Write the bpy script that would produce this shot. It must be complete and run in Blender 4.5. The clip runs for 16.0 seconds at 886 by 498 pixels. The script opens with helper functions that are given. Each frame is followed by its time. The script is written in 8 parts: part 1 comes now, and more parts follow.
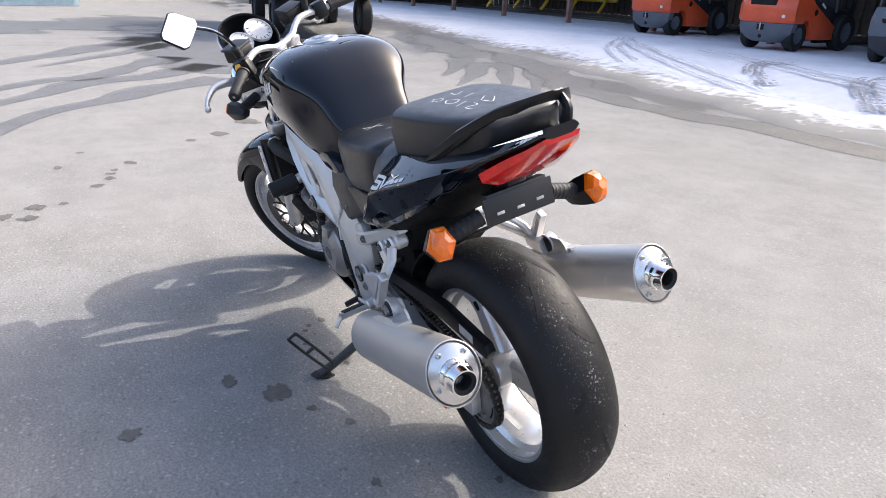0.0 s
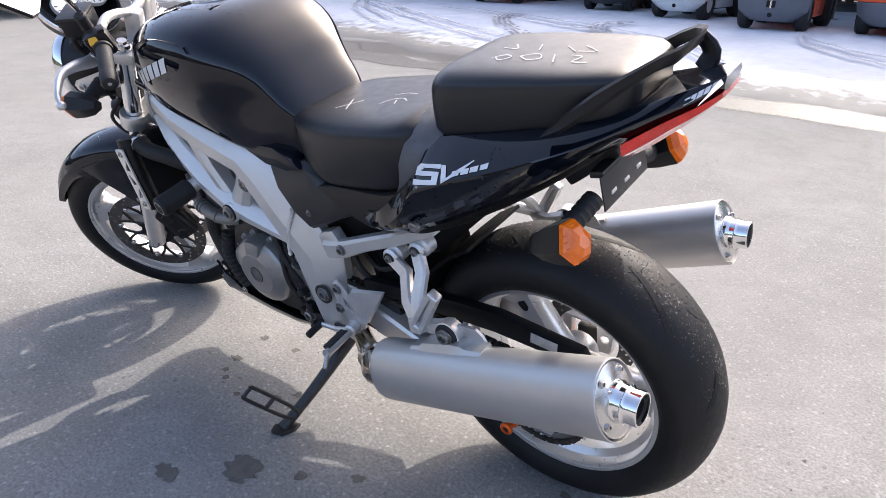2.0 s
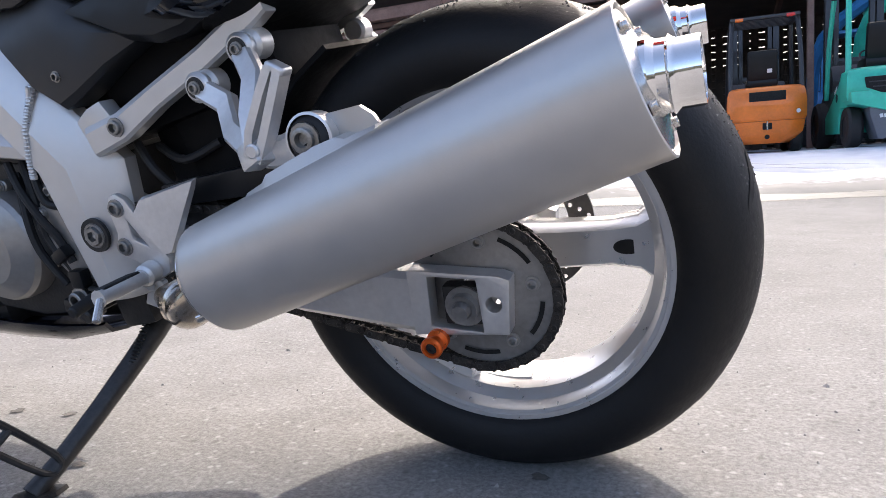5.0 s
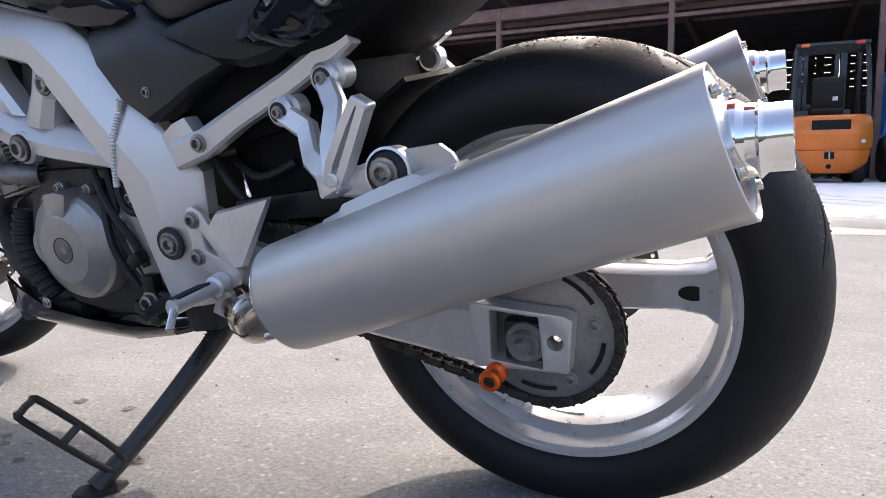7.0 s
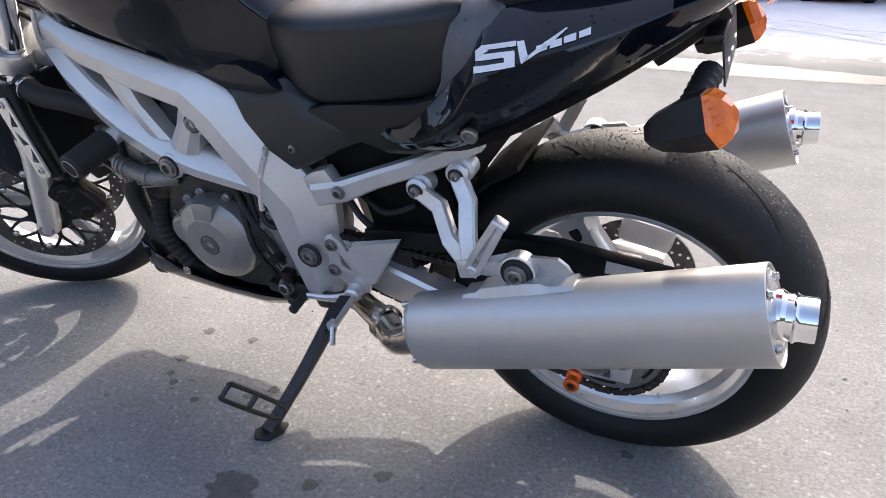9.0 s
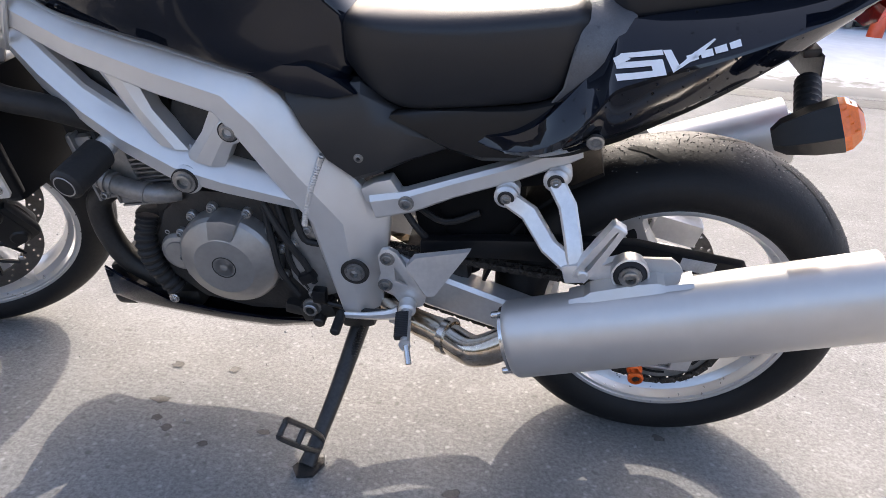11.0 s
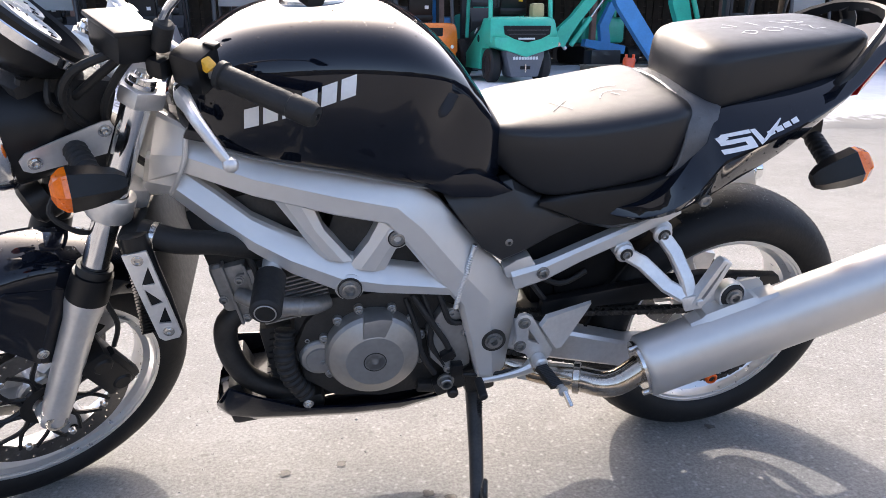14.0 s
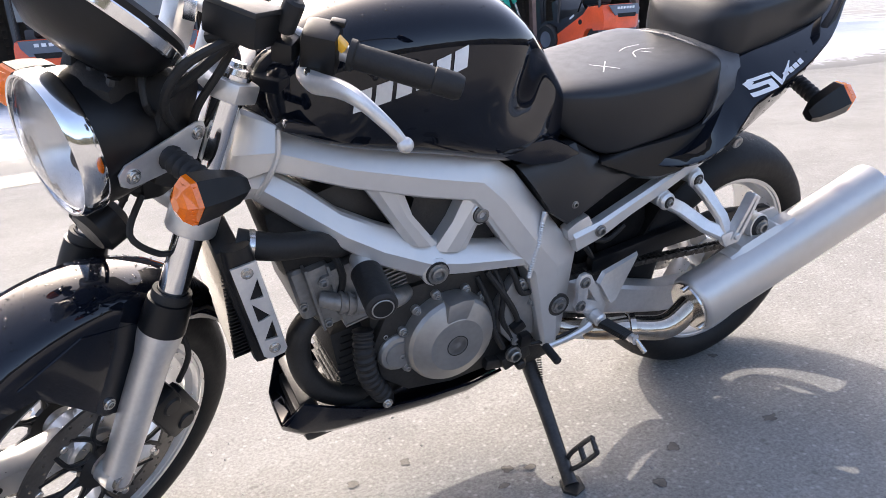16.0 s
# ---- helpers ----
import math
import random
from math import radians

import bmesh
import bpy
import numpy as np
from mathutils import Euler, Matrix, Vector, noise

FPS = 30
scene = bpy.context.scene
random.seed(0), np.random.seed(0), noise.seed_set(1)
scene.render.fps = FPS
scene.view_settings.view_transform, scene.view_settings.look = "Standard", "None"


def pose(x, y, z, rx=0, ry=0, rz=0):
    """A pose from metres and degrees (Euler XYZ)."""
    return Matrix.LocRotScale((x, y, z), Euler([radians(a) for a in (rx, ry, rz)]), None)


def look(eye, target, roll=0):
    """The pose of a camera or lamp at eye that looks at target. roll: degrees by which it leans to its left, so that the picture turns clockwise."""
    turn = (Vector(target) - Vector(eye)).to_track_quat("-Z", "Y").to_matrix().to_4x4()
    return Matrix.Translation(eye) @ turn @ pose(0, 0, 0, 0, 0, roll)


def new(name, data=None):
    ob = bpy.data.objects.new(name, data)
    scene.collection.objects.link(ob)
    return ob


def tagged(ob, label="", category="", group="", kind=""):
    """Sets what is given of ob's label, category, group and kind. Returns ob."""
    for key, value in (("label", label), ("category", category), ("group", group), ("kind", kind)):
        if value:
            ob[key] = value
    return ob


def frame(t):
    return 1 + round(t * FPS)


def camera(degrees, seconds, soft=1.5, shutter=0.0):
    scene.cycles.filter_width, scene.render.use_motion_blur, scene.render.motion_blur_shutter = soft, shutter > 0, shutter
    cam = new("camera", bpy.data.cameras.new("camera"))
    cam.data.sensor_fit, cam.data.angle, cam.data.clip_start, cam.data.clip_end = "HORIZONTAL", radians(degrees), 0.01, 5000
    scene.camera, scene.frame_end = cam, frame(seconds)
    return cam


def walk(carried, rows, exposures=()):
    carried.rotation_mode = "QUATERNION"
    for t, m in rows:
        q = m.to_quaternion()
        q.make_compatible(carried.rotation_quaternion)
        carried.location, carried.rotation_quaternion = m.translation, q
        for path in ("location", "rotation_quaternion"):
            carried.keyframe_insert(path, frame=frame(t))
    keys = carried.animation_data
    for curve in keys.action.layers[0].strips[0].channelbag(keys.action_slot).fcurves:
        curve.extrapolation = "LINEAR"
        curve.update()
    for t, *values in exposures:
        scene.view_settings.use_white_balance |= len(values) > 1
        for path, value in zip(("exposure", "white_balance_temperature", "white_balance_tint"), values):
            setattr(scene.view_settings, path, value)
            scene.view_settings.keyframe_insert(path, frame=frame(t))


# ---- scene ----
cam = camera(66.6, 16.0, soft=0.8)
PATH = [
    (0, (-1.205, 0.929, 1.203), (0.411, 0.004, 0.474), 2.7),
    (0.5, (-1.027, 1.037, 1.185), (0.481, -0.035, 0.428), 0.2),
    (1, (-0.89, 1.11, 1.148), (0.514, -0.068, 0.347), 1.5),
    (1.5, (-0.711, 1.182, 1.143), (0.529, -0.177, 0.36), 2.7),
    (2, (-0.543, 1.191, 1.118), (0.571, -0.27, 0.328), 1.4),
    (2.5, (-0.379, 1.112, 1.06), (0.556, -0.449, 0.231), 1.4),
    (3, (-0.273, 1.071, 0.951), (0.536, -0.582, 0.167), 3.1),
    (3.5, (-0.254, 1.038, 0.723), (0.546, -0.721, 0.206), -0.4),
    (4, (-0.287, 0.995, 0.525), (0.521, -0.809, 0.218), -4.1),
    (4.2, (-0.29, 0.961, 0.469), (0.497, -0.86, 0.212), -4.2),
    (6.3, (-0.297, 0.913, 0.426), (0.53, -0.892, 0.177), -1.5),
    (6.5, (-0.295, 0.913, 0.433), (0.553, -0.881, 0.184), -1.0),
    (7, (-0.27, 0.944, 0.471), (0.619, -0.834, 0.25), -0.2),
    (7.5, (-0.253, 0.985, 0.501), (0.654, -0.785, 0.292), 0.9),
    (8, (-0.228, 1.024, 0.575), (0.733, -0.702, 0.265), 0.3),
    (8.5, (-0.205, 1.084, 0.76), (0.704, -0.588, 0.147), -0.8),
    (9, (-0.173, 1.169, 0.905), (0.61, -0.485, 0.097), 0.3),
    (9.2, (-0.158, 1.199, 0.922), (0.646, -0.477, 0.184), 0.4),
    (11.3, (0.343, 1.288, 0.887), (0.477, -0.55, 0.108), 2.4),
    (11.5, (0.382, 1.3, 0.89), (0.466, -0.544, 0.119), 0.9),
    (12, (0.481, 1.309, 0.901), (0.552, -0.568, 0.213), -0.5),
    (12.5, (0.589, 1.318, 0.911), (0.456, -0.564, 0.246), -1.1),
    (13, (0.672, 1.328, 0.93), (0.489, -0.553, 0.277), 0.6),
    (13.5, (0.768, 1.374, 0.944), (0.51, -0.508, 0.316), 1.0),
    (14, (0.903, 1.441, 0.961), (0.553, -0.436, 0.366), -0.2),
    (14.5, (1.019, 1.46, 0.963), (0.654, -0.407, 0.343), -1.2),
    (15, (1.138, 1.416, 0.956), (0.618, -0.413, 0.337), -1.8),
    (15.5, (1.236, 1.371, 0.943), (0.625, -0.437, 0.346), -1.1),
    (16, (1.33, 1.297, 0.937), (0.53, -0.427, 0.316), -4.6),
]
walk(cam, [(t, look(eye, target, roll)) for t, eye, target, roll in PATH], exposures=[(0, 1.86, 6780, 10), (3, 1.86, 6820, 12), (7, 1.85, 6880, 12), (9, 1.87, 6880, 12), (11.5, 2.07, 7000, 12), (12.5, 2.13, 7000, 12), (14, 2.07, 7000, 12), (16, 2.13, 7060, 12)])

from mathutils import bvhtree

# ---- world, sun ----
SUN_AZ, SUN_EL = -87.0, 40.0
world = bpy.data.worlds.new("world")
scene.world = world
world.use_nodes = True
wn = world.node_tree
sky = wn.nodes.new("ShaderNodeTexSky")
sky.sky_type = "NISHITA"
sky.sun_disc = False
sky.sun_elevation = radians(SUN_EL)
sky.sun_rotation = radians(90 - SUN_AZ)
sky.air_density, sky.dust_density, sky.ozone_density = 0.62, 3.2, 0.4
wn.links.new(sky.outputs[0], wn.nodes["Background"].inputs[0])
wn.nodes["Background"].inputs[1].default_value = 0.15
sun_data = bpy.data.lights.new("sun", "SUN")
sun_data.energy, sun_data.angle, sun_data.color = 1.08, radians(0.53), (1.0, 0.975, 0.94)
sun = new("sun", sun_data)
sun_dir = Vector((math.cos(radians(SUN_EL)) * math.cos(radians(SUN_AZ)), math.cos(radians(SUN_EL)) * math.sin(radians(SUN_AZ)), math.sin(radians(SUN_EL))))
sun.matrix_world = look(sun_dir * 30, (0, 0, 0))


# ---- materials ----
def material(name, color, rough=0.5, metal=0.0, coat=0.0, var=0.15, scale=8.0, bump=0.0, bump_scale=60.0, color2=None, rough_var=0.1, spec=0.5):
    """A surface with colour variation at two scales and fine relief, in object space."""
    m = bpy.data.materials.new(name)
    m.use_nodes = True
    nt = m.node_tree
    b = nt.nodes["Principled BSDF"]
    tc = nt.nodes.new("ShaderNodeTexCoord")
    n1 = nt.nodes.new("ShaderNodeTexNoise")
    n1.inputs["Scale"].default_value, n1.inputs["Detail"].default_value = scale, 5
    n2 = nt.nodes.new("ShaderNodeTexNoise")
    n2.inputs["Scale"].default_value, n2.inputs["Detail"].default_value = scale * 9, 3
    for n in (n1, n2):
        nt.links.new(tc.outputs["Object"], n.inputs["Vector"])
    mul = nt.nodes.new("ShaderNodeMath")
    mul.operation = "MULTIPLY_ADD"
    nt.links.new(n1.outputs[0], mul.inputs[0])
    mul.inputs[1].default_value = 0.65
    sc = nt.nodes.new("ShaderNodeMath")
    sc.operation = "MULTIPLY"
    nt.links.new(n2.outputs[0], sc.inputs[0])
    sc.inputs[1].default_value = 0.35
    nt.links.new(sc.outputs[0], mul.inputs[2])
    ramp = nt.nodes.new("ShaderNodeValToRGB")
    ramp.color_ramp.elements[0].position, ramp.color_ramp.elements[1].position = 0.35, 0.65
    lo = color2 if color2 else tuple(c * (1 - var) for c in color)
    hi = color if color2 else tuple(min(1, c * (1 + var)) for c in color)
    ramp.color_ramp.elements[0].color, ramp.color_ramp.elements[1].color = (*lo, 1), (*hi, 1)
    nt.links.new(mul.outputs[0], ramp.inputs[0])
    nt.links.new(ramp.outputs[0], b.inputs["Base Color"])
    rr = nt.nodes.new("ShaderNodeMapRange")
    rr.inputs["From Min"].default_value, rr.inputs["From Max"].default_value = 0.3, 0.7
    rr.inputs["To Min"].default_value, rr.inputs["To Max"].default_value = max(0.02, rough - rough_var * rough), min(1, rough + rough_var * rough)
    nt.links.new(n2.outputs[0], rr.inputs["Value"])
    nt.links.new(rr.outputs[0], b.inputs["Roughness"])
    b.inputs["Metallic"].default_value = metal
    b.inputs["Specular IOR Level"].default_value = spec
    b.inputs["Coat Weight"].default_value = coat
    b.inputs["Coat Roughness"].default_value = 0.04
    if bump:
        n3 = nt.nodes.new("ShaderNodeTexNoise")
        n3.inputs["Scale"].default_value, n3.inputs["Detail"].default_value = bump_scale, 4
        nt.links.new(tc.outputs["Object"], n3.inputs["Vector"])
        bp = nt.nodes.new("ShaderNodeBump")
        bp.inputs["Strength"].default_value, bp.inputs["Distance"].default_value = bump, 0.004
        nt.links.new(n3.outputs[0], bp.inputs["Height"])
        nt.links.new(bp.outputs[0], b.inputs["Normal"])
    return m


BLACK_PAINT = material("black_gloss_paint", (0.0036, 0.0052, 0.0098), 0.06, coat=0.8, var=0.25, scale=3, rough_var=0.3, spec=0.05)
SILVER_PAINT = material("silver_frame_paint", (0.64, 0.632, 0.62), 0.43, metal=0.62, coat=0.08, var=0.05, scale=5, bump=0.03, bump_scale=900)
TITANIUM = material("brushed_muffler_metal", (0.565, 0.545, 0.52), 0.41, metal=0.70, var=0.06, scale=4, bump=0.04, bump_scale=500)
SATIN_STEEL = material("satin_end_cap_steel", (0.66, 0.65, 0.63), 0.24, metal=0.95, var=0.08, scale=8)
CHROME = material("chrome", (0.82, 0.82, 0.82), 0.09, metal=1.0, var=0.05, scale=10)
STEEL = material("bright_steel", (0.62, 0.60, 0.57), 0.22, metal=1.0, var=0.15, scale=12)
BOLT_STEEL = material("dull_zinc_bolts", (0.30, 0.295, 0.285), 0.36, metal=0.9, var=0.3, scale=40)
PIPE_STEEL = material("heat_tinted_steel", (0.60, 0.55, 0.48), 0.16, metal=1.0, scale=9, color2=(0.38, 0.29, 0.2))
ALLOY = material("cast_alloy", (0.68, 0.67, 0.66), 0.38, metal=0.72, var=0.1, scale=14, bump=0.08, bump_scale=400)
RIM_PAINT = material("silver_wheel_paint", (0.66, 0.66, 0.66), 0.3, metal=0.75, coat=0.2, var=0.05, scale=7)
ENGINE_GREY = material("engine_grey_paint", (0.34, 0.332, 0.32), 0.40, metal=0.7, var=0.12, scale=10, bump=0.06, bump_scale=350)
ENGINE_MID = material("dull_cylinder_alloy", (0.25, 0.243, 0.235), 0.45, metal=0.55, var=0.25, scale=14, bump=0.1, bump_scale=200)
ENGINE_DARK = material("engine_dark_metal", (0.020, 0.019, 0.018), 0.5, metal=0.1, var=0.5, scale=16, bump=0.2, bump_scale=150)
PLASTIC = material("black_plastic", (0.0062, 0.0066, 0.0076), 0.38, var=0.25, scale=10, bump=0.05, bump_scale=700, spec=0.32)
# Black plastic with low specular, used under the tail and seat.
MATTE_PLASTIC = material("matte_underside_plastic", (0.0060, 0.0062, 0.0068), 0.62, var=0.3, scale=10, bump=0.08, bump_scale=500, spec=0.12)
SIDE_PLASTIC = material("charcoal_plastic", (0.015, 0.0158, 0.0175), 0.42, var=0.12, scale=6, bump=0.06, bump_scale=900)
RUBBER = material("rubber", (0.010, 0.010, 0.0105), 0.65, var=0.3, scale=12, bump=0.15, bump_scale=200)
VINYL = material("seat_vinyl", (0.0105, 0.0115, 0.0140), 0.38, var=0.15, scale=5, bump=0.09, bump_scale=650, spec=0.46)
STAND_BLACK = material("worn_black_enamel", (0.018, 0.018, 0.018), 0.4, scale=20, color2=(0.05, 0.045, 0.04))
ORANGE_LENS = material("amber_lens", (0.92, 0.165, 0.008), 0.14, coat=0.4, var=0.2, scale=30)
RED_LENS = material("red_lens", (0.66, 0.014, 0.010), 0.1, coat=0.6, var=0.3, scale=30)
ORANGE_ANODISED = material("orange_anodised", (0.8, 0.13, 0.02), 0.3, metal=0.6, scale=20)
WHITE_DECAL = material("white_decal", (0.72, 0.73, 0.74), 0.35, var=0.05, scale=20)
CHALK = material("chalk", (0.62, 0.62, 0.6), 0.9, var=0.3, scale=90)
DISC_STEEL = material("brake_disc_steel", (0.12, 0.115, 0.11), 0.35, metal=0.8, var=0.25, scale=20)
CHAIN_STEEL = material("oily_chain_steel", (0.06, 0.055, 0.05), 0.38, metal=0.7, var=0.5, scale=60)
# Near-black colours the shade inside holes, slots, grilles and tread cuts.
HOLE_BLACK = material("unlit_hole", (0.004, 0.004, 0.004), 0.8, scale=5)
REFLECTOR = material("aluminised_reflector", (0.93, 0.93, 0.93), 0.30, metal=0.85, var=0.04, scale=60, bump=0.05, bump_scale=25)
# Even base colour lifted for the pale glare of wet beads.
SURROUND = material("wet_charcoal_surround", (0.085, 0.088, 0.095), 0.42, var=0.2, scale=40, bump=0.12, bump_scale=420)
MIRROR = material("mirror_glass", (0.92, 0.92, 0.92), 0.02, metal=1.0, var=0.0)
YELLOW_PLASTIC = material("yellow_button", (0.8, 0.42, 0.03), 0.4, scale=20)
LABEL_SILVER = material("silver_sticker", (0.55, 0.55, 0.54), 0.4, var=0.2, scale=30)
GLASS = bpy.data.materials.new("clear_glass")
GLASS.use_nodes = True
gb = GLASS.node_tree.nodes["Principled BSDF"]
gb.inputs["Transmission Weight"].default_value = 1.0
gb.inputs["Roughness"].default_value = 0.02
gb.inputs["IOR"].default_value = 1.2


def lens_material():
    """Fluted headlamp glass."""
    m = bpy.data.materials.new("fluted_lens_glass")
    m.use_nodes = True
    nt = m.node_tree
    g = nt.nodes["Principled BSDF"]
    g.inputs["Transmission Weight"].default_value, g.inputs["Roughness"].default_value, g.inputs["IOR"].default_value = 1.0, 0.02, 1.40
    tc = nt.nodes.new("ShaderNodeTexCoord")
    w = nt.nodes.new("ShaderNodeTexWave")
    w.inputs["Scale"].default_value, w.inputs["Distortion"].default_value = 22, 0.4
    nt.links.new(tc.outputs["Object"], w.inputs["Vector"])
    bp = nt.nodes.new("ShaderNodeBump")
    bp.inputs["Strength"].default_value, bp.inputs["Distance"].default_value = 0.08, 0.002
    nt.links.new(w.outputs["Fac"], bp.inputs["Height"])
    nt.links.new(bp.outputs[0], g.inputs["Normal"])
    return m


LENS_GLASS = lens_material()


def tyre_material():
    """Dull rubber with a gritty, scuffed crown."""
    m = material("tyre_rubber", (0.0095, 0.0095, 0.010), 0.6, var=0.25, scale=9, bump=0.12, bump_scale=160, spec=0.3)
    nt = m.node_tree
    b = nt.nodes["Principled BSDF"]
    at = nt.nodes.new("ShaderNodeAttribute")
    at.attribute_name = "wear"
    n = nt.nodes.new("ShaderNodeTexNoise")
    n.inputs["Scale"].default_value, n.inputs["Detail"].default_value = 190, 6
    tc = nt.nodes.new("ShaderNodeTexCoord")
    nt.links.new(tc.outputs["Object"], n.inputs["Vector"])
    n2 = nt.nodes.new("ShaderNodeTexNoise")
    n2.inputs["Scale"].default_value, n2.inputs["Detail"].default_value = 22, 3
    nt.links.new(tc.outputs["Object"], n2.inputs["Vector"])
    add = nt.nodes.new("ShaderNodeMath")
    add.operation = "MULTIPLY_ADD"
    nt.links.new(n.outputs[0], add.inputs[0])
    add.inputs[1].default_value = 0.75
    half = nt.nodes.new("ShaderNodeMath")
    half.operation = "MULTIPLY"
    nt.links.new(n2.outputs[0], half.inputs[0])
    half.inputs[1].default_value = 0.35
    nt.links.new(half.outputs[0], add.inputs[2])
    r = nt.nodes.new("ShaderNodeMapRange")
    r.inputs["From Min"].default_value, r.inputs["From Max"].default_value = 0.64, 0.71
    nt.links.new(add.outputs[0], r.inputs["Value"])
    mu = nt.nodes.new("ShaderNodeMath")
    mu.operation = "MULTIPLY"
    nt.links.new(r.outputs[0], mu.inputs[0])
    nt.links.new(at.outputs["Fac"], mu.inputs[1])
    mix = nt.nodes.new("ShaderNodeMix")
    mix.data_type = "RGBA"
    old = b.inputs["Base Color"].links[0].from_socket
    nt.links.new(mu.outputs[0], mix.inputs["Factor"])
    nt.links.new(old, mix.inputs["A"])
    mix.inputs["B"].default_value = (0.20, 0.19, 0.178, 1)
    nt.links.new(mix.outputs["Result"], b.inputs["Base Color"])
    return m


TYRE = tyre_material()


# ---- mesh helpers ----
def surface_of(ob):
    """A tree over an object's mesh, to lay decals and drops on it."""
    me = ob.data
    return bvhtree.BVHTree.FromPolygons([v.co.copy() for v in me.vertices], [tuple(p.vertices) for p in me.polygons])

def mesh_of(bm, name, sharp=32):
    bmesh.ops.recalc_face_normals(bm, faces=bm.faces)
    me = bpy.data.meshes.new(name)
    bm.to_mesh(me)
    bm.free()
    for p in me.polygons:
        p.use_smooth = True
    me.set_sharp_from_angle(angle=radians(sharp))
    return me


def level(ob):
    return 0 if ob is None else 1 + level(ob.parent)


def part(name, bm, mat, parent, label="", sharp=32):
    while level(parent) > 2:
        parent = parent.parent
    me = mesh_of(bm, name, sharp)
    me.materials.append(mat)
    ob = new(name, me)
    ob.parent = parent
    if label:
        tagged(ob, label)
    return ob


def empty(name, m):
    ob = new(name)
    ob.empty_display_size = 0.1
    ob.matrix_world = m
    return ob


def bevel(bm, width, seg=2, angle=30):
    es = [e for e in bm.edges if len(e.link_faces) == 2 and e.calc_face_angle(0) > radians(angle)]
    if es:
        bmesh.ops.bevel(bm, geom=es, offset=width, segments=seg, affect="EDGES", profile=0.6, clamp_overlap=True)
    return bm


def loft(rings, bm=None, caps=True, closed=True):
    """Skin through rings of equal count."""
    bm = bm or bmesh.new()
    vs = [[bm.verts.new(p) for p in ring] for ring in rings]
    n = len(vs[0])
    for a, b in zip(vs, vs[1:]):
        for i in range(n if closed else n - 1):
            j = (i + 1) % n
            bm.faces.new((a[i], a[j], b[j], b[i]))
    if caps and closed:
        bm.faces.new(vs[0][::-1])
        bm.faces.new(vs[-1])
    return bm


def smooth_path(pts, k=4):
    """Catmull-Rom through the points."""
    pts = [Vector(p) for p in pts]
    out = []
    for i in range(len(pts) - 1):
        p0, p1, p2, p3 = pts[max(i - 1, 0)], pts[i], pts[i + 1], pts[min(i + 2, len(pts) - 1)]
        for s in range(k):
            t = s / k
            out.append(0.5 * ((2 * p1) + (p2 - p0) * t + (2 * p0 - 5 * p1 + 4 * p2 - p3) * t * t + (3 * p1 - p0 - 3 * p2 + p3) * t ** 3))
    return out + [pts[-1]]


def tube(pts, r, n=12, k=4, bm=None, flat=1.0, up=None):
    """A round or flattened tube along a smooth path; r may be a list along the given points."""
    path = smooth_path(pts, k) if k > 1 else [Vector(p) for p in pts]
    m = len(path)
    rad = [float(np.interp(i / (m - 1), np.linspace(0, 1, len(r)), r)) if isinstance(r, (list, tuple)) else r for i in range(m)]
    rings = []
    ref = Vector(up) if up else Vector((0.13, 0.2, 0.97))
    u = None
    for i, p in enumerate(path):
        d = (path[min(i + 1, m - 1)] - path[max(i - 1, 0)]).normalized()
        if u is None or up:
            u = ref - d * ref.dot(d)
        else:
            u = u - d * u.dot(d)
        u.normalize()
        v = d.cross(u)
        rings.append([p + rad[i] * (math.cos(a) * u + flat * math.sin(a) * v) for a in np.linspace(0, 2 * math.pi, n, endpoint=False).tolist()])
    return loft(rings, bm)


def lathe(profile, origin, axis, n=32, bm=None, closed=False):
    """Turn (radius, height) pairs about an axis; closed joins the last pair to the first."""
    bm = bm or bmesh.new()
    axis = Vector(axis).normalized()
    u = axis.orthogonal().normalized()
    v = axis.cross(u)
    origin = Vector(origin)
    rows = []
    for r, h in profile:
        if r < 1e-6:
            rows.append([bm.verts.new(origin + axis * h)])
        else:
            rows.append([bm.verts.new(origin + axis * h + r * (math.cos(a) * u + math.sin(a) * v)) for a in np.linspace(0, 2 * math.pi, n, endpoint=False).tolist()])
    pairs = list(zip(rows, rows[1:])) + ([(rows[-1], rows[0])] if closed else [])
    for a, b in pairs:
        for i in range(n):
            j = (i + 1) % n
            if len(a) == 1 and len(b) > 1:
                bm.faces.new((a[0], b[j], b[i]))
            elif len(b) == 1 and len(a) > 1:
                bm.faces.new((a[i], a[j], b[0]))
            elif len(a) > 1:
                bm.faces.new((a[i], a[j], b[j], b[i]))
    return bm


def rod(p, q, r, n=14, cap=0.25, bm=None):
    """A cylinder from p to q with softened ends."""
    p, q = Vector(p), Vector(q)
    L = (q - p).length
    c = min(cap * r, L * 0.3)
    return lathe([(0, 0), (r - c, 0), (r, c), (r, L - c), (r - c, L), (0, L)], p, q - p, n, bm)


def box(c, size, rot=(0, 0, 0), b=0.004, bm=None, seg=2):
    one = bmesh.new()
    bmesh.ops.create_cube(one, size=1)
    bmesh.ops.transform(one, matrix=Matrix.Diagonal((*size, 1)), verts=one.verts)
    if b:
        bevel(one, min(b, min(size) * 0.45), seg)
    bmesh.ops.transform(one, matrix=pose(*c, *rot), verts=one.verts)
    return merge(bm, one)


def merge(bm, other):
    """Adds a bmesh to another."""
    if bm is None:
        return other
    me = bpy.data.meshes.new("tmp")
    other.to_mesh(me)
    other.free()
    bm.from_mesh(me)
    bpy.data.meshes.remove(me)
    return bm


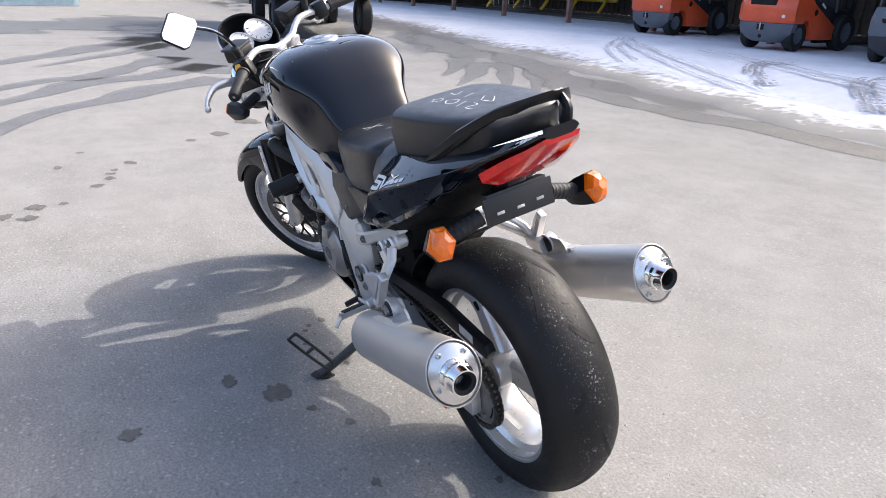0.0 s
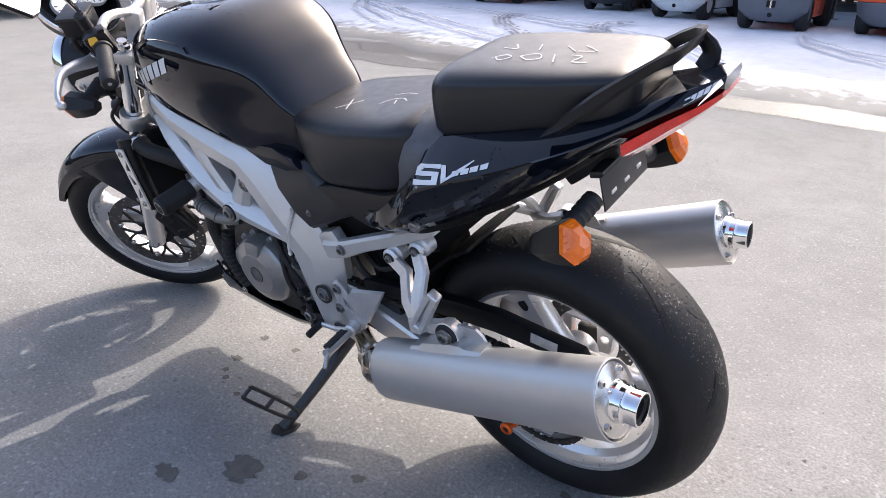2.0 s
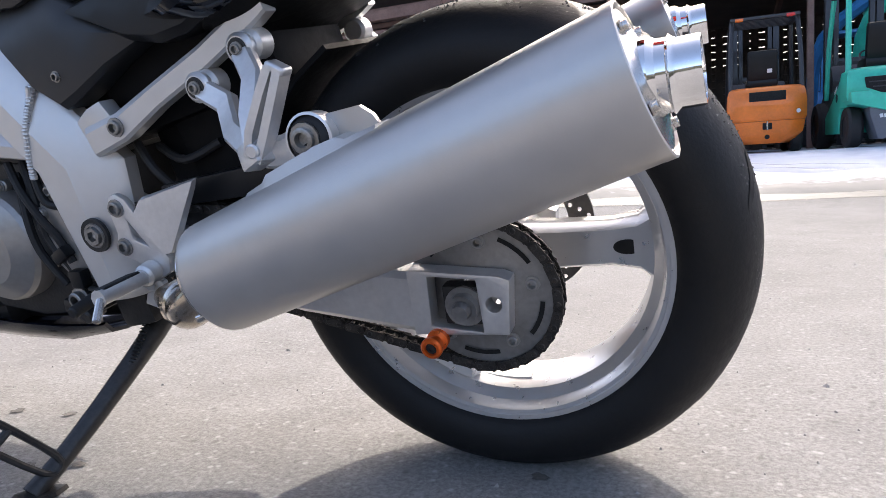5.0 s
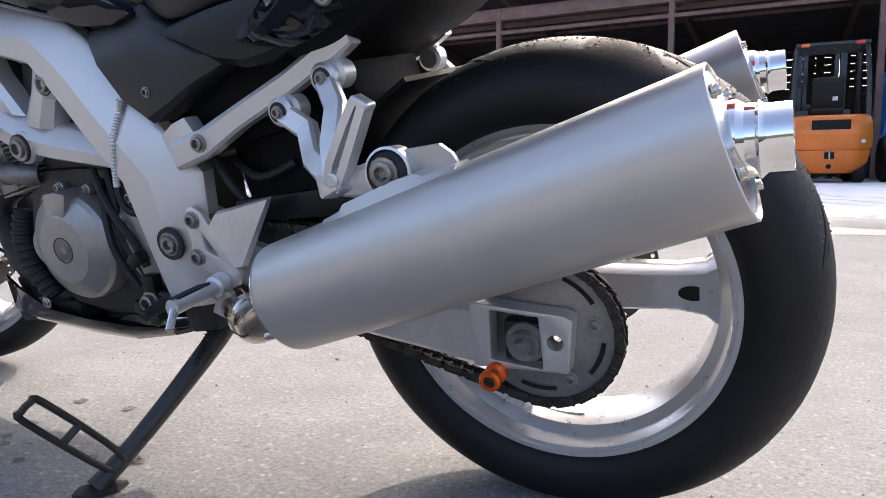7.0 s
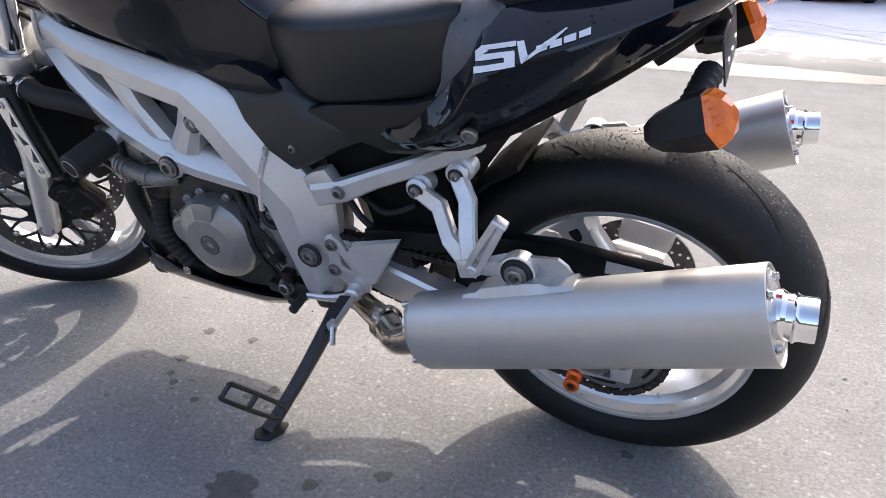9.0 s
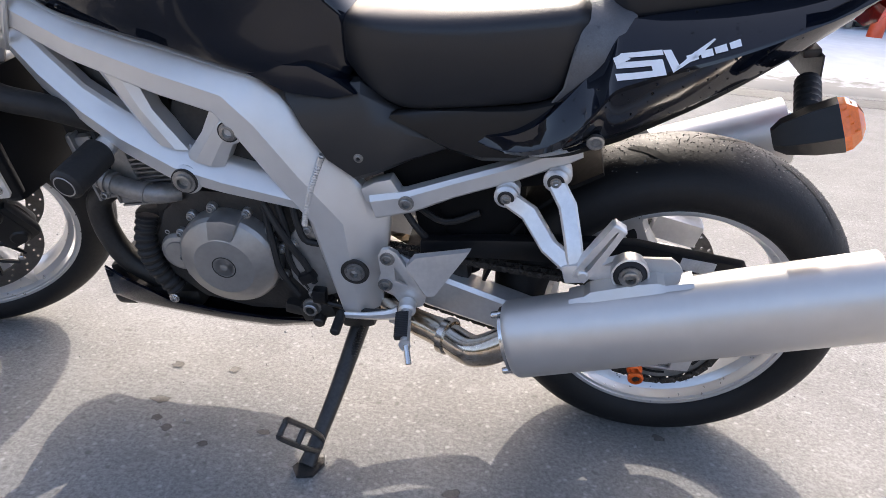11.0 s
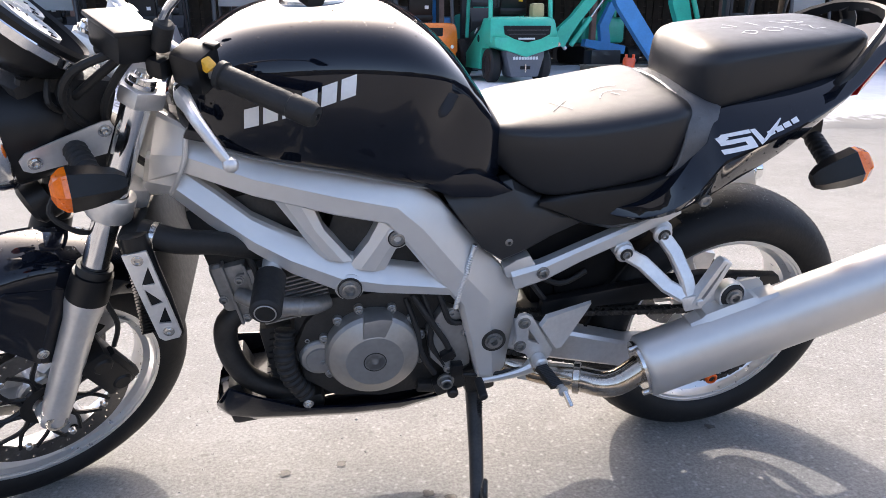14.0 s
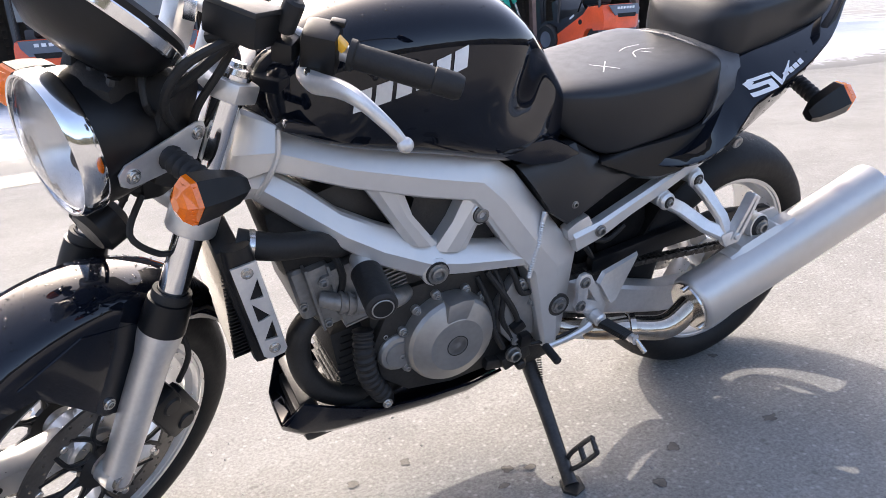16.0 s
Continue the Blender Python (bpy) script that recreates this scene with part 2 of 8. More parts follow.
def prism(poly, y0, y1, b=0.004, holes=(), bm=None, seg=2):
    """A plate with an outline in x and z, from y0 to y1, with through holes."""
    one = bmesh.new()
    edges = []
    for loop in (poly, *holes):
        vs = [one.verts.new((x, y0, z)) for x, z in loop]
        edges += [one.edges.new((vs[i], vs[(i + 1) % len(vs)])) for i in range(len(vs))]
    bmesh.ops.triangle_fill(one, use_beauty=True, edges=edges)
    faces = list(one.faces)
    ext = bmesh.ops.extrude_face_region(one, geom=faces)
    bmesh.ops.translate(one, vec=(0, y1 - y0, 0), verts=[g for g in ext["geom"] if isinstance(g, bmesh.types.BMVert)])
    bmesh.ops.recalc_face_normals(one, faces=one.faces)
    if b:
        bevel(one, b, seg, 45)
    return merge(bm, one)


def strip(pairs, prof, yfun, bm=None):
    """A beam between two edge lines in x and z. prof: (share from low to high, set-in in y) round the section."""
    rings = []
    for lo, hi in pairs:
        ring = []
        for s, dy in prof:
            x, z = lo[0] + s * (hi[0] - lo[0]), lo[1] + s * (hi[1] - lo[1])
            ring.append((x, yfun(x) - dy, z))
        rings.append(ring)
    return loft(rings, bm)


def circle(c, r, n=16, a0=0.0):
    return [(c[0] + r * math.cos(a0 + a), c[1] + r * math.sin(a0 + a)) for a in np.linspace(0, 2 * math.pi, n, endpoint=False).tolist()]


def mirror_y(bm):
    bmesh.ops.transform(bm, matrix=Matrix.Diagonal((1, -1, 1, 1)), verts=bm.verts)
    return bm


def bolt(p, axis, r=0.009, h=0.006, bm=None):
    """A flanged bolt head with a socket."""
    bm = lathe([(0, 0), (r * 1.35, 0), (r * 1.35, h * 0.3), (r, h * 0.35), (r, h * 0.9), (r * 0.88, h), (r * 0.62, h), (r * 0.56, h * 0.1), (0, h * 0.05)], p, axis, 12, bm)
    return bm


def body_section(x, zb, zt, w, wb, zw, n=9, power=2.6, top_power=None):
    """A closed section across y: flat bottom of half-width wb, widest (w) at height zw, arched to zt."""
    half = []
    for i in range(n + 1):
        a = (i / n) * math.pi / 2
        half.append((wb + (w - wb) * math.sin(a) ** 0.9, zb + (zw - zb) * (1 - math.cos(a)) ** 0.8))
    tp = top_power or power
    for i in range(1, n + 1):
        a = (i / n) * math.pi / 2
        half.append((w * math.cos(a) ** (2 / tp), zw + (zt - zw) * math.sin(a) ** (2 / tp)))
    ring = [(x, y, z) for y, z in half] + [(x, -y, z) for y, z in half[-2::-1]]
    return ring

# ---- motorcycle: local x ahead, y left, z up; leaning on its side stand ----
LEAN_DEG = 12.3
bike = empty("motorcycle", Matrix.Translation((0, -0.042, 0)) @ pose(0, 0, 0, 0, 0, 1.07) @ pose(0, 0, 0, -LEAN_DEG))
tagged(bike, "black and silver naked motorcycle leaning on its side stand", "motorcycle")

RAKE = radians(24.5)
FRONT_C = Vector((1.50, 0, 0.31))
REAR_C = Vector((-0.004, 0, 0.3280))
STEER_P = FRONT_C - 0.035 * Vector((math.cos(RAKE), 0, math.sin(RAKE)))
STEER = Matrix.Translation(STEER_P) @ Matrix.Rotation(radians(33), 4, Vector((-math.sin(RAKE), 0, math.cos(RAKE)))) @ Matrix.Translation(-STEER_P)


def steered(bm):
    bmesh.ops.transform(bm, matrix=STEER, verts=bm.verts)
    return bm


def plain(bm):
    return bm


# ---- wheels ----
def tyre_mesh(c, R, half, lip, turn):
    s = R - lip
    side = [(lip - 0.004, 0.80), (lip + 0.03 * s, 0.90), (lip + 0.2 * s, 0.985), (lip + 0.38 * s, 1.0), (lip + 0.56 * s, 0.95), (lip + 0.72 * s, 0.83), (lip + 0.85 * s, 0.64), (lip + 0.94 * s, 0.42), (lip + 0.985 * s, 0.2)]
    prof = [(r, -h * half) for r, h in side] + [(R, 0)] + [(r, h * half) for r, h in side[::-1]]
    prof += [(lip - 0.008, 0.7 * half), (lip - 0.008, -0.7 * half)]
    bm = lathe(prof, c, (0, 1, 0), 96, closed=True)
    turn(bm)
    return bm


def groove_mesh(c, R, half, lip, turn, a0, sign, span):
    """A curved tread cut, as a slim inlay on one side of the crown, dark as if unlit."""
    bm = bmesh.new()
    s = R - lip

    def surface(a, h):
        k = abs(h) / half
        r = float(np.interp(k, [0, 0.2, 0.42, 0.64, 0.83, 0.95], [R, lip + 0.985 * s, lip + 0.94 * s, lip + 0.85 * s, lip + 0.72 * s, lip + 0.56 * s])) + 0.0008
        return Vector((c[0] + r * math.cos(a), c[1] + h, c[2] + r * math.sin(a)))
    rows = []
    for j in range(13):
        t = j / 12
        a = a0 + span * t
        h = sign * half * (0.10 + 0.55 * t ** 1.4)
        w = 0.0040 * (1 - abs(2 * t - 1) ** 4) + 0.0005
        rows.append((bm.verts.new(surface(a - w / R, h + sign * w)), bm.verts.new(surface(a + w / R, h - sign * w))))
    for p, q in zip(rows, rows[1:]):
        bm.faces.new((p[0], p[1], q[1], q[0]))
    turn(bm)
    return bm


def wheel(name, c, R, half, lip, rim_half, angles, turn, label):
    w = part(name, turn_rim(c, lip, rim_half, turn), RIM_PAINT, bike, label)
    tyre = part("tyre", tyre_mesh(c, R, half, lip, turn), TYRE, w, "worn black road tyre with a gritty crown", sharp=60)
    me = tyre.data
    at = me.attributes.new("wear", "FLOAT", "POINT")
    inv = STEER.inverted() if turn is steered else Matrix.Identity(4)
    for i, v in enumerate(me.vertices):
        p = inv @ v.co
        r = math.hypot(p.x - c[0], p.z - c[2])
        at.data[i].value = max(0.0, min(1.0, (r - (lip + 0.86 * (R - lip))) / (0.12 * (R - lip))))
    for i in range(16):
        sign = 1 if i % 2 else -1
        part("tread_cut", groove_mesh(c, R, half, lip, turn, 2 * math.pi * i / 16, sign, 0.42 if i % 4 < 2 else 0.2), HOLE_BLACK, tyre)
    hub = lathe([(0.018, -rim_half * 0.8), (0.042, -rim_half * 0.8), (0.046, -rim_half * 0.7), (0.046, rim_half * 0.7), (0.042, rim_half * 0.8), (0.018, rim_half * 0.8)], c, (0, 1, 0), 40)
    part("hub", turn(hub), RIM_PAINT, w)
    for ang in angles:
        a = radians(ang)
        d, n = Vector((math.cos(a), 0, math.sin(a))), Vector((-math.sin(a), 0, math.cos(a)))
        rings = []
        for r, wd, th in ((0.035, 0.034, 0.030), (0.08, 0.031, 0.028), (0.15, 0.030, 0.026), (0.185, 0.036, 0.030), (lip - 0.026, 0.056, 0.038)):
            o = Vector(c) + d * r
            rings.append([o + n * wd * sx + Vector((0, th * sy, 0)) for sx, sy in ((-1, -0.5), (-0.75, -1), (0.75, -1), (1, -0.5), (1, 0.5), (0.75, 1), (-0.75, 1), (-1, 0.5))])
        sp = part("spoke", turn(loft(rings)), RIM_PAINT, w)
        for sy in (-1, 1):
            slot = bmesh.new()
            o = Vector(c) + d * 0.172 + Vector((0, sy * 0.0268, 0))
            ring = [o + d * 0.019 * math.cos(t) + n * 0.010 * math.sin(t) for t in np.linspace(0, 2 * math.pi, 18, endpoint=False).tolist()]
            loft([ring, [p + Vector((0, sy * 0.0025, 0)) for p in ring]], slot)
            part("slot", turn(slot), HOLE_BLACK, sp)
    return w


def turn_rim(c, lip, rh, turn):
    prof = [(lip - 0.003, -rh), (lip + 0.003, -rh + 0.004), (lip - 0.008, -rh + 0.008), (lip - 0.012, -rh * 0.62), (lip - 0.024, -rh * 0.3), (lip - 0.024, rh * 0.3), (lip - 0.012, rh * 0.62), (lip - 0.008, rh - 0.008), (lip + 0.003, rh - 0.004), (lip - 0.003, rh), (lip - 0.009, rh - 0.001), (lip - 0.0095, rh - 0.005), (lip - 0.014, rh - 0.006), (lip - 0.016, rh - 0.012), (lip - 0.018, rh * 0.66), (lip - 0.030, rh * 0.5), (lip - 0.034, rh * 0.2), (lip - 0.034, -rh * 0.2), (lip - 0.030, -rh * 0.5), (lip - 0.018, -rh * 0.66), (lip - 0.016, -rh + 0.012), (lip - 0.014, -rh + 0.006), (lip - 0.0095, -rh + 0.005), (lip - 0.009, -rh + 0.001)]
    bm = lathe(prof, c, (0, 1, 0), 96, closed=True)
    return turn(bm)


def brake_disc(c, y, r0, r1, turn, parent, arms=7, carrier=True):
    """A drilled floating rotor on a black spider."""
    cc = (c[0], c[1] + y, c[2])
    holes = []
    for ring, r in enumerate((r0 + 0.2 * (r1 - r0), r0 + 0.5 * (r1 - r0), r0 + 0.8 * (r1 - r0))):
        for i in range(18):
            a = 2 * math.pi * (i + ring / 3) / 18
            holes.append(circle((cc[0] + r * math.cos(a), cc[2] + r * math.sin(a)), 0.0033, 8))
    holes.append(circle((cc[0], cc[2]), r0, 60))
    d = part("brake_disc", turn(prism(circle((cc[0], cc[2]), r1, 80), cc[1] - 0.0025, cc[1] + 0.0025, 0, holes)), DISC_STEEL, parent, "drilled steel brake disc")
    if carrier:
        part("spider", turn(lathe([(0.03, -0.004), (0.052, -0.004), (0.052, 0.004), (0.03, 0.004)], cc, (0, 1, 0), 40, closed=True)), PLASTIC, d)
        for i in range(arms):
            a = 2 * math.pi * i / arms
            for k in (-1, 1):
                pts = [(cc[0] + r * math.cos(a + k * b), cc[1], cc[2] + r * math.sin(a + k * b)) for r, b in ((0.05, 0.16), (0.08, 0.02), (r0 + 0.006, 0.22))]
                part("spider_arm", turn(tube(pts, 0.0046, 6, 3)), PLASTIC, d)
        for i in range(arms):
            a = 2 * math.pi * (i + 0.5) / arms
            p = Vector((cc[0] + (r0 + 0.002) * math.cos(a), cc[1] - 0.006, cc[2] + (r0 + 0.002) * math.sin(a)))
            part("rivet", turn(rod(p, p + Vector((0, 0.012, 0)), 0.0075, 10)), STEEL, d)
    return d


rear_wheel = wheel("rear_wheel", REAR_C, 0.3295, 0.095, 0.2345, 0.078, (178, 58, 298), plain, "silver three-spoke rear wheel")
front_wheel = wheel("front_wheel", FRONT_C, 0.309, 0.061, 0.2335, 0.050, (20, 140, 260), steered, "silver three-spoke front wheel turned to its lock")
crumbs = bmesh.new()
rng = random.Random(21)
for i in range(900):
    ang, hh = rng.uniform(0.2, 2.9), rng.gauss(0.0, 0.030)
    if abs(hh) > 0.07:
        continue
    s = 0.3295 - 0.2345
    rr = float(np.interp(abs(hh) / 0.095, [0, 0.2, 0.42, 0.64, 0.83], [0.3295, 0.2345 + 0.985 * s, 0.2345 + 0.94 * s, 0.2345 + 0.85 * s, 0.2345 + 0.72 * s]))
    o = Vector((-0.004 + rr * math.cos(ang), hh, 0.3280 + rr * math.sin(ang)))
    n = Vector((math.cos(ang), 0, math.sin(ang)))
    t = Vector((-math.sin(ang), 0, math.cos(ang)))
    k = rng.uniform(0.0008, 0.0022)
    vs = [crumbs.verts.new(o + t * k * math.cos(q) * rng.uniform(0.6, 1.6) + Vector((0, k * math.sin(q), 0)) - n * 0.0006) for q in (0.3, 2.4, 4.5)] + [crumbs.verts.new(o + n * k * 0.9)]
    for f in ((0, 1, 3), (1, 2, 3), (2, 0, 3)):
        crumbs.faces.new([vs[q] for q in f])
cr_ = part("rubber_crumb", crumbs, material("scuffed_rubber_crumb", (0.075, 0.072, 0.068), 0.7, var=0.5, scale=120), rear_wheel, "gritty rubber crumbs on the worn crown")
tagged(cr_, kind="stuff")
for a0, a1 in ((262, 284), (288, 296)):
    ww = loft([[(r * math.cos(t), y, 0.325 + r * math.sin(t)) for r, y in ((0.2012, 0.000), (0.2012, 0.018), (0.1965, 0.017), (0.1965, 0.001))] for t in np.radians(np.linspace(a0, a1, 7)).tolist()])
    part("wheel_weight", ww, LABEL_SILVER, rear_wheel, "stick-on grey wheel weight")
brake_disc(REAR_C, -0.095, 0.075, 0.112, plain, rear_wheel, carrier=False)
for sy in (1, -1):
    brake_disc(FRONT_C, sy * 0.066, 0.119, 0.157, steered, front_wheel, arms=9)

# ---- frame ----
def spar_y(x):
    return float(np.interp(x, [0.5, 0.62, 0.95, 1.08, 1.15, 1.22], [0.150, 0.158, 0.157, 0.142, 0.115, 0.062]))


SPAR_TOP = [((1.20, 0.755), (1.165, 0.885)), ((1.135, 0.79), (1.115, 0.862)), ((1.02, 0.752), (1.013, 0.828)), ((0.885, 0.712), (0.879, 0.797)), ((0.795, 0.690), (0.750, 0.764)), ((0.757, 0.643), (0.692, 0.722)), ((0.702, 0.567), (0.614, 0.628)), ((0.652, 0.505), (0.514, 0.512)), ((0.628, 0.415), (0.520, 0.43)), ((0.598, 0.303), (0.530, 0.310))]
SPAR_PROF = [(0, 0.055), (0, 0.010), (0.05, 0.002), (0.08, 0.0), (0.46, 0.0), (0.48, 0.0012), (0.94, 0.026), (1.0, 0.033), (1.0, 0.055)]
for sy in (1, -1):
    fr = strip(SPAR_TOP, SPAR_PROF, spar_y)
    lower = [((1.215, 0.725), (1.20, 0.80)), ((1.165, 0.742), (1.14, 0.792)), ((1.10, 0.692), (1.085, 0.755)), ((1.026, 0.637), (1.03, 0.705)), ((0.966, 0.595), (0.964, 0.668)), ((0.892, 0.556), (0.86, 0.618)), ((0.80, 0.540), (0.795, 0.596)), ((0.649, 0.522), (0.69, 0.574))]
    strip(lower, [(0, 0.05), (0, 0.012), (0.08, 0.004), (0.46, 0.0), (0.49, 0.0015), (0.93, 0.022), (1, 0.030), (1, 0.05)], spar_y, fr)
    strip([((0.915, 0.625), (0.855, 0.612)), ((0.955, 0.69), (0.905, 0.68)), ((0.995, 0.752), (0.925, 0.735))], [(0, 0.05), (0, 0.018), (0.3, 0.008), (0.7, 0.008), (1, 0.018), (1, 0.05)], spar_y, fr)
    strip([((0.862, 0.600), (0.795, 0.588)), ((0.825, 0.650), (0.775, 0.63)), ((0.80, 0.70), (0.745, 0.66))], [(0, 0.05), (0, 0.018), (0.3, 0.008), (0.7, 0.008), (1, 0.018), (1, 0.05)], spar_y, fr)
    rod((0.863, spar_y(0.863) - 0.03, 0.562), (0.863, spar_y(0.863) + 0.002, 0.562), 0.028, 24, bm=fr)
    rod((0.773, 0.12, 0.660), (0.773, 0.152, 0.660), 0.024, 22, bm=fr)
    if sy < 0:
        mirror_y(fr)
    f = part("frame", fr, SILVER_PAINT, bike, "silver-painted cast aluminium frame spar", sharp=25)
    if sy > 0:
        seam = [(0.657, 0.5), (0.652, 0.53), (0.641, 0.57), (0.632, 0.60), (0.622, 0.628)]
        weld = tube([(x, spar_y(x) + (-0.001 if i < 3 else -0.012), z) for i, (x, z) in enumerate(seam)], 0.0045, 8, 5)
        for i, (x, z) in enumerate(np.array(smooth_path([(a, 0, b) for a, b in seam], 7))[:, [0, 2]]):
            lathe([(0, -0.0026), (0.0050, -0.0018), (0.0057, 0.0), (0.0050, 0.0018), (0, 0.0026)], (x, spar_y(x) - 0.001 - max(0.0, (z - 0.572)) * 0.30, z), (-0.25, 0, 1), 10, weld)
        part("weld", weld, RIM_PAINT, f, "ribbed pale weld bead")
        seam2 = tube([(1.118, spar_y(1.118) - 0.006, 0.858), (1.124, spar_y(1.124) + 0.003, 0.82), (1.139, spar_y(1.139) + 0.003, 0.785), (1.158, spar_y(1.158) - 0.002, 0.75)], 0.0045, 8, 4)
        part("weld", seam2, SILVER_PAINT, f)
        # Near-flat dark rings put the shade of bolt recesses into colour.
        for x, z, r, y in ((0.863, 0.562, 0.0235, spar_y(0.863) + 0.0030), (0.773, 0.660, 0.0185, 0.1525), (0.572, 0.408, 0.0265, spar_y(0.572) + 0.0020)):
            part("recess_shade", lathe([(r * 0.55, 0.0004), (r * 0.8, 0.0002), (r * 0.97, 0.0008), (r, -0.004)], (x, y, z), (0, 1, 0), 28), ENGINE_DARK, f, "dark ring coloured as the shaded recess round a bolt")
        bl = bolt((0.863, spar_y(0.863) + 0.002, 0.562), (0, 1, 0), 0.0155, 0.009)
        part("engine_bolt", bl, BOLT_STEEL, f)
        part("engine_bolt", bolt((0.773, 0.150, 0.660), (0, 1, 0), 0.013, 0.009), BOLT_STEEL, f)
        part("engine_bolt", bolt((0.878, 0.10, 0.705), (0, 1, 0), 0.010, 0.009), BOLT_STEEL, f)
        pv = lathe([(0.0075, -0.004), (0.0085, 0.007), (0.0145, 0.007), (0.0155, 0.004), (0.0155, -0.004)], (0.572, spar_y(0.572) + 0.0015, 0.408), (0, 1, 0), 6)
        lathe([(0.0150, 0.0), (0.0150, 0.0028), (0.0185, 0.0028), (0.0195, 0.0)], (0.572, spar_y(0.572) + 0.0015, 0.408), (0, 1, 0), 28, pv)
        part("swingarm_pivot", pv, BOLT_STEEL, f, "dull hexagonal pivot nut inside a dark ring")
head = rod((1.15, 0, 0.90), (1.225, 0, 0.735), 0.034, 28)
part("steering_head", head, SILVER_PAINT, bike)

# ---- fuel tank ----
TANK = [(1.150, 0.875, 0.925, 0.060, 0.05, 0.90), (1.125, 0.855, 0.965, 0.100, 0.085, 0.91), (1.08, 0.838, 1.000, 0.148, 0.12, 0.915), (1.02, 0.822, 1.030, 0.180, 0.14, 0.925), (0.94, 0.804, 1.048, 0.202, 0.146, 0.935), (0.85, 0.784, 1.052, 0.207, 0.146, 0.94), (0.77, 0.762, 1.042, 0.202, 0.140, 0.935), (0.71, 0.745, 1.012, 0.184, 0.130, 0.92), (0.66, 0.735, 0.968, 0.160, 0.124, 0.895), (0.625, 0.735, 0.925, 0.140, 0.118, 0.87), (0.595, 0.74, 0.885, 0.122, 0.110, 0.845), (0.575, 0.76, 0.855, 0.105, 0.10, 0.825)]


def refined(stations, k=4):
    """Stations with smooth ones between."""
    return [tuple(float(v) for v in np.r_[a]) for a in np.concatenate([np.array([[*p] for p in smooth_path([s[i:i + 3] for s in stations], k)]) for i in (0, 3)], axis=1)]


tank_bm = loft([body_section(x, zb, zt, w, wb, zw, 14, 2.5, 2.9) for x, zb, zt, w, wb, zw in refined(TANK, 6)])
for v in tank_bm.verts:
    v.co.y -= math.copysign(0.017 * math.exp(-((v.co.x - 0.672) / 0.060) ** 2 - ((v.co.z - 0.892) / 0.060) ** 2) + 0.008 * math.exp(-((v.co.x - 0.74) / 0.12) ** 2 - ((v.co.z - 0.840) / 0.05) ** 2), v.co.y)
tank = part("fuel_tank", tank_bm, BLACK_PAINT, bike, "glossy black fuel tank", sharp=50)
seam = prism([(1.12, 0.862), (0.879, 0.800), (0.745, 0.766), (0.67, 0.735), (0.60, 0.731), (0.557, 0.742), (0.592, 0.764), (0.632, 0.782), (0.68, 0.780), (0.75, 0.79), (0.88, 0.822), (1.02, 0.853), (1.11, 0.88)], 0.10, 0.150, 0.006)
part("tank_skirt", seam, BLACK_PAINT, tank, "glossy black lower tank trim")
# lettering stands as six slanted plain bars
tank_tree = surface_of(tank)


def decal(poly, tree, sy, lift, nu=3, nv=5):
    """A four-cornered decal in x and z laid on a surface from the side."""
    bm = bmesh.new()
    p = [np.array(q) for q in poly]
    rows = []
    for u in np.linspace(0, 1, nu).tolist():
        row = []
        for v in np.linspace(0, 1, nv).tolist():
            x, z = ((p[0] * (1 - u) + p[1] * u) * (1 - v) + (p[3] * (1 - u) + p[2] * u) * v).tolist()
            hit = tree.ray_cast(Vector((x, sy * 0.6, z)), Vector((0, -sy, 0)))
            y = hit[0].y if hit[0] else sy * 0.15
            row.append(bm.verts.new((x, y + sy * lift, z)))
        rows.append(row)
    for r, s in zip(rows, rows[1:]):
        for k in range(nv - 1):
            bm.faces.new((r[k], r[k + 1], s[k + 1], s[k]))
    return bm


for sy in (1, -1):
    for i in range(6):
        x0, z0 = 1.020 - i * 0.0298, 0.886 + i * 0.0102
        part("letter_bar", decal([(x0, z0), (x0 - 0.0235, z0 + 0.008), (x0 - 0.0265, z0 + 0.040), (x0 - 0.003, z0 + 0.032)], tank_tree, sy, 0.0015), WHITE_DECAL, tank, "white slanted lettering bar")


def drops(tree, count, seed, x0, x1, z0, z1, sy, parent, top=False):
    """Water drops beaded on a painted surface."""
    rng = random.Random(seed)
    bm = bmesh.new()
    for i in range(count):
        x, q, r = rng.uniform(x0, x1), rng.uniform(z0, z1), rng.uniform(0.0008, 0.0026)
        hit = tree.ray_cast(Vector((x, q, 1.4)), Vector((0, 0, -1))) if top else tree.ray_cast(Vector((x, sy * 0.6, q)), Vector((0, -sy, 0)))
        if hit[0]:
            lathe([(r, -0.0002), (r * 0.8, r * 0.4), (0, r * 0.6)], hit[0], hit[1], 7, bm)
    ob = part("water_drop", bm, GLASS, parent, "beaded water on the paint", sharp=180)
    tagged(ob, kind="stuff")


drops(tank_tree, 90, 3, 0.72, 1.08, 0.03, 0.17, 1, tank, True)
cap = lathe([(0, 0.012), (0.03, 0.012), (0.034, 0.008), (0.05, 0.007), (0.056, 0.003), (0.058, -0.006)], (0.90, 0, 1.051), (0.03, 0, 1), 36)
part("filler_cap", cap, STEEL, tank, "round bright filler cap")

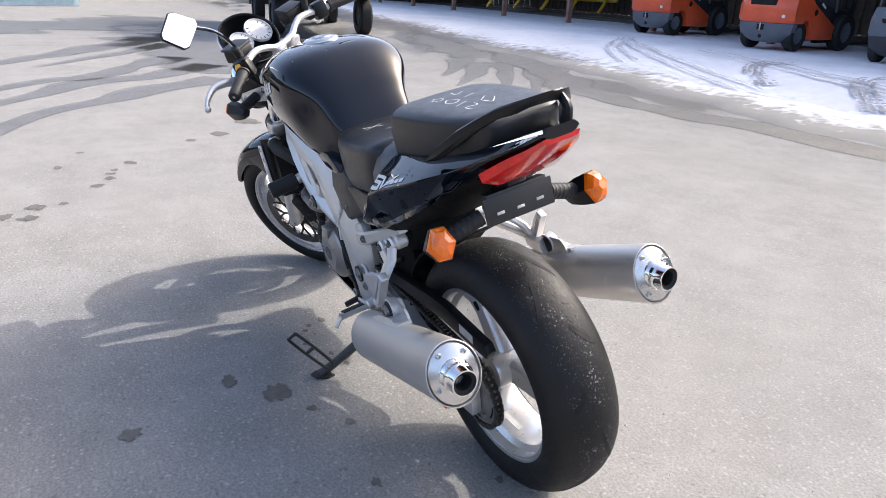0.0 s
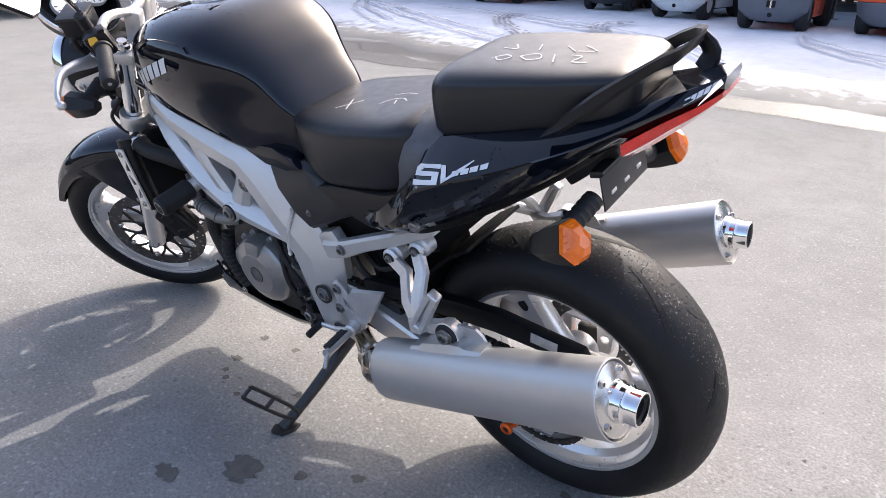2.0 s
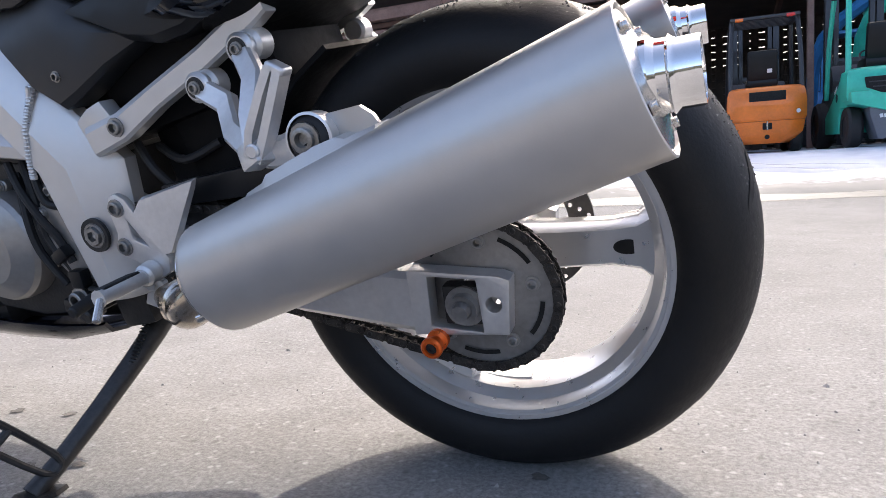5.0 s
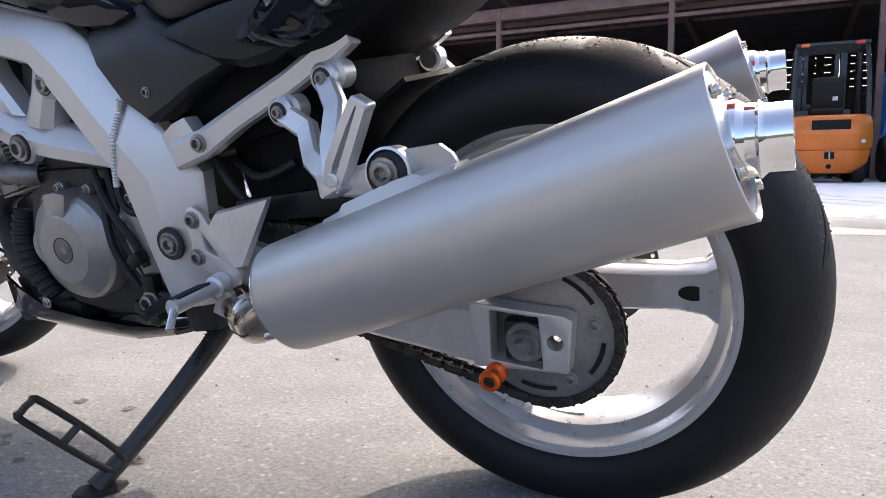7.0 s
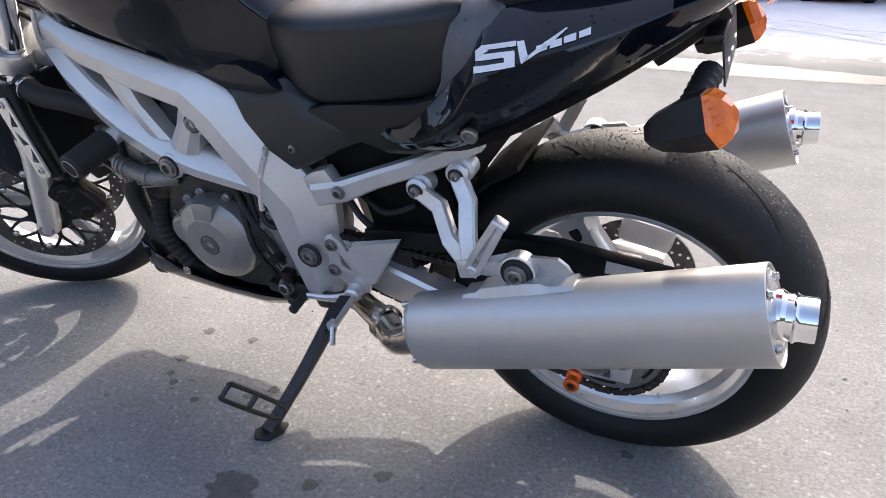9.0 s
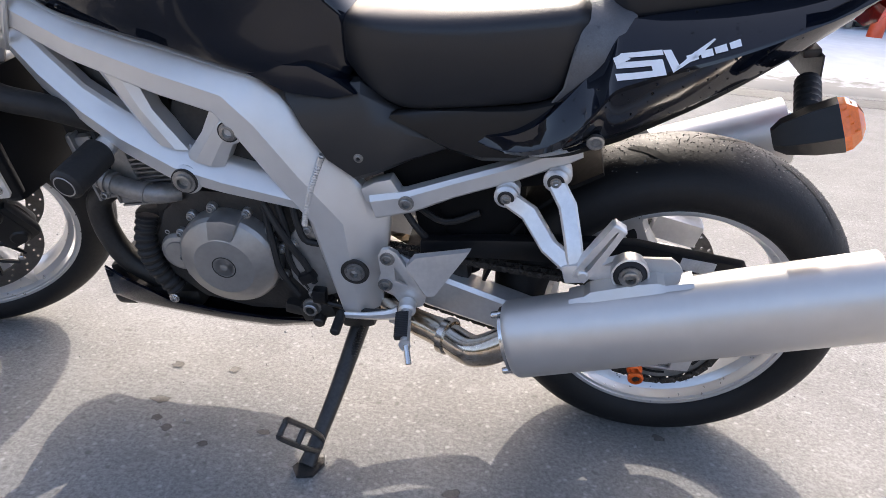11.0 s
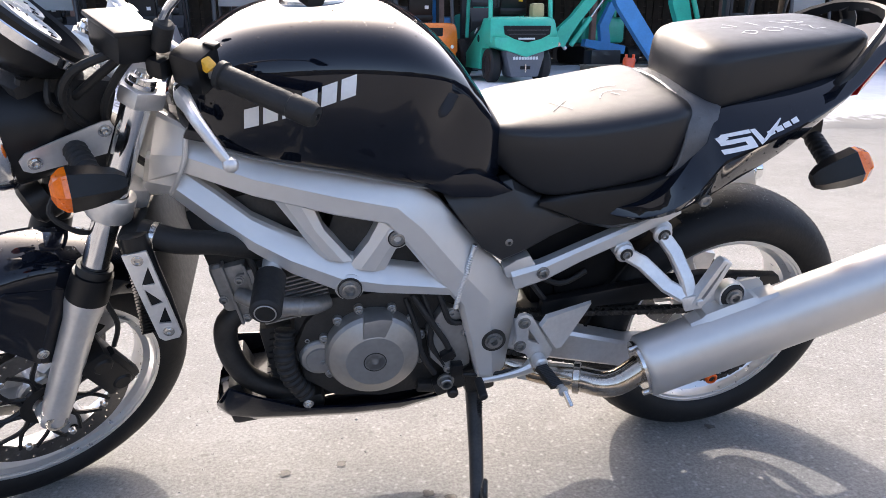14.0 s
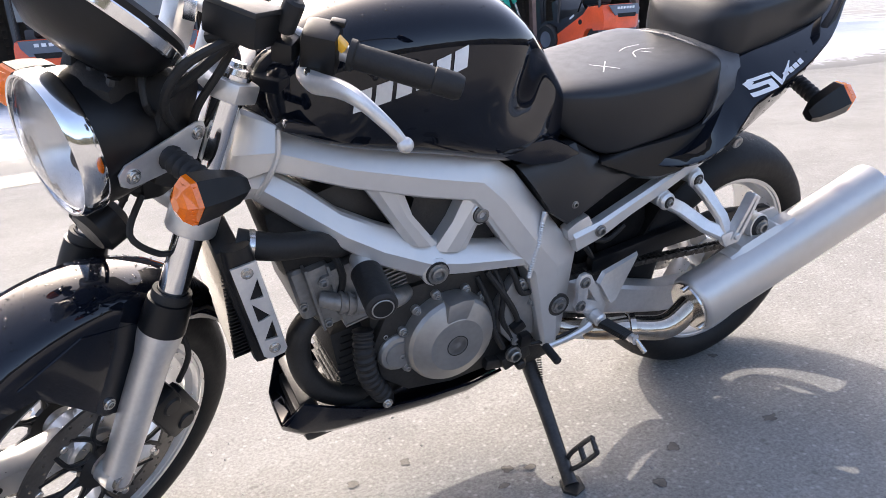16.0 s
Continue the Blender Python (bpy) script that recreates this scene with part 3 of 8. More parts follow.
# ---- seats ----
SEAT = [(0.612, 0.815, 0.838, 0.075, 0.07, 0.828), (0.590, 0.79, 0.852, 0.105, 0.10, 0.825), (0.55, 0.755, 0.862, 0.135, 0.125, 0.822), (0.49, 0.728, 0.870, 0.156, 0.142, 0.820), (0.41, 0.738, 0.880, 0.168, 0.152, 0.825), (0.33, 0.752, 0.892, 0.172, 0.156, 0.838), (0.275, 0.765, 0.901, 0.171, 0.157, 0.848), (0.246, 0.785, 0.904, 0.163, 0.149, 0.852), (0.227, 0.81, 0.899, 0.146, 0.133, 0.856)]
seat = part("rider_seat", loft([body_section(x, zb, zt, w, wb, zw, 9, 3.4, 4.4) for x, zb, zt, w, wb, zw in refined(SEAT)]), VINYL, bike, "dark grey vinyl rider seat with chalk marks", sharp=55)
PILLION = [(0.214, 0.905, 0.930, 0.034, 0.030, 0.918), (0.210, 0.893, 0.955, 0.072, 0.066, 0.925), (0.201, 0.886, 0.975, 0.101, 0.095, 0.932), (0.188, 0.882, 0.988, 0.121, 0.114, 0.936), (0.170, 0.883, 0.995, 0.133, 0.126, 0.941), (0.140, 0.888, 1.000, 0.137, 0.129, 0.950), (0.05, 0.907, 1.008, 0.134, 0.125, 0.968), (-0.05, 0.927, 1.014, 0.123, 0.114, 0.984), (-0.12, 0.942, 1.018, 0.106, 0.098, 0.990), (-0.150, 0.955, 1.012, 0.085, 0.08, 0.988), (-0.160, 0.97, 1.000, 0.06, 0.055, 0.985)]
pillion = part("pillion_seat", loft([body_section(x, zb, zt, w, wb, zw, 9, 3.4, 4.2) for x, zb, zt, w, wb, zw in refined(PILLION)]), VINYL, bike, "dark grey vinyl pillion seat with chalked scrawl", sharp=55)


def seat_top(table, x, y, power):
    st = [np.interp(-x, [-s[0] for s in table], [s[k] for s in table]) for k in range(6)]
    zt, w, zw = st[2], st[3], st[5]
    return zw + (zt - zw) * max(0.0, 1 - (abs(y) / w) ** power) ** (1 / power) + 0.0012


def chalk(table, power, strokes, parent):
    for st in strokes:
        bm = bmesh.new()
        pts = smooth_path([(x, y, 0) for x, y in st], 5)
        prev = None
        for i, p in enumerate(pts):
            d = (pts[min(i + 1, len(pts) - 1)] - pts[max(i - 1, 0)]).normalized() * 0.0012
            a = bm.verts.new((p.x - d.y, p.y + d.x, seat_top(table, p.x - d.y, p.y + d.x, power)))
            b = bm.verts.new((p.x + d.y, p.y - d.x, seat_top(table, p.x + d.y, p.y - d.x, power)))
            if prev:
                bm.faces.new((prev[0], prev[1], b, a))
            prev = (a, b)
        part("chalk_stroke", bm, CHALK, parent, "white chalk stroke")


chalk(SEAT, 4.4, [[(0.47, 0.035), (0.44, 0.09)], [(0.435, 0.04), (0.475, 0.085)], [(0.375, 0.06), (0.36, 0.035), (0.335, 0.03), (0.315, 0.045)], [(0.345, 0.04), (0.335, 0.06)], [(0.375, 0.01), (0.35, 0.0), (0.32, 0.005)]], seat)
chalk(PILLION, 4.2, [[(0.10, 0.05), (0.085, 0.065), (0.07, 0.05), (0.085, 0.04), (0.105, 0.055)], [(0.055, 0.045), (0.035, 0.06), (0.015, 0.05), (0.03, 0.03), (0.055, 0.045)], [(0.0, 0.03), (-0.015, 0.065)], [(-0.03, 0.03), (-0.05, 0.035), (-0.045, 0.06), (-0.07, 0.06)], [(0.10, -0.02), (0.085, 0.005), (0.115, 0.0)], [(0.05, -0.02), (0.04, 0.01)], [(0.0, -0.015), (-0.025, 0.01)], [(-0.03, -0.02), (-0.06, 0.005), (-0.03, 0.01)]], pillion)

# ---- tail ----
TAIL = [(0.400, 0.688, 0.697, 0.140), (0.375, 0.680, 0.702, 0.160), (0.345, 0.672, 0.708, 0.180), (0.31, 0.666, 0.722, 0.198), (0.275, 0.664, 0.750, 0.209), (0.245, 0.668, 0.782, 0.214), (0.222, 0.674, 0.810, 0.216), (0.206, 0.680, 0.838, 0.216), (0.194, 0.685, 0.864, 0.216), (0.182, 0.690, 0.880, 0.216), (0.155, 0.703, 0.888, 0.215), (0.12, 0.725, 0.896, 0.212), (0.04, 0.775, 0.912, 0.200), (-0.05, 0.838, 0.932, 0.172), (-0.12, 0.892, 0.952, 0.138), (-0.19, 0.938, 0.978, 0.096), (-0.24, 0.966, 0.998, 0.066), (-0.268, 0.986, 1.008, 0.040)]


def tail_section(x, zl, zt, w):
    h = zt - zl
    q = float(np.interp(x, [-0.19, -0.05, 0.04, 0.18, 0.206, 0.28], [0.74, 0.68, 0.645, 0.635, 0.72, 0.93]))
    e = float(np.interp(x, [-0.12, -0.05, 0.12, 0.18, 0.25], [0.56, 0.64, 0.65, 0.62, 0.56]))
    half = [(w * 0.50, zl), (w * 0.68, zl + 0.05 * h), (w * 0.84, zl + 0.21 * h), (w * 0.955, zl + (e - 0.16) * h), (w, zl + e * h), (w * 0.992, zl + (e + 0.03) * h), (w * (q * 0.5 + 0.500), zl + (e + 1) * 0.5 * h + 0.03 * h), (w * (q + 0.02), zl + 0.985 * h), (w * q, zt), (w * 0.4, zt)]
    return [(x, y, z) for y, z in half] + [(x, -y, z) for y, z in half[::-1]]


tail_rows = [tuple(r[:4]) for r in refined([(*t, 0, 0) for t in TAIL], 3)]
tail = part("tail_fairing", loft([tail_section(*t) for t in tail_rows]), BLACK_PAINT, bike, "glossy black tail fairing with droplets of water", sharp=18)
tail_tree = surface_of(tail)
BADGE = [[(0.1836, 0.8492), (0.1325, 0.8607), (0.1303, 0.8559), (0.1836, 0.8443)], [(0.1924, 0.8416), (0.1836, 0.8485), (0.1702, 0.846), (0.188, 0.8356)], [(0.1891, 0.839), (0.1314, 0.8517), (0.1292, 0.8469), (0.1869, 0.8329)], [(0.1469, 0.8477), (0.1303, 0.8503), (0.1259, 0.8402), (0.1403, 0.8363)], [(0.188, 0.8272), (0.127, 0.8429), (0.1248, 0.8374), (0.1847, 0.8212)], [(0.1314, 0.8601), (0.1214, 0.8622), (0.1092, 0.8477), (0.117, 0.8408)], [(0.117, 0.8408), (0.1126, 0.8474), (0.0915, 0.8644), (0.0837, 0.8628)], [(0.0992, 0.8589), (0.0693, 0.8786), (0.0671, 0.8781), (0.0848, 0.8628)], [(0.1004, 0.8525), (0.087, 0.8577), (0.0893, 0.8631), (0.1026, 0.8587)], [(0.0837, 0.8586), (0.0693, 0.8632), (0.0715, 0.8693), (0.0859, 0.8648)], [(0.0671, 0.8648), (0.0526, 0.8693), (0.0549, 0.8755), (0.0693, 0.8702)], [(0.0493, 0.871), (0.036, 0.8754), (0.0382, 0.8816), (0.0515, 0.8764)]]
for sy in (1, -1):
    for poly in BADGE:
        part("badge_bar", decal(poly, tail_tree, sy, 0.0018, 4, 4), WHITE_DECAL, tail, "silver-white slanted badge shape")
drops(tail_tree, 160, 5, -0.05, 0.26, 0.72, 0.90, 1, tail)
band_rows = []
for y, z, x0, x1 in ((0.160, 0.752, 0.280, 0.236), (0.168, 0.790, 0.258, 0.212), (0.168, 0.832, 0.252, 0.194), (0.152, 0.868, 0.246, 0.176), (0.132, 0.888, 0.246, 0.168), (0.10, 0.899, 0.246, 0.186), (0.05, 0.906, 0.247, 0.200), (0.0, 0.909, 0.248, 0.204)):
    x0 -= 0.006
    band_rows.append([(x0, y, z - 0.001), (x0 - 0.003, y + 0.002, z + 0.001), (x1, y + 0.002, z + 0.001), (x1 - 0.004, y, z - 0.001), (x1, y - 0.012, z - 0.012), (x0, y - 0.012, z - 0.012)])
band_rows += [[(x, -y, z) for x, y, z in r] for r in band_rows[-2::-1]]
sb = part("seat_surround", loft(band_rows), SURROUND, tail, "charcoal surround beaded with rain")
drops(surface_of(sb), 220, 8, 0.215, 0.31, -0.17, 0.19, 1, sb, True)
lock = lathe([(0, -0.001), (0.0055, -0.001), (0.0065, 0.002), (0.0098, 0.0025), (0.0125, 0.001), (0.0125, -0.005)], (0.198, 0.2050, 0.728), (0, 1, -0.25), 24)
part("seat_lock", lock, BOLT_STEEL, tail, "round steel seat lock")
tray_rings = []
for x, zl, zt, w in tail_rows:
    if -0.11 < x < 0.345:
        h = zt - zl
        drop = 0.008 * min(1.0, (0.36 - x) / 0.08)
        half = [(w * 0.80, zl + 0.18 * h), (w * 0.69, zl + 0.05 * h - 0.003), (w * 0.50, zl - drop), (0.0, zl - drop - 0.004)]
        tray_rings.append([(x, y, z) for y, z in half] + [(x, -y, z) for y, z in half[-2::-1]])
part("tail_underside", loft(tray_rings), MATTE_PLASTIC, tail, "matte black underside of the tail", sharp=25)
lamp_rings = []
for x, zl, zt, w in tail_rows:
    if -0.268 < x < -0.124:
        k = (-0.100 - x) / 0.168
        drop = 0.027 * math.sin(math.pi * min(1, 0.25 + k * 0.78)) + 0.004
        half = [(0.0, zl - drop), (w * 0.56, zl - drop * 0.95), (w * 0.85, zl - drop * 0.42), (w * 0.90, zl + 0.007), (0, zl + 0.009)]
        lamp_rings.append([(x - 0.006, y, z) for y, z in half] + [(x - 0.006, -y, z) for y, z in half[-2:0:-1]])
lamp = part("tail_lamp", loft(lamp_rings), RED_LENS, bike, "red wedge-shaped tail lamp")
for i in range(6):
    x0, z0 = -0.225 - 0.0072 * i, 0.975 + 0.0044 * i
    part("badge_bar", decal([(x0, z0), (x0 - 0.006, z0 + 0.0034), (x0 - 0.0066, z0 + 0.0114), (x0 - 0.0006, z0 + 0.008)], tail_tree, 1, 0.0012, 2, 2), WHITE_DECAL, tail)

# grab rail
rail_line = [(-0.045, 0.158, 0.934, 0.003), (-0.075, 0.151, 0.954, 0.015), (-0.115, 0.131, 0.985, 0.017), (-0.155, 0.106, 1.014, 0.013), (-0.185, 0.080, 1.033, 0.011), (-0.204, 0.055, 1.039, 0.012), (-0.210, 0.030, 1.043, 0.010), (-0.212, 0.0, 1.044, 0.010)]
rail_rings = []
for x, y, z, hh in rail_line:
    rail_rings.append([(x, y + 0.004, z - hh), (x, y + 0.010, z - hh * 0.5), (x - 0.004, y + 0.005, z + hh * 0.7), (x - 0.004, y - 0.003, z + hh), (x, y - 0.009, z + hh * 0.6), (x, y - 0.006, z - hh)])
rail_rings += [[(x, -y, z) for x, y, z in r] for r in rail_rings[-2::-1]]
rail = loft(rail_rings)
tube([(-0.200, -0.056, 1.034), (-0.218, -0.056, 1.012), (-0.212, -0.052, 0.985)], [0.012, 0.016, 0.020], 10, 3, rail, 0.6)
part("grab_rail", rail, PLASTIC, bike, "black cast grab rail over the tail")

# number plate bracket and rear indicators
plate_m = pose(-0.113, 0.0, 0.810, 0, 0, 0) @ pose(0, 0, 0, 0, 10, 0)
pb = bmesh.new()
bmesh.ops.create_cube(pb, size=1)
bmesh.ops.transform(pb, matrix=Matrix.Diagonal((0.003, 0.172, 0.060, 1)), verts=pb.verts)
bevel(pb, 0.001)
box((0.012, 0, 0.030), (0.025, 0.15, 0.012), (0, 0, 0), 0.003, pb)
bmesh.ops.transform(pb, matrix=plate_m, verts=pb.verts)
plate = part("plate_bracket", pb, SIDE_PLASTIC, bike, "bare dark plate bracket with slots")
for y, z in ((-0.05, -0.008), (0.0, -0.010), (0.05, -0.008)):
    ps = box((-0.0025, y, z), (0.002, 0.018, 0.006), (0, 0, 0), 0.0006)
    bmesh.ops.transform(ps, matrix=plate_m, verts=ps.verts)
    part("plate_slot", ps, LABEL_SILVER, plate)
arm = box((-0.06, 0, 0.825), (0.12, 0.05, 0.03), (0, 40, 0), 0.008)
part("plate_arm", arm, PLASTIC, plate)


def indicator(c, out, back, parent, turn=plain, stalk=None, size=1.0):
    """A black angular body with a ribbed, faceted amber lens."""
    c, out, back = Vector(c), Vector(out).normalized(), Vector(back).normalized()
    out = (out - back * out.dot(back)).normalized()
    up = back.cross(out).normalized()
    six = ((1.0, 0.10), (0.42, 0.96), (-0.42, 1.0), (-1.0, 0.05), (-0.50, -0.96), (0.36, -1.0))

    def ring(d, k, h):
        return [c + size * (back * d + out * 0.033 * k * a + up * 0.036 * h * b) for a, b in six]
    bm = loft([ring(-0.080, 0.48, 0.40), ring(-0.066, 0.74, 0.66), ring(-0.030, 0.94, 0.90), ring(0.004, 1.0, 1.0)])
    bevel(bm, 0.0035, 2, 20)
    b = part("indicator", turn(bm), PLASTIC, parent, "black indicator with an amber lens")
    lens = part("lens", turn(loft([ring(0.003, 0.97, 0.97), ring(0.012, 0.93, 0.93), ring(0.024, 0.70, 0.66), ring(0.030, 0.34, 0.30)])), ORANGE_LENS, b, "faceted amber lens", sharp=12)
    for i in range(7):
        f = -0.78 + 0.26 * i
        w = 0.86 - 0.42 * abs(f)
        d0 = 0.0265 - 0.013 * abs(f)
        o = c + size * (back * d0 + up * 0.036 * f)
        rib = loft([[o + size * (out * 0.033 * w * e + back * (0.0016 - 0.011 * abs(e) ** 2 * 0.9) * 1.0 + up * q + back * q2) for q, q2 in ((-0.0009, -0.003), (0.0009, -0.003), (0.0009, 0.001), (-0.0009, 0.001))] for e in (-0.95, -0.5, 0, 0.5, 0.95)])
        part("lens_rib", turn(rib), ORANGE_LENS, lens)
    if stalk:
        s0, s1 = c - back * 0.036 * size, Vector(stalk)
        st = tube([s0.lerp(s1, t) for t in np.linspace(0, 1, 25).tolist()], [0.020 * size] * 5 + [0.0172, 0.0172, 0.0188] * 6 + [0.0172, 0.018], 12, 1)
        part("stalk", turn(st), RUBBER, b)
    return b


indicator((-0.112, 0.196, 0.783), (0.15, 1, 0), (-0.85, 0.18, 0.42), bike, stalk=(-0.098, 0.086, 0.800))
indicator((-0.122, -0.188, 0.783), (0.15, -1, 0), (-0.85, -0.18, 0.42), bike, stalk=(-0.098, -0.086, 0.800))

# ---- side panels, subframe ----
for sy in (1, -1):
    pn = strip([((0.606, 0.620), (0.684, 0.728)), ((0.565, 0.590), (0.62, 0.742)), ((0.53, 0.605), (0.557, 0.756)), ((0.47, 0.638), (0.505, 0.726)), ((0.405, 0.668), (0.41, 0.678))], [(0, 0.05), (0, 0.008), (0.06, 0.0), (0.55, -0.003), (0.9, 0.010), (1, 0.022), (1, 0.05)], lambda x: float(np.interp(x, [0.4, 0.5, 0.6, 0.7], [0.140, 0.149, 0.150, 0.140])))
    rl = strip([((0.532, 0.520), (0.545, 0.562)), ((0.47, 0.540), (0.482, 0.578)), ((0.40, 0.578), (0.41, 0.609)), ((0.31, 0.618), (0.318, 0.648)), ((0.225, 0.661), (0.235, 0.690)), ((0.205, 0.674), (0.212, 0.698))], [(0, 0.025), (0, 0.004), (0.12, 0), (0.8, 0), (1, 0.006), (1, 0.025)], lambda x: float(np.interp(x, [0.16, 0.2, 0.55], [0.142, 0.150, 0.147])))
    prism([(0.560, 0.572), (0.535, 0.588), (0.508, 0.597), (0.492, 0.572), (0.470, 0.566), (0.460, 0.548), (0.513, 0.546), (0.552, 0.548)], 0.112, 0.140, 0.004, bm=rl)
    rod((0.314, 0.12, 0.600), (0.314, 0.152, 0.600), 0.020, 20, bm=rl)
    rod((0.236, 0.12, 0.640), (0.236, 0.154, 0.640), 0.019, 20, bm=rl)
    hg = rod((0.316, 0.150, 0.599), (0.316, 0.166, 0.599), 0.0195, 20)
    rod((0.242, 0.150, 0.637), (0.242, 0.166, 0.637), 0.0195, 20, bm=hg)
    for line, wide in (([(0.312, 0.158, 0.596), (0.276, 0.164, 0.576), (0.240, 0.208, 0.546), (0.206, 0.230, 0.532)], [0.014, 0.015, 0.0145, 0.015]), ([(0.240, 0.160, 0.632), (0.219, 0.178, 0.604), (0.206, 0.216, 0.566), (0.197, 0.232, 0.532)], [0.014, 0.0145, 0.014, 0.014])):
        knots = [Vector(p) for p in line]
        rings = []
        for i, o in enumerate(knots):
            d = (knots[min(i + 1, 3)] - knots[max(i - 1, 0)]).normalized()
            side = d.cross(Vector((0, 0.94, 0.34))).normalized()
            out = side.cross(d)
            rings.append([o + side * wide[i] * a + out * 0.0085 * b for a, b in ((-1, -0.7), (-0.8, -1), (0.8, -1), (1, -0.7), (1, 0.5), (0.75, 1), (-0.75, 1), (-1, 0.5))])
        loft(rings, hg)
    box((0.196, 0.236, 0.524), (0.036, 0.026, 0.030), (10, 24, -18), 0.005, hg)
    tube([(0.200, 0.226, 0.524), (0.165, 0.222, 0.522), (0.118, 0.220, 0.534)], [0.011, 0.012, 0.016], 8, 3, hg, 1.6, (0, 1, 0))
    for m_ in (pn, rl, hg):
        if sy < 0:
            mirror_y(m_)
    pp = part("side_panel", pn, SIDE_PLASTIC, bike, "matt charcoal plastic side panel")
    rr_ = part("subframe_rail", rl, SILVER_PAINT, bike, "silver subframe rail")
    hh = part("footrest_hanger", hg, ALLOY, bike, "Y-shaped cast pillion footrest hanger")
    for p in ((0.316, 0.166, 0.599), (0.242, 0.166, 0.637)):
        # Dark disc behind the bolt, coloured as a shaded recess.
        part("recess_shade", lathe([(0.0, 0.0012), (0.012, 0.0012), (0.0135, 0.0002)], (p[0], sy * p[1], p[2]), (0, sy, 0), 20), ENGINE_DARK, hh)
        part("hanger_bolt", bolt((p[0], sy * (p[1] + 0.001), p[2]), (0, sy, 0), 0.0065, 0.006), BOLT_STEEL, hh)
    part("panel_bolt", bolt((0.558, sy * 0.150, 0.636), (0, sy, 0), 0.006, 0.005), BOLT_STEEL, pp)
    part("rail_bolt", bolt((0.480, sy * 0.148, 0.560), (0, sy, 0), 0.010, 0.008), BOLT_STEEL, rr_)
    pg = bmesh.new()
    for k in (-1, 1):
        rings = []
        for x, y, z, wd in ((0.192, 0.240, 0.520, 0.010), (0.180, 0.241, 0.546, 0.0145), (0.160, 0.238, 0.585, 0.0125), (0.146, 0.235, 0.612, 0.0095)):
            o = Vector((x, y, z)) + Vector((0.86, 0, 0.50)) * wd * 0.62 * k
            rings.append([o + Vector((0.86, 0, 0.50)) * a * 0.005 + Vector((0, b * 0.011, 0)) for a, b in ((-1, -1), (1, -1), (1, 1), (-1, 1))])
        loft(rings, pg)
    box((0.145, 0.235, 0.612), (0.024, 0.022, 0.010), (0, -30, 0), 0.003, pg)
    box((0.168, 0.234, 0.568), (0.020, 0.008, 0.070), (0, -30, 0), 0.003, pg)
    rod((0.187, 0.222, 0.530), (0.187, 0.256, 0.530), 0.0085, 14, bm=pg)
    bevel(pg, 0.0015, 1, 50)
    if sy < 0:
        mirror_y(pg)
    part("pillion_footrest", pg, ALLOY, hh, "folded alloy footrest")
    mb = rod((0.116, sy * 0.222, 0.534), (0.117, sy * 0.254, 0.539), 0.025, 24)
    bs_ = part("rubber_bush", mb, RUBBER, hh, "black rubber muffler bush")
    part("bush_sleeve", lathe([(0.0255, -0.014), (0.0285, -0.013), (0.0285, 0.011), (0.0255, 0.012)], (0.1165, sy * 0.238, 0.5365), (0, sy, 0.1), 26), ALLOY, bs_, "alloy sleeve round the bush")
    part("bush_bolt", bolt((0.117, sy * 0.254, 0.539), (0, sy, 0), 0.013, 0.009), BOLT_STEEL, hh)

for sy in (1, -1):
    sp2 = strip([((0.507, 0.711), (0.505, 0.717)), ((0.47, 0.694), (0.47, 0.727)), ((0.41, 0.666), (0.414, 0.738)), ((0.36, 0.657), (0.36, 0.745)), ((0.31, 0.664), (0.302, 0.754)), ((0.25, 0.690), (0.246, 0.774))], [(0, 0.05), (0, 0.010), (0.12, 0.0), (0.80, 0.002), (0.94, 0.006), (1, 0.014), (1, 0.05)], lambda x: float(np.interp(x, [0.25, 0.30, 0.36, 0.5], [0.176, 0.172, 0.166, 0.152])))
    if sy < 0:
        mirror_y(sp2)
    part("seat_base_panel", sp2, PLASTIC, bike, "satin black panel under the seat")

# under-seat mass, rear mudguard, shock
part("under_tray", box((0.39, 0, 0.625), (0.30, 0.20, 0.13), (0, 12, 0), 0.02), MATTE_PLASTIC, bike, "black under-seat tray")
part("inner_fender", box((0.365, 0, 0.54), (0.15, 0.17, 0.18), (0, 14, 0), 0.02), MATTE_PLASTIC, bike, "black inner fender")
# Dark filler added so no pale ground shows behind the engine.
fill_block = box((0.425, 0, 0.465), (0.10, 0.15, 0.20), (0, 12, 0), 0.02)
box((0.395, 0, 0.40), (0.07, 0.15, 0.08), (0, 25, 0), 0.015, fill_block)
part("dark_fill", fill_block, MATTE_PLASTIC, bike, "dark block added to fill the gap ahead of the rear wheel")
part("inner_guard", box((0.20, 0, 0.715), (0.22, 0.21, 0.07), (0, 28, 0), 0.02), MATTE_PLASTIC, bike)
part("tail_tray", box((0.02, 0, 0.80), (0.20, 0.16, 0.035), (0, 36, 0), 0.012), MATTE_PLASTIC, bike)
gd = loft([[(0.345 * math.cos(a), y, 0.317 + 0.345 * math.sin(a)) for y in (-0.10, -0.06, 0.06, 0.10)] + [(0.352 * math.cos(a), y, 0.317 + 0.352 * math.sin(a)) for y in (0.10, 0.06, -0.06, -0.10)] for a in np.radians([-5, 10, 25, 40, 52, 62])])
part("rear_hugger", gd, MATTE_PLASTIC, bike, "black inner mudguard")
sh = rod((0.42, -0.02, 0.62), (0.40, -0.02, 0.34), 0.035, 20)
part("shock", sh, ENGINE_DARK, bike)

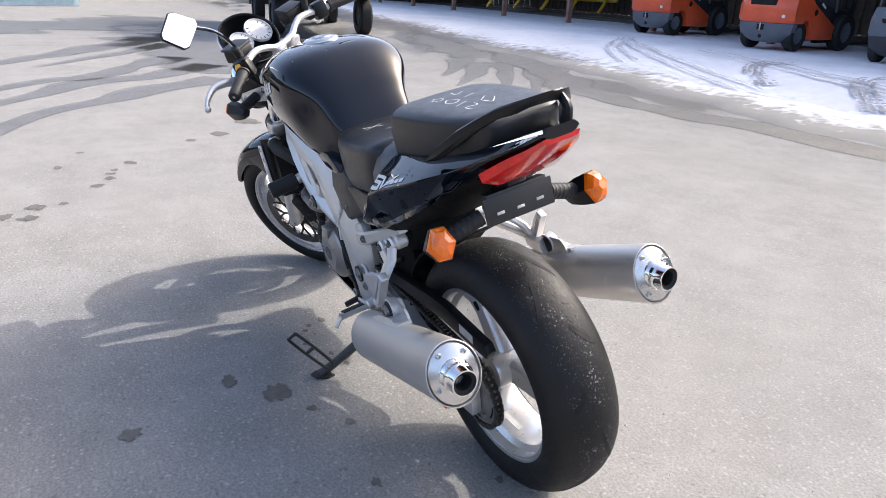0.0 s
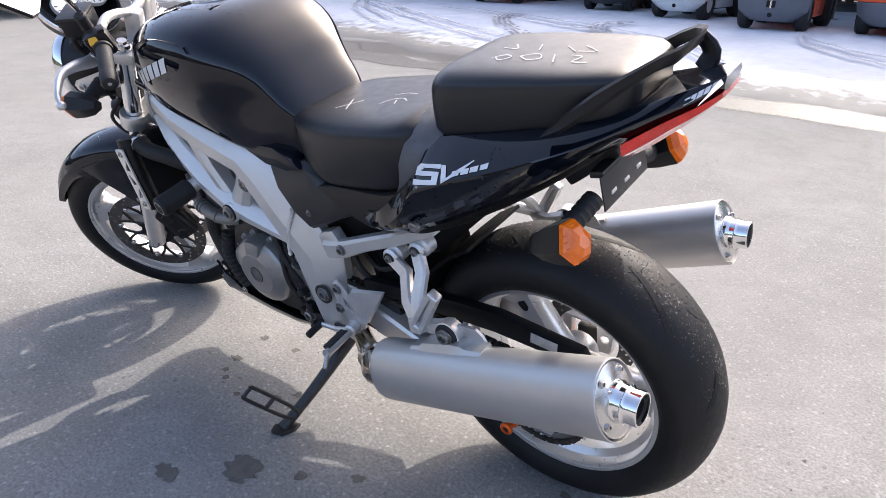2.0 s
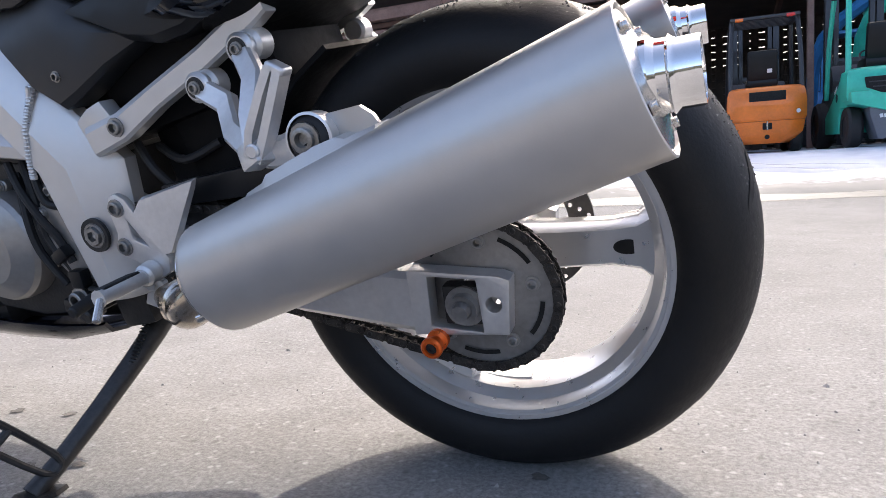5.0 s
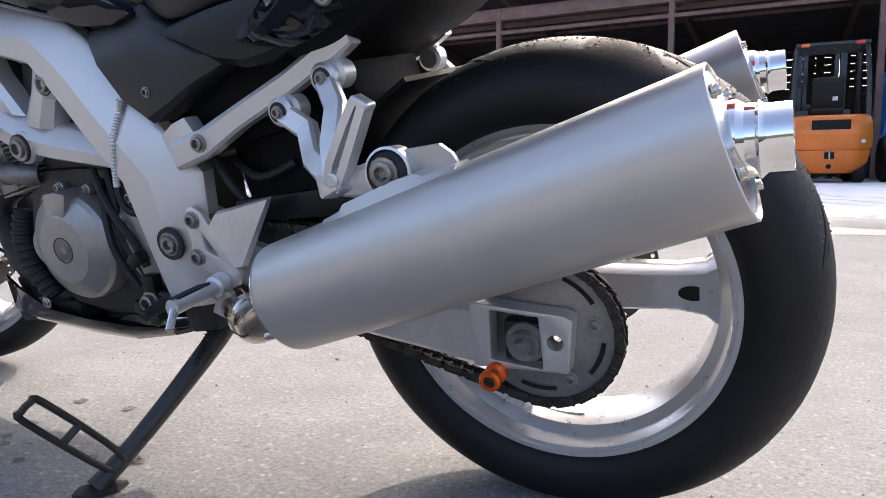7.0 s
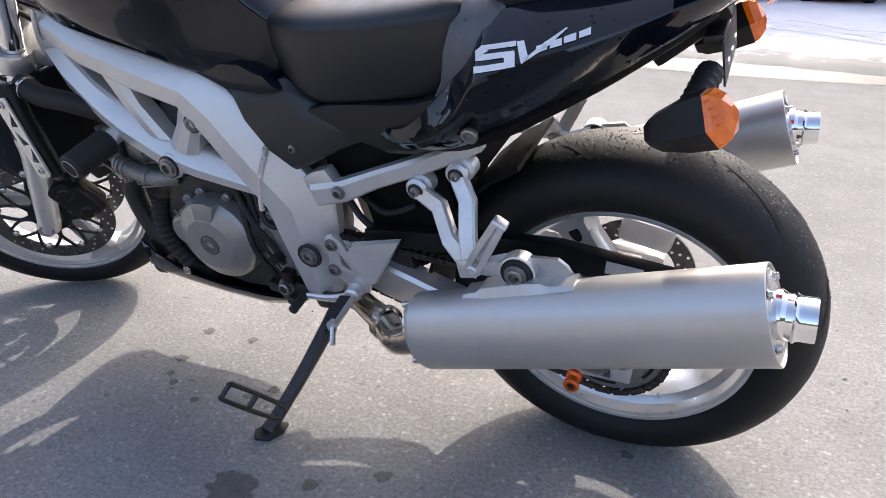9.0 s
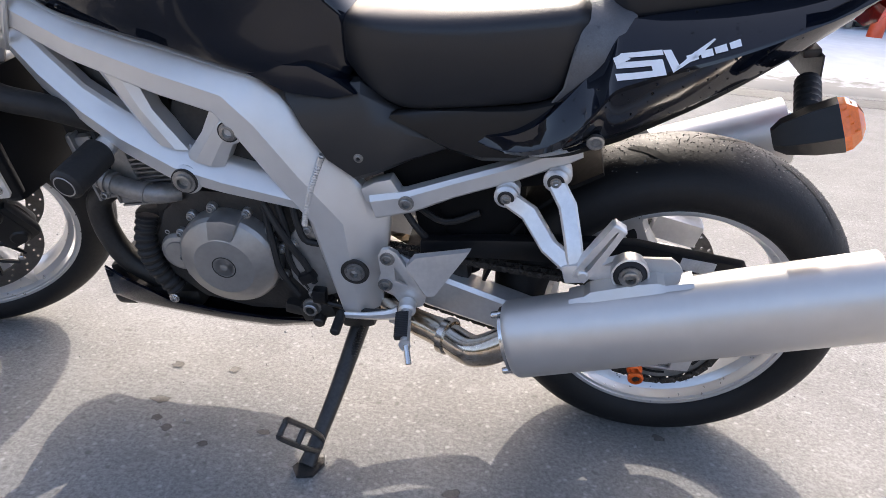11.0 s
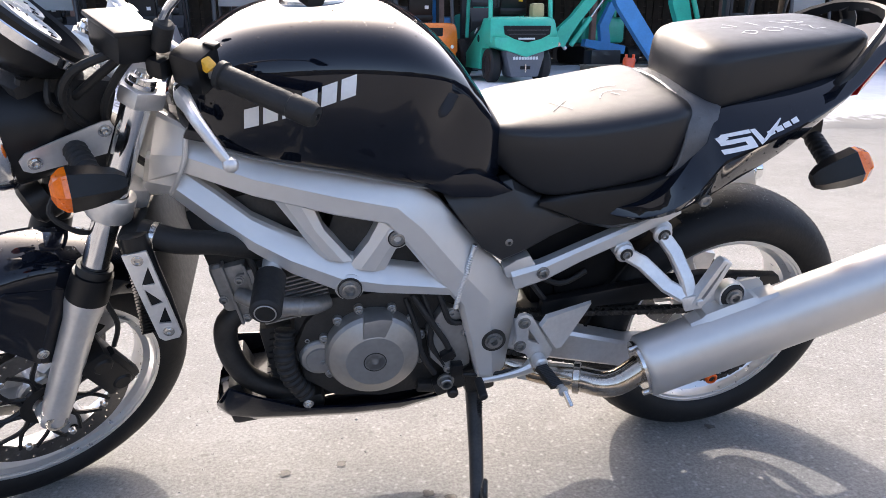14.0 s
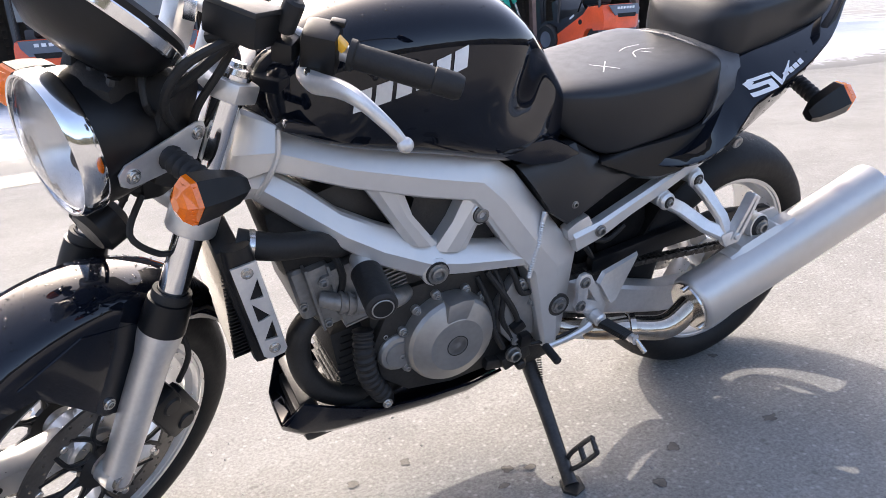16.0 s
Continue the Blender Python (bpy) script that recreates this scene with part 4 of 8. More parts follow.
# ---- swingarm, chain ----
for sy in (1, -1):
    sw = strip([((0.56, 0.355), (0.56, 0.455)), ((0.44, 0.325), (0.44, 0.405)), ((0.25, 0.285), (0.25, 0.355)), ((0.075, 0.262), (0.075, 0.345))], [(0, 0.045), (0, 0.006), (0.1, 0), (0.9, 0), (1, 0.006), (1, 0.045)], lambda x: float(np.interp(x, [0.05, 0.3, 0.5, 0.57], [0.148, 0.142, 0.125, 0.11])))
    bx = [(0.080, 0.262), (-0.046, 0.266), (-0.053, 0.338), (-0.040, 0.343), (0.066, 0.350), (0.080, 0.350)]
    prism(bx, 0.125, 0.152, 0.003, bm=sw, holes=[[(0.055, 0.275), (-0.013, 0.269), (-0.010, 0.338), (0.052, 0.342)], circle((-0.030, 0.306), 0.010, 14)])
    if sy < 0:
        mirror_y(sw)
    s_ = part("swingarm", sw, ALLOY, bike, "cast aluminium swingarm with chain adjuster")
    nut = lathe([(0, 0.02), (0.010, 0.02), (0.012, 0.008), (0.019, 0.010), (0.019, -0.002), (0.026, -0.002), (0.026, -0.008)], (0.008, sy * 0.152, 0.302), (0, sy, 0), 6 * 4)
    part("axle_nut", nut, ENGINE_MID, s_)
    part("adjuster_block", box((0.012, sy * 0.136, 0.302), (0.05, 0.022, 0.052), (0, 0, 0), 0.004), ENGINE_DARK, s_)
    spool = lathe([(0, 0.028), (0.0075, 0.028), (0.0080, 0.032), (0.0115, 0.032), (0.0142, 0.029), (0.0142, 0.024), (0.0095, 0.020), (0.0095, 0.012), (0.0142, 0.008), (0.0142, 0.0), (0, 0.0)], (0.048, sy * 0.150, 0.258), (0, sy, 0), 24)
    sp_ = part("paddock_spool", spool, ORANGE_ANODISED, s_, "orange anodised paddock-stand spool")
    part("spool_bolt", bolt((0.048, sy * 0.178, 0.258), (0, sy, 0), 0.0055, 0.002), ENGINE_DARK, sp_)
bridge = box((0.43, 0, 0.40), (0.12, 0.22, 0.08), (0, 8, 0), 0.015)
part("swingarm_bridge", bridge, ENGINE_DARK, bike)
guard = prism([(0.46, 0.435), (0.30, 0.448), (0.10, 0.458), (-0.095, 0.450), (-0.105, 0.470), (-0.095, 0.488), (0.09, 0.508), (0.18, 0.502), (0.30, 0.488), (0.46, 0.468)], 0.096, 0.120, 0.003)
cg = part("chain_guard", guard, PLASTIC, bike, "black plastic chain guard")
part("sticker", box((-0.016, 0.1212, 0.480), (0.058, 0.0012, 0.024), (0, -5, 0), 0.0004), LABEL_SILVER, cg, "silver sticker with unreadable print")
spk = lathe([(0.03, -0.02), (0.05, -0.012), (0.062, -0.004), (0.095, -0.004), (0.098, 0.0), (0.095, 0.004), (0.066, 0.004), (0.05, 0.012), (0.03, 0.014)], (0, 0.108, 0.302), (0, 1, 0), 43)
ring_ = lathe([(0.046, 0.0), (0.048, 0.004), (0.0535, 0.004), (0.0555, 0.0)], (0, 0.1125, 0.302), (0, 1, 0), 44)
sk = part("sprocket", spk, ENGINE_MID, rear_wheel, "grey steel rear sprocket")
ct = Vector((0, 0, 0.302))
for i in range(5):
    a = 2 * math.pi * i / 5 + 0.4
    part("sprocket_nut", bolt((0.072 * math.cos(a), 0.112, 0.302 + 0.072 * math.sin(a)), (0, 1, 0), 0.007, 0.008), ENGINE_GREY, sk)
for i in range(5):
    sl = bmesh.new()
    a0 = 2 * math.pi * i / 5 + 0.4 + 0.62
    for s in (0.1138,):
        inner = [Vector((0.078 * math.cos(a0 + t), s, 0.302 + 0.078 * math.sin(a0 + t))) for t in np.linspace(-0.3, 0.3, 8).tolist()]
        outer = [Vector((0.084 * math.cos(a0 + t), s, 0.302 + 0.084 * math.sin(a0 + t))) for t in np.linspace(-0.3, 0.3, 8).tolist()]
        vi, vo = [sl.verts.new(p) for p in inner], [sl.verts.new(p) for p in outer]
        for i2 in range(7):
            sl.faces.new((vi[i2], vi[i2 + 1], vo[i2 + 1], vo[i2]))
    part("sprocket_slot", sl, HOLE_BLACK, sk)


def chain_loop():
    """Points round both sprockets, one pitch apart."""
    R1, R2, c2 = 0.101, 0.04, Vector((0.60, 0, 0.405))
    pts = []
    for a in np.linspace(math.pi * 0.5 + 0.08, math.pi * 1.5 + 0.28, 60).tolist():
        pts.append(Vector((R1 * math.cos(a), 0, 0.302 + R1 * math.sin(a))))
    for a in np.linspace(-math.pi * 0.5 + 0.2, math.pi * 0.5, 20).tolist():
        pts.append(c2 + Vector((R2 * math.cos(a), 0, R2 * math.sin(a))))
    pts.append(pts[0])
    dense = []
    for a, b in zip(pts, pts[1:]):
        n = max(1, int((b - a).length / 0.001))
        dense += [a.lerp(b, i / n) for i in range(n)]
    out, acc = [dense[0]], 0.0
    for a, b in zip(dense, dense[1:]):
        acc += (b - a).length
        if acc >= 0.0159:
            out.append(b)
            acc = 0.0
    return out


ch = bmesh.new()
loop = chain_loop()
for i, (a, b) in enumerate(zip(loop, loop[1:] + loop[:1])):
    d = (b - a)
    if d.length > 0.03:
        continue
    d.normalize()
    n = Vector((-d.z, 0, d.x))
    for y in ((-0.0095, 0.0095) if i % 2 else (-0.0065, 0.0065)):
        ring = []
        for t in np.linspace(0, 2 * math.pi, 12, endpoint=False).tolist():
            cx, sx = math.cos(t), math.sin(t)
            base = b if cx > 0 else a
            wgt = 0.0078 if abs(cx) > 0.3 else 0.0058
            ring.append(base + d * 0.0078 * cx + n * wgt * sx + Vector((0, 0.108 + y, 0)))
        loft([[p - Vector((0, 0.001, 0)) for p in ring], [p + Vector((0, 0.001, 0)) for p in ring]], ch)
    rod(a + Vector((0, 0.095, 0)), a + Vector((0, 0.1195, 0)), 0.0042, 8, bm=ch)
part("chain", ch, CHAIN_STEEL, bike, "oily drive chain")

# rear caliper on its bracket
cal = box((-0.02, -0.10, 0.42), (0.10, 0.05, 0.055), (0, -12, 0), 0.012)
part("rear_caliper", cal, ALLOY, bike)

# ---- exhaust ----
def muffler(sy, label):
    F, B = Vector((0.279, sy * 0.250, 0.3813)), Vector((-0.226, sy * 0.266, 0.566 if sy > 0 else 0.574))
    d = (B - F).normalized()
    u = (Vector((0, sy, 0)) - d * d.y * sy).normalized()
    v = d.cross(u).normalized()
    L = (B - F).length
    def ring(t, k, off=0.0, n=40):
        o = F + d * (L * t + off)
        hw, hh = 0.059, 0.0695
        return [o + k * (u * hw * math.cos(a) + v * hh * math.sin(a)) for a in np.linspace(0, 2 * math.pi, n, endpoint=False).tolist()]
    can = loft([ring(0, 0.80, -0.004), ring(0, 0.92, -0.003), ring(0, 0.985, 0.002), ring(0, 1.0, 0.008), ring(0.5, 1.0), ring(1, 1.0, -0.012), ring(1, 1.005, -0.010), ring(1, 1.005, 0.0), ring(1, 0.975, 0.001), ring(1, 0.955, -0.006), ring(1, 0.94, -0.012), ring(1, 0.90, -0.012)], caps=False)
    mf = part("muffler", can, TITANIUM, bike, label, sharp=40)
    end = loft([ring(1, 0.945, -0.012), ring(1, 0.93, -0.004), ring(1, 0.90, -0.001), ring(1, 0.86, 0.0), ring(1, 0.6, 0.004), ring(1, 0.50, 0.006)])
    part("end_cap", end, SATIN_STEEL, mf, "polished oval end cap")
    o = B + d * 0.0
    d2 = (Vector((d.x, d.y, 0)).normalized() + Vector((0, 0, 0.09))).normalized()
    t_ = lathe([(0.034, -0.012), (0.0345, 0.004), (0.0305, 0.010), (0.030, 0.018), (0.0325, 0.0205), (0.030, 0.023), (0.0285, 0.026), (0.0285, 0.042), (0.0278, 0.0445), (0.0248, 0.0445), (0.0242, 0.03), (0.021, 0.01)], o, d2, 40)
    part("tip", t_, CHROME, mf, "chromed outlet tip", sharp=28)
    inner = lathe([(0.0245, 0.040), (0.0235, 0.040), (0.018, 0.038), (0.017, 0.008), (0.0, 0.006)], o, d2, 28)
    part("outlet", inner, HOLE_BLACK, mf, "outlet bore coloured near-black as unlit")
    for a in (0.35, 2.1, 3.9, 5.2):
        part("cap_rivet", bolt(o + d * 0.001 + 0.76 * (u * 0.059 * math.cos(a) + v * 0.0695 * math.sin(a)), d, 0.005, 0.006), STEEL, mf)
    fl = loft([ring(0, 0.86, -0.010), ring(0, 0.86, -0.003)])
    for a in (0.6, 2.6, 4.7):
        p = F - d * 0.022 + 0.80 * (u * 0.059 * math.cos(a) + v * 0.0695 * math.sin(a))
        rod(p, p + d * 0.022, 0.006, 12, bm=fl)
    part("inlet_flange", fl, STEEL, mf)
    top = F + d * (L * 0.36) + v * (0.0695 if v.z > 0 else -0.0695)
    up = v if v.z > 0 else -v
    rings = []
    for t, hgt in ((-0.085, 0.002), (-0.06, 0.004), (-0.05, 0.010), (0.02, 0.012), (0.05, 0.010), (0.06, 0.004), (0.10, 0.002)):
        c0 = top + d * t
        rings.append([c0 + u * (-0.026) - up * 0.004, c0 + u * (-0.024) + up * hgt, c0 + u * 0.006 + up * hgt, c0 + u * 0.016 - up * 0.004])
    br = loft(rings)
    tab = [top + d * t + u * (-0.030) + up * h for t, h in ((-0.045, -0.01), (-0.04, 0.018), (-0.022, 0.036), (0.0, 0.040), (0.03, 0.038), (0.075, 0.028), (0.085, 0.014), (0.09, -0.01))]
    loft([tab, [p + u * 0.006 for p in tab]], br)
    part("mount_bracket", br, TITANIUM, mf, "welded muffler bracket", sharp=25)
    pipe = tube([F + Vector((0.30, -sy * 0.19, -0.07)), F + Vector((0.20, -sy * 0.11, -0.075)), F + Vector((0.12, -sy * 0.055, -0.06)), F + Vector((0.06, -sy * 0.004, -0.042)), F + Vector((0.0, 0, 0.0))], [0.021, 0.023, 0.027, 0.028, 0.028], 20, 6)
    lathe([(0.030, -0.008), (0.034, -0.006), (0.034, 0.006), (0.030, 0.008)], F + Vector((0.115, -sy * 0.052, -0.059)), (1, -0.5 * sy, -0.1), 24, pipe)
    part("link_pipe", pipe, PIPE_STEEL, mf, "heat-tinted steel link pipe")
    return mf


muffler(1, "satin titanium oval muffler with a chromed tip")
muffler(-1, "satin titanium oval muffler with a chromed tip")

# ---- footrest, levers, stand ----
hp = prism([(0.529, 0.450), (0.522, 0.466), (0.508, 0.470), (0.494, 0.462), (0.440, 0.372), (0.446, 0.350), (0.478, 0.335), (0.500, 0.366), (0.522, 0.376), (0.531, 0.392), (0.524, 0.412)], 0.148, 0.160, 0.004, holes=[[(0.497, 0.402), (0.474, 0.392), (0.498, 0.428)]])
prism([(0.512, 0.300), (0.489, 0.345), (0.468, 0.335), (0.466, 0.300), (0.478, 0.288)], 0.146, 0.158, 0.003, bm=hp)
rf = part("rider_footrest_hanger", hp, ALLOY, bike, "cast footrest plate with heel guard")
heel = loft([[(0.478, 0.156, 0.440), (0.464, 0.154, 0.462), (0.366, 0.148, 0.484), (0.372, 0.149, 0.470), (0.424, 0.156, 0.381), (0.438, 0.157, 0.380)], [(0.476, 0.168, 0.440), (0.462, 0.164, 0.459), (0.368, 0.156, 0.481), (0.374, 0.158, 0.470), (0.425, 0.168, 0.384), (0.438, 0.170, 0.382)]])
bevel(heel, 0.002, 2, 30)
part("heel_guard", heel, ALLOY, rf, "pale alloy heel guard")
for p in ((0.511, 0.160, 0.449), (0.515, 0.160, 0.391)):
    part("hanger_bolt", bolt(p, (0, 1, 0), 0.010, 0.007), BOLT_STEEL, rf)
pegb = rod((0.474, 0.158, 0.356), (0.471, 0.186, 0.354), 0.016, 16)
part("peg_mount", pegb, ALLOY, rf)
q0, q1 = Vector((0.472, 0.176, 0.353)), Vector((0.457, 0.276, 0.360))
peg = tube([q0, q0.lerp(q1, 0.15), q0.lerp(q1, 0.9), q1], [0.013, 0.0105, 0.0105, 0.013], 10, 2, None, 0.8)
pg_ = part("footrest", peg, ALLOY, rf, "alloy footrest with a toothed rubber pad")
qd = (q1 - q0).normalized()
qf, qu = Vector((1, 0.15, 0.0)).normalized(), Vector((0, 0.35, 0.94))
pad = []
for i in range(29):
    o = q0.lerp(q1, 0.14 + 0.7 * i / 28) + qf * 0.006 + qu * 0.005
    k = 0.0135 if i % 2 else 0.0105
    pad.append([o - qf * 0.010 + qu * k * 0.7, o + qf * k + qu * 0.004, o + qf * k - qu * 0.010, o - qf * 0.010 - qu * 0.008])
part("rubber_pad", loft(pad), RUBBER, pg_, "black toothed rubber pad")
part("feeler", rod((0.455, 0.274, 0.360), (0.446, 0.298, 0.338), 0.0055, 10), STEEL, pg_)
lev = tube([(0.486, 0.168, 0.338), (0.505, 0.168, 0.329), (0.548, 0.166, 0.317), (0.596, 0.166, 0.312)], [0.015, 0.012, 0.0085, 0.007], 8, 4, None, 0.7)
lv = part("gear_lever", lev, ALLOY, bike, "alloy gear lever")
part("lever_rubber", rod((0.599, 0.160, 0.313), (0.600, 0.212, 0.306), 0.0095, 12), RUBBER, lv)
part("linkage", tube([(0.505, 0.150, 0.322), (0.57, 0.148, 0.312), (0.63, 0.146, 0.318)], 0.0045, 8, 3), ENGINE_DARK, lv)
std = tube([(0.580, 0.045, 0.252), (0.587, 0.092, 0.216), (0.604, 0.200, 0.153), (0.618, 0.275, 0.112), (0.626, 0.318, 0.091), (0.630, 0.338, 0.081)], [0.020, 0.019, 0.016, 0.0145, 0.015, 0.017], 12, 4)
foot = [(0.655, 0.345, 0.0765), (0.640, 0.368, 0.0815), (0.612, 0.360, 0.0795), (0.600, 0.325, 0.072), (0.608, 0.300, 0.0665), (0.640, 0.312, 0.069)]
loft([[Vector(p) for p in foot], [Vector(p) + Vector((0, 0.0015, 0.008)) for p in foot]], std)
stand = part("side_stand", std, STAND_BLACK, bike, "black side stand with a flat foot and loop")
L0, L1 = Vector((0.612, 0.302, 0.100)), Vector((0.640, 0.392, 0.248))
ax = Vector((0.2, 0.86, -0.48)).normalized()
lp = tube([L0 + ax * 0.006, L0.lerp(L1, 0.10) - ax * 0.014, L0.lerp(L1, 0.93) - ax * 0.016, L1 - ax * 0.008, L1 + ax * 0.008, L0.lerp(L1, 0.93) + ax * 0.016, L0.lerp(L1, 0.10) + ax * 0.014, L0 - ax * 0.004], 0.0052, 8, 4)
m0 = L0.lerp(L1, 0.56)
rod(m0 - ax * 0.016, m0 + ax * 0.016, 0.006, 8, bm=lp)
part("stand_loop", lp, STAND_BLACK, stand)
spr = bmesh.new()
for i in range(22):
    p = Vector((0.570, 0.100, 0.262)).lerp(Vector((0.592, 0.165, 0.172)), i / 21)
    lathe([(0.0045, -0.0015), (0.0068, 0), (0.0045, 0.0015)], p, (0.022, 0.065, -0.09), 10, spr)
part("stand_spring", spr, STAND_BLACK, stand)
part("stand_bracket", box((0.585, 0.07, 0.275), (0.07, 0.10, 0.07), (0, 10, 0), 0.012), ENGINE_DARK, bike)

part("carrier_ring", ring_, ENGINE_GREY, sk)

# ---- engine ----
eng = box((0.80, 0, 0.44), (0.36, 0.20, 0.30), (0, 0, 0), 0.04)
engine = part("engine", eng, ENGINE_DARK, bike, "dark V-twin engine block")
part("throttle_body", box((0.80, 0, 0.62), (0.22, 0.22, 0.20), (0, -18, 0), 0.03), ENGINE_DARK, engine)
part("rear_cylinder", box((0.66, 0, 0.60), (0.16, 0.19, 0.20), (0, 10, 0), 0.03), ENGINE_DARK, engine)
part("airbox", box((1.02, 0, 0.66), (0.24, 0.18, 0.16), (0, 14, 0), 0.03), ENGINE_DARK, engine)
case = prism([(0.600, 0.310), (0.615, 0.40), (0.650, 0.500), (0.70, 0.515), (0.80, 0.520), (0.90, 0.515), (0.95, 0.46), (0.975, 0.40), (0.960, 0.315), (0.90, 0.265), (0.80, 0.250), (0.68, 0.260)], 0.04, 0.112, 0.012)
cs = part("crankcase", case, ENGINE_DARK, engine, "grimy dark crankcase")
gen = lathe([(0, 0.046), (0.026, 0.046), (0.058, 0.0455), (0.0605, 0.0443), (0.082, 0.0345), (0.090, 0.0295), (0.0955, 0.022), (0.098, 0.010), (0.098, -0.006), (0.1035, -0.008), (0.1045, -0.03)], (0.818, 0.118, 0.388), (0, 1, 0), 56)
gc = part("generator_cover", gen, ENGINE_GREY, engine, "round grey generator cover", sharp=14)
# No groove is cut; a raised dark ring colours its shade.
part("groove_shade", lathe([(0.0212, 0.0), (0.0212, 0.0004), (0.0232, 0.0004), (0.0232, 0.0)], (0.818, 0.1642, 0.388), (0, 1, 0), 36), ENGINE_DARK, gc, "thin dark ring coloured as the shaded groove round the plug")
part("inspection_plug", lathe([(0, 0.0445), (0.006, 0.0445), (0.0072, 0.0475), (0.0195, 0.0475), (0.0212, 0.0455)], (0.818, 0.1165, 0.388), (0, 1, 0), 30), ENGINE_GREY, gc, "round grey inspection plug")
lug = prism([(0.843, 0.430), (0.800, 0.434), (0.781, 0.484), (0.806, 0.4885), (0.838, 0.4845)], 0.122, 0.1625, 0.004)
part("cover_rib", lug, ENGINE_GREY, gc, "raised flat panel on the cover", sharp=20)
for a in np.radians([20, 48, 75, 112, 140, 165, 200, 330, 350]):
    ca, sa = math.cos(a), math.sin(a)
    p = Vector((0.818 + 0.1035 * ca, 0.086, 0.388 + 0.1035 * sa))
    gb_ = rod(p, p + Vector((0, 0.038, 0)), 0.0095, 14)
    box((0.818 + 0.097 * ca, 0.108, 0.388 + 0.097 * sa), (0.018, 0.036, 0.012), (0, -math.degrees(a), 0), 0.003, gb_)
    bolt(p + Vector((0, 0.038, 0)), (0, 1, 0), 0.0058, 0.006, gb_)
    part("cover_bolt", gb_, ENGINE_GREY, gc)
st_ = lathe([(0, 0.022), (0.028, 0.022), (0.0295, 0.019), (0.037, 0.0165), (0.041, 0.011), (0.043, 0.0), (0.043, -0.006), (0.048, -0.007), (0.048, -0.02)], (0.925, 0.105, 0.375), (0, 1, 0), 32)
stc = part("starter_cover", st_, ENGINE_GREY, engine, sharp=16)
for a in np.radians([60, 120, 180, 235]):
    p = Vector((0.925 + 0.047 * math.cos(a), 0.084, 0.375 + 0.047 * math.sin(a)))
    gb_ = rod(p, p + Vector((0, 0.024, 0)), 0.008, 12)
    bolt(p + Vector((0, 0.024, 0)), (0, 1, 0), 0.005, 0.005, gb_)
    part("cover_bolt", gb_, ENGINE_GREY, stc)
spc = prism([(0.70, 0.36), (0.71, 0.43), (0.675, 0.49), (0.635, 0.47), (0.618, 0.40), (0.612, 0.335), (0.66, 0.315)], 0.108, 0.136, 0.008)
part("sprocket_cover", spc, ENGINE_GREY, engine, "grey sprocket cover")
for p in ((0.66, 0.136, 0.475), (0.628, 0.136, 0.42), (0.69, 0.136, 0.44), (0.66, 0.136, 0.33)):
    part("cover_bolt", bolt(p, (0, 1, 0), 0.008, 0.007), ENGINE_GREY, engine)
fcyl = part("front_cylinder", box((0.965, 0, 0.520), (0.14, 0.20, 0.085), (0, 12, 0), 0.01), ENGINE_MID, engine, "finned front cylinder")
for i in range(11):
    part("cooling_fin", box((0.960 + 0.0018 * i, 0.0, 0.478 + 0.0088 * i), (0.135, 0.222, 0.0038), (0, 12, 0), 0.0012), ENGINE_MID, fcyl)
hd = box((1.012, 0, 0.535), (0.055, 0.226, 0.125), (0, 12, 0), 0.006)
box((1.060, 0, 0.536), (0.045, 0.214, 0.128), (0, 12, 0), 0.008, hd)
box((1.094, 0, 0.542), (0.034, 0.196, 0.108), (0, 12, 0), 0.014, hd, 3)
for x in (1.0405, 1.0800):
    box((x, 0, 0.536), (0.0055, 0.230, 0.134), (0, 12, 0), 0.0015, hd)
box((1.055, 0.108, 0.572), (0.022, 0.014, 0.022), (0, 12, 0), 0.004, hd)
box((1.000, 0.114, 0.500), (0.040, 0.010, 0.012), (0, 18, 0), 0.003, hd)
hd_ = part("cylinder_head", hd, ENGINE_MID, engine, "grey cast cylinder head with gasket flanges")
for p in ((1.058, 0.107, 0.482), (1.064, 0.115, 0.572), (1.098, 0.098, 0.520)):
    part("head_bolt", bolt(p, (0, 1, 0), 0.007, 0.008), ENGINE_GREY, hd_)
union = tube([(1.070, 0.110, 0.538), (1.03, 0.132, 0.530), (0.985, 0.136, 0.520), (0.935, 0.130, 0.512), (0.905, 0.110, 0.508)], [0.014, 0.017, 0.018, 0.018, 0.016], 14, 5)
for x, y, z in ((1.040, 0.127, 0.532), (1.027, 0.133, 0.5295), (1.014, 0.1345, 0.527), (0.955, 0.134, 0.515)):
    lathe([(0.0165, -0.0035), (0.0205, -0.003), (0.0205, 0.003), (0.0165, 0.0035)], (x, y, z), (1, -0.1, 0.2), 18, union)
part("water_union", union, ENGINE_MID, engine, "ribbed grey water union")
hose = tube([(1.205, 0.150, 0.700), (1.15, 0.165, 0.688), (1.09, 0.150, 0.672), (1.04, 0.115, 0.64), (1.01, 0.07, 0.61)], [0.024, 0.022, 0.021, 0.021, 0.020], 14, 5)
ho = part("coolant_hose", hose, RUBBER, bike, "thick black coolant hose")
part("hose_clip", lathe([(0.024, -0.005), (0.0255, -0.004), (0.0255, 0.004), (0.024, 0.005)], (1.185, 0.158, 0.695), (1, -0.2, 0.2), 20), STEEL, ho)
h2 = smooth_path([(0.99, 0.10, 0.44), (0.995, 0.115, 0.39), (0.985, 0.115, 0.33), (0.955, 0.11, 0.275)], 16)
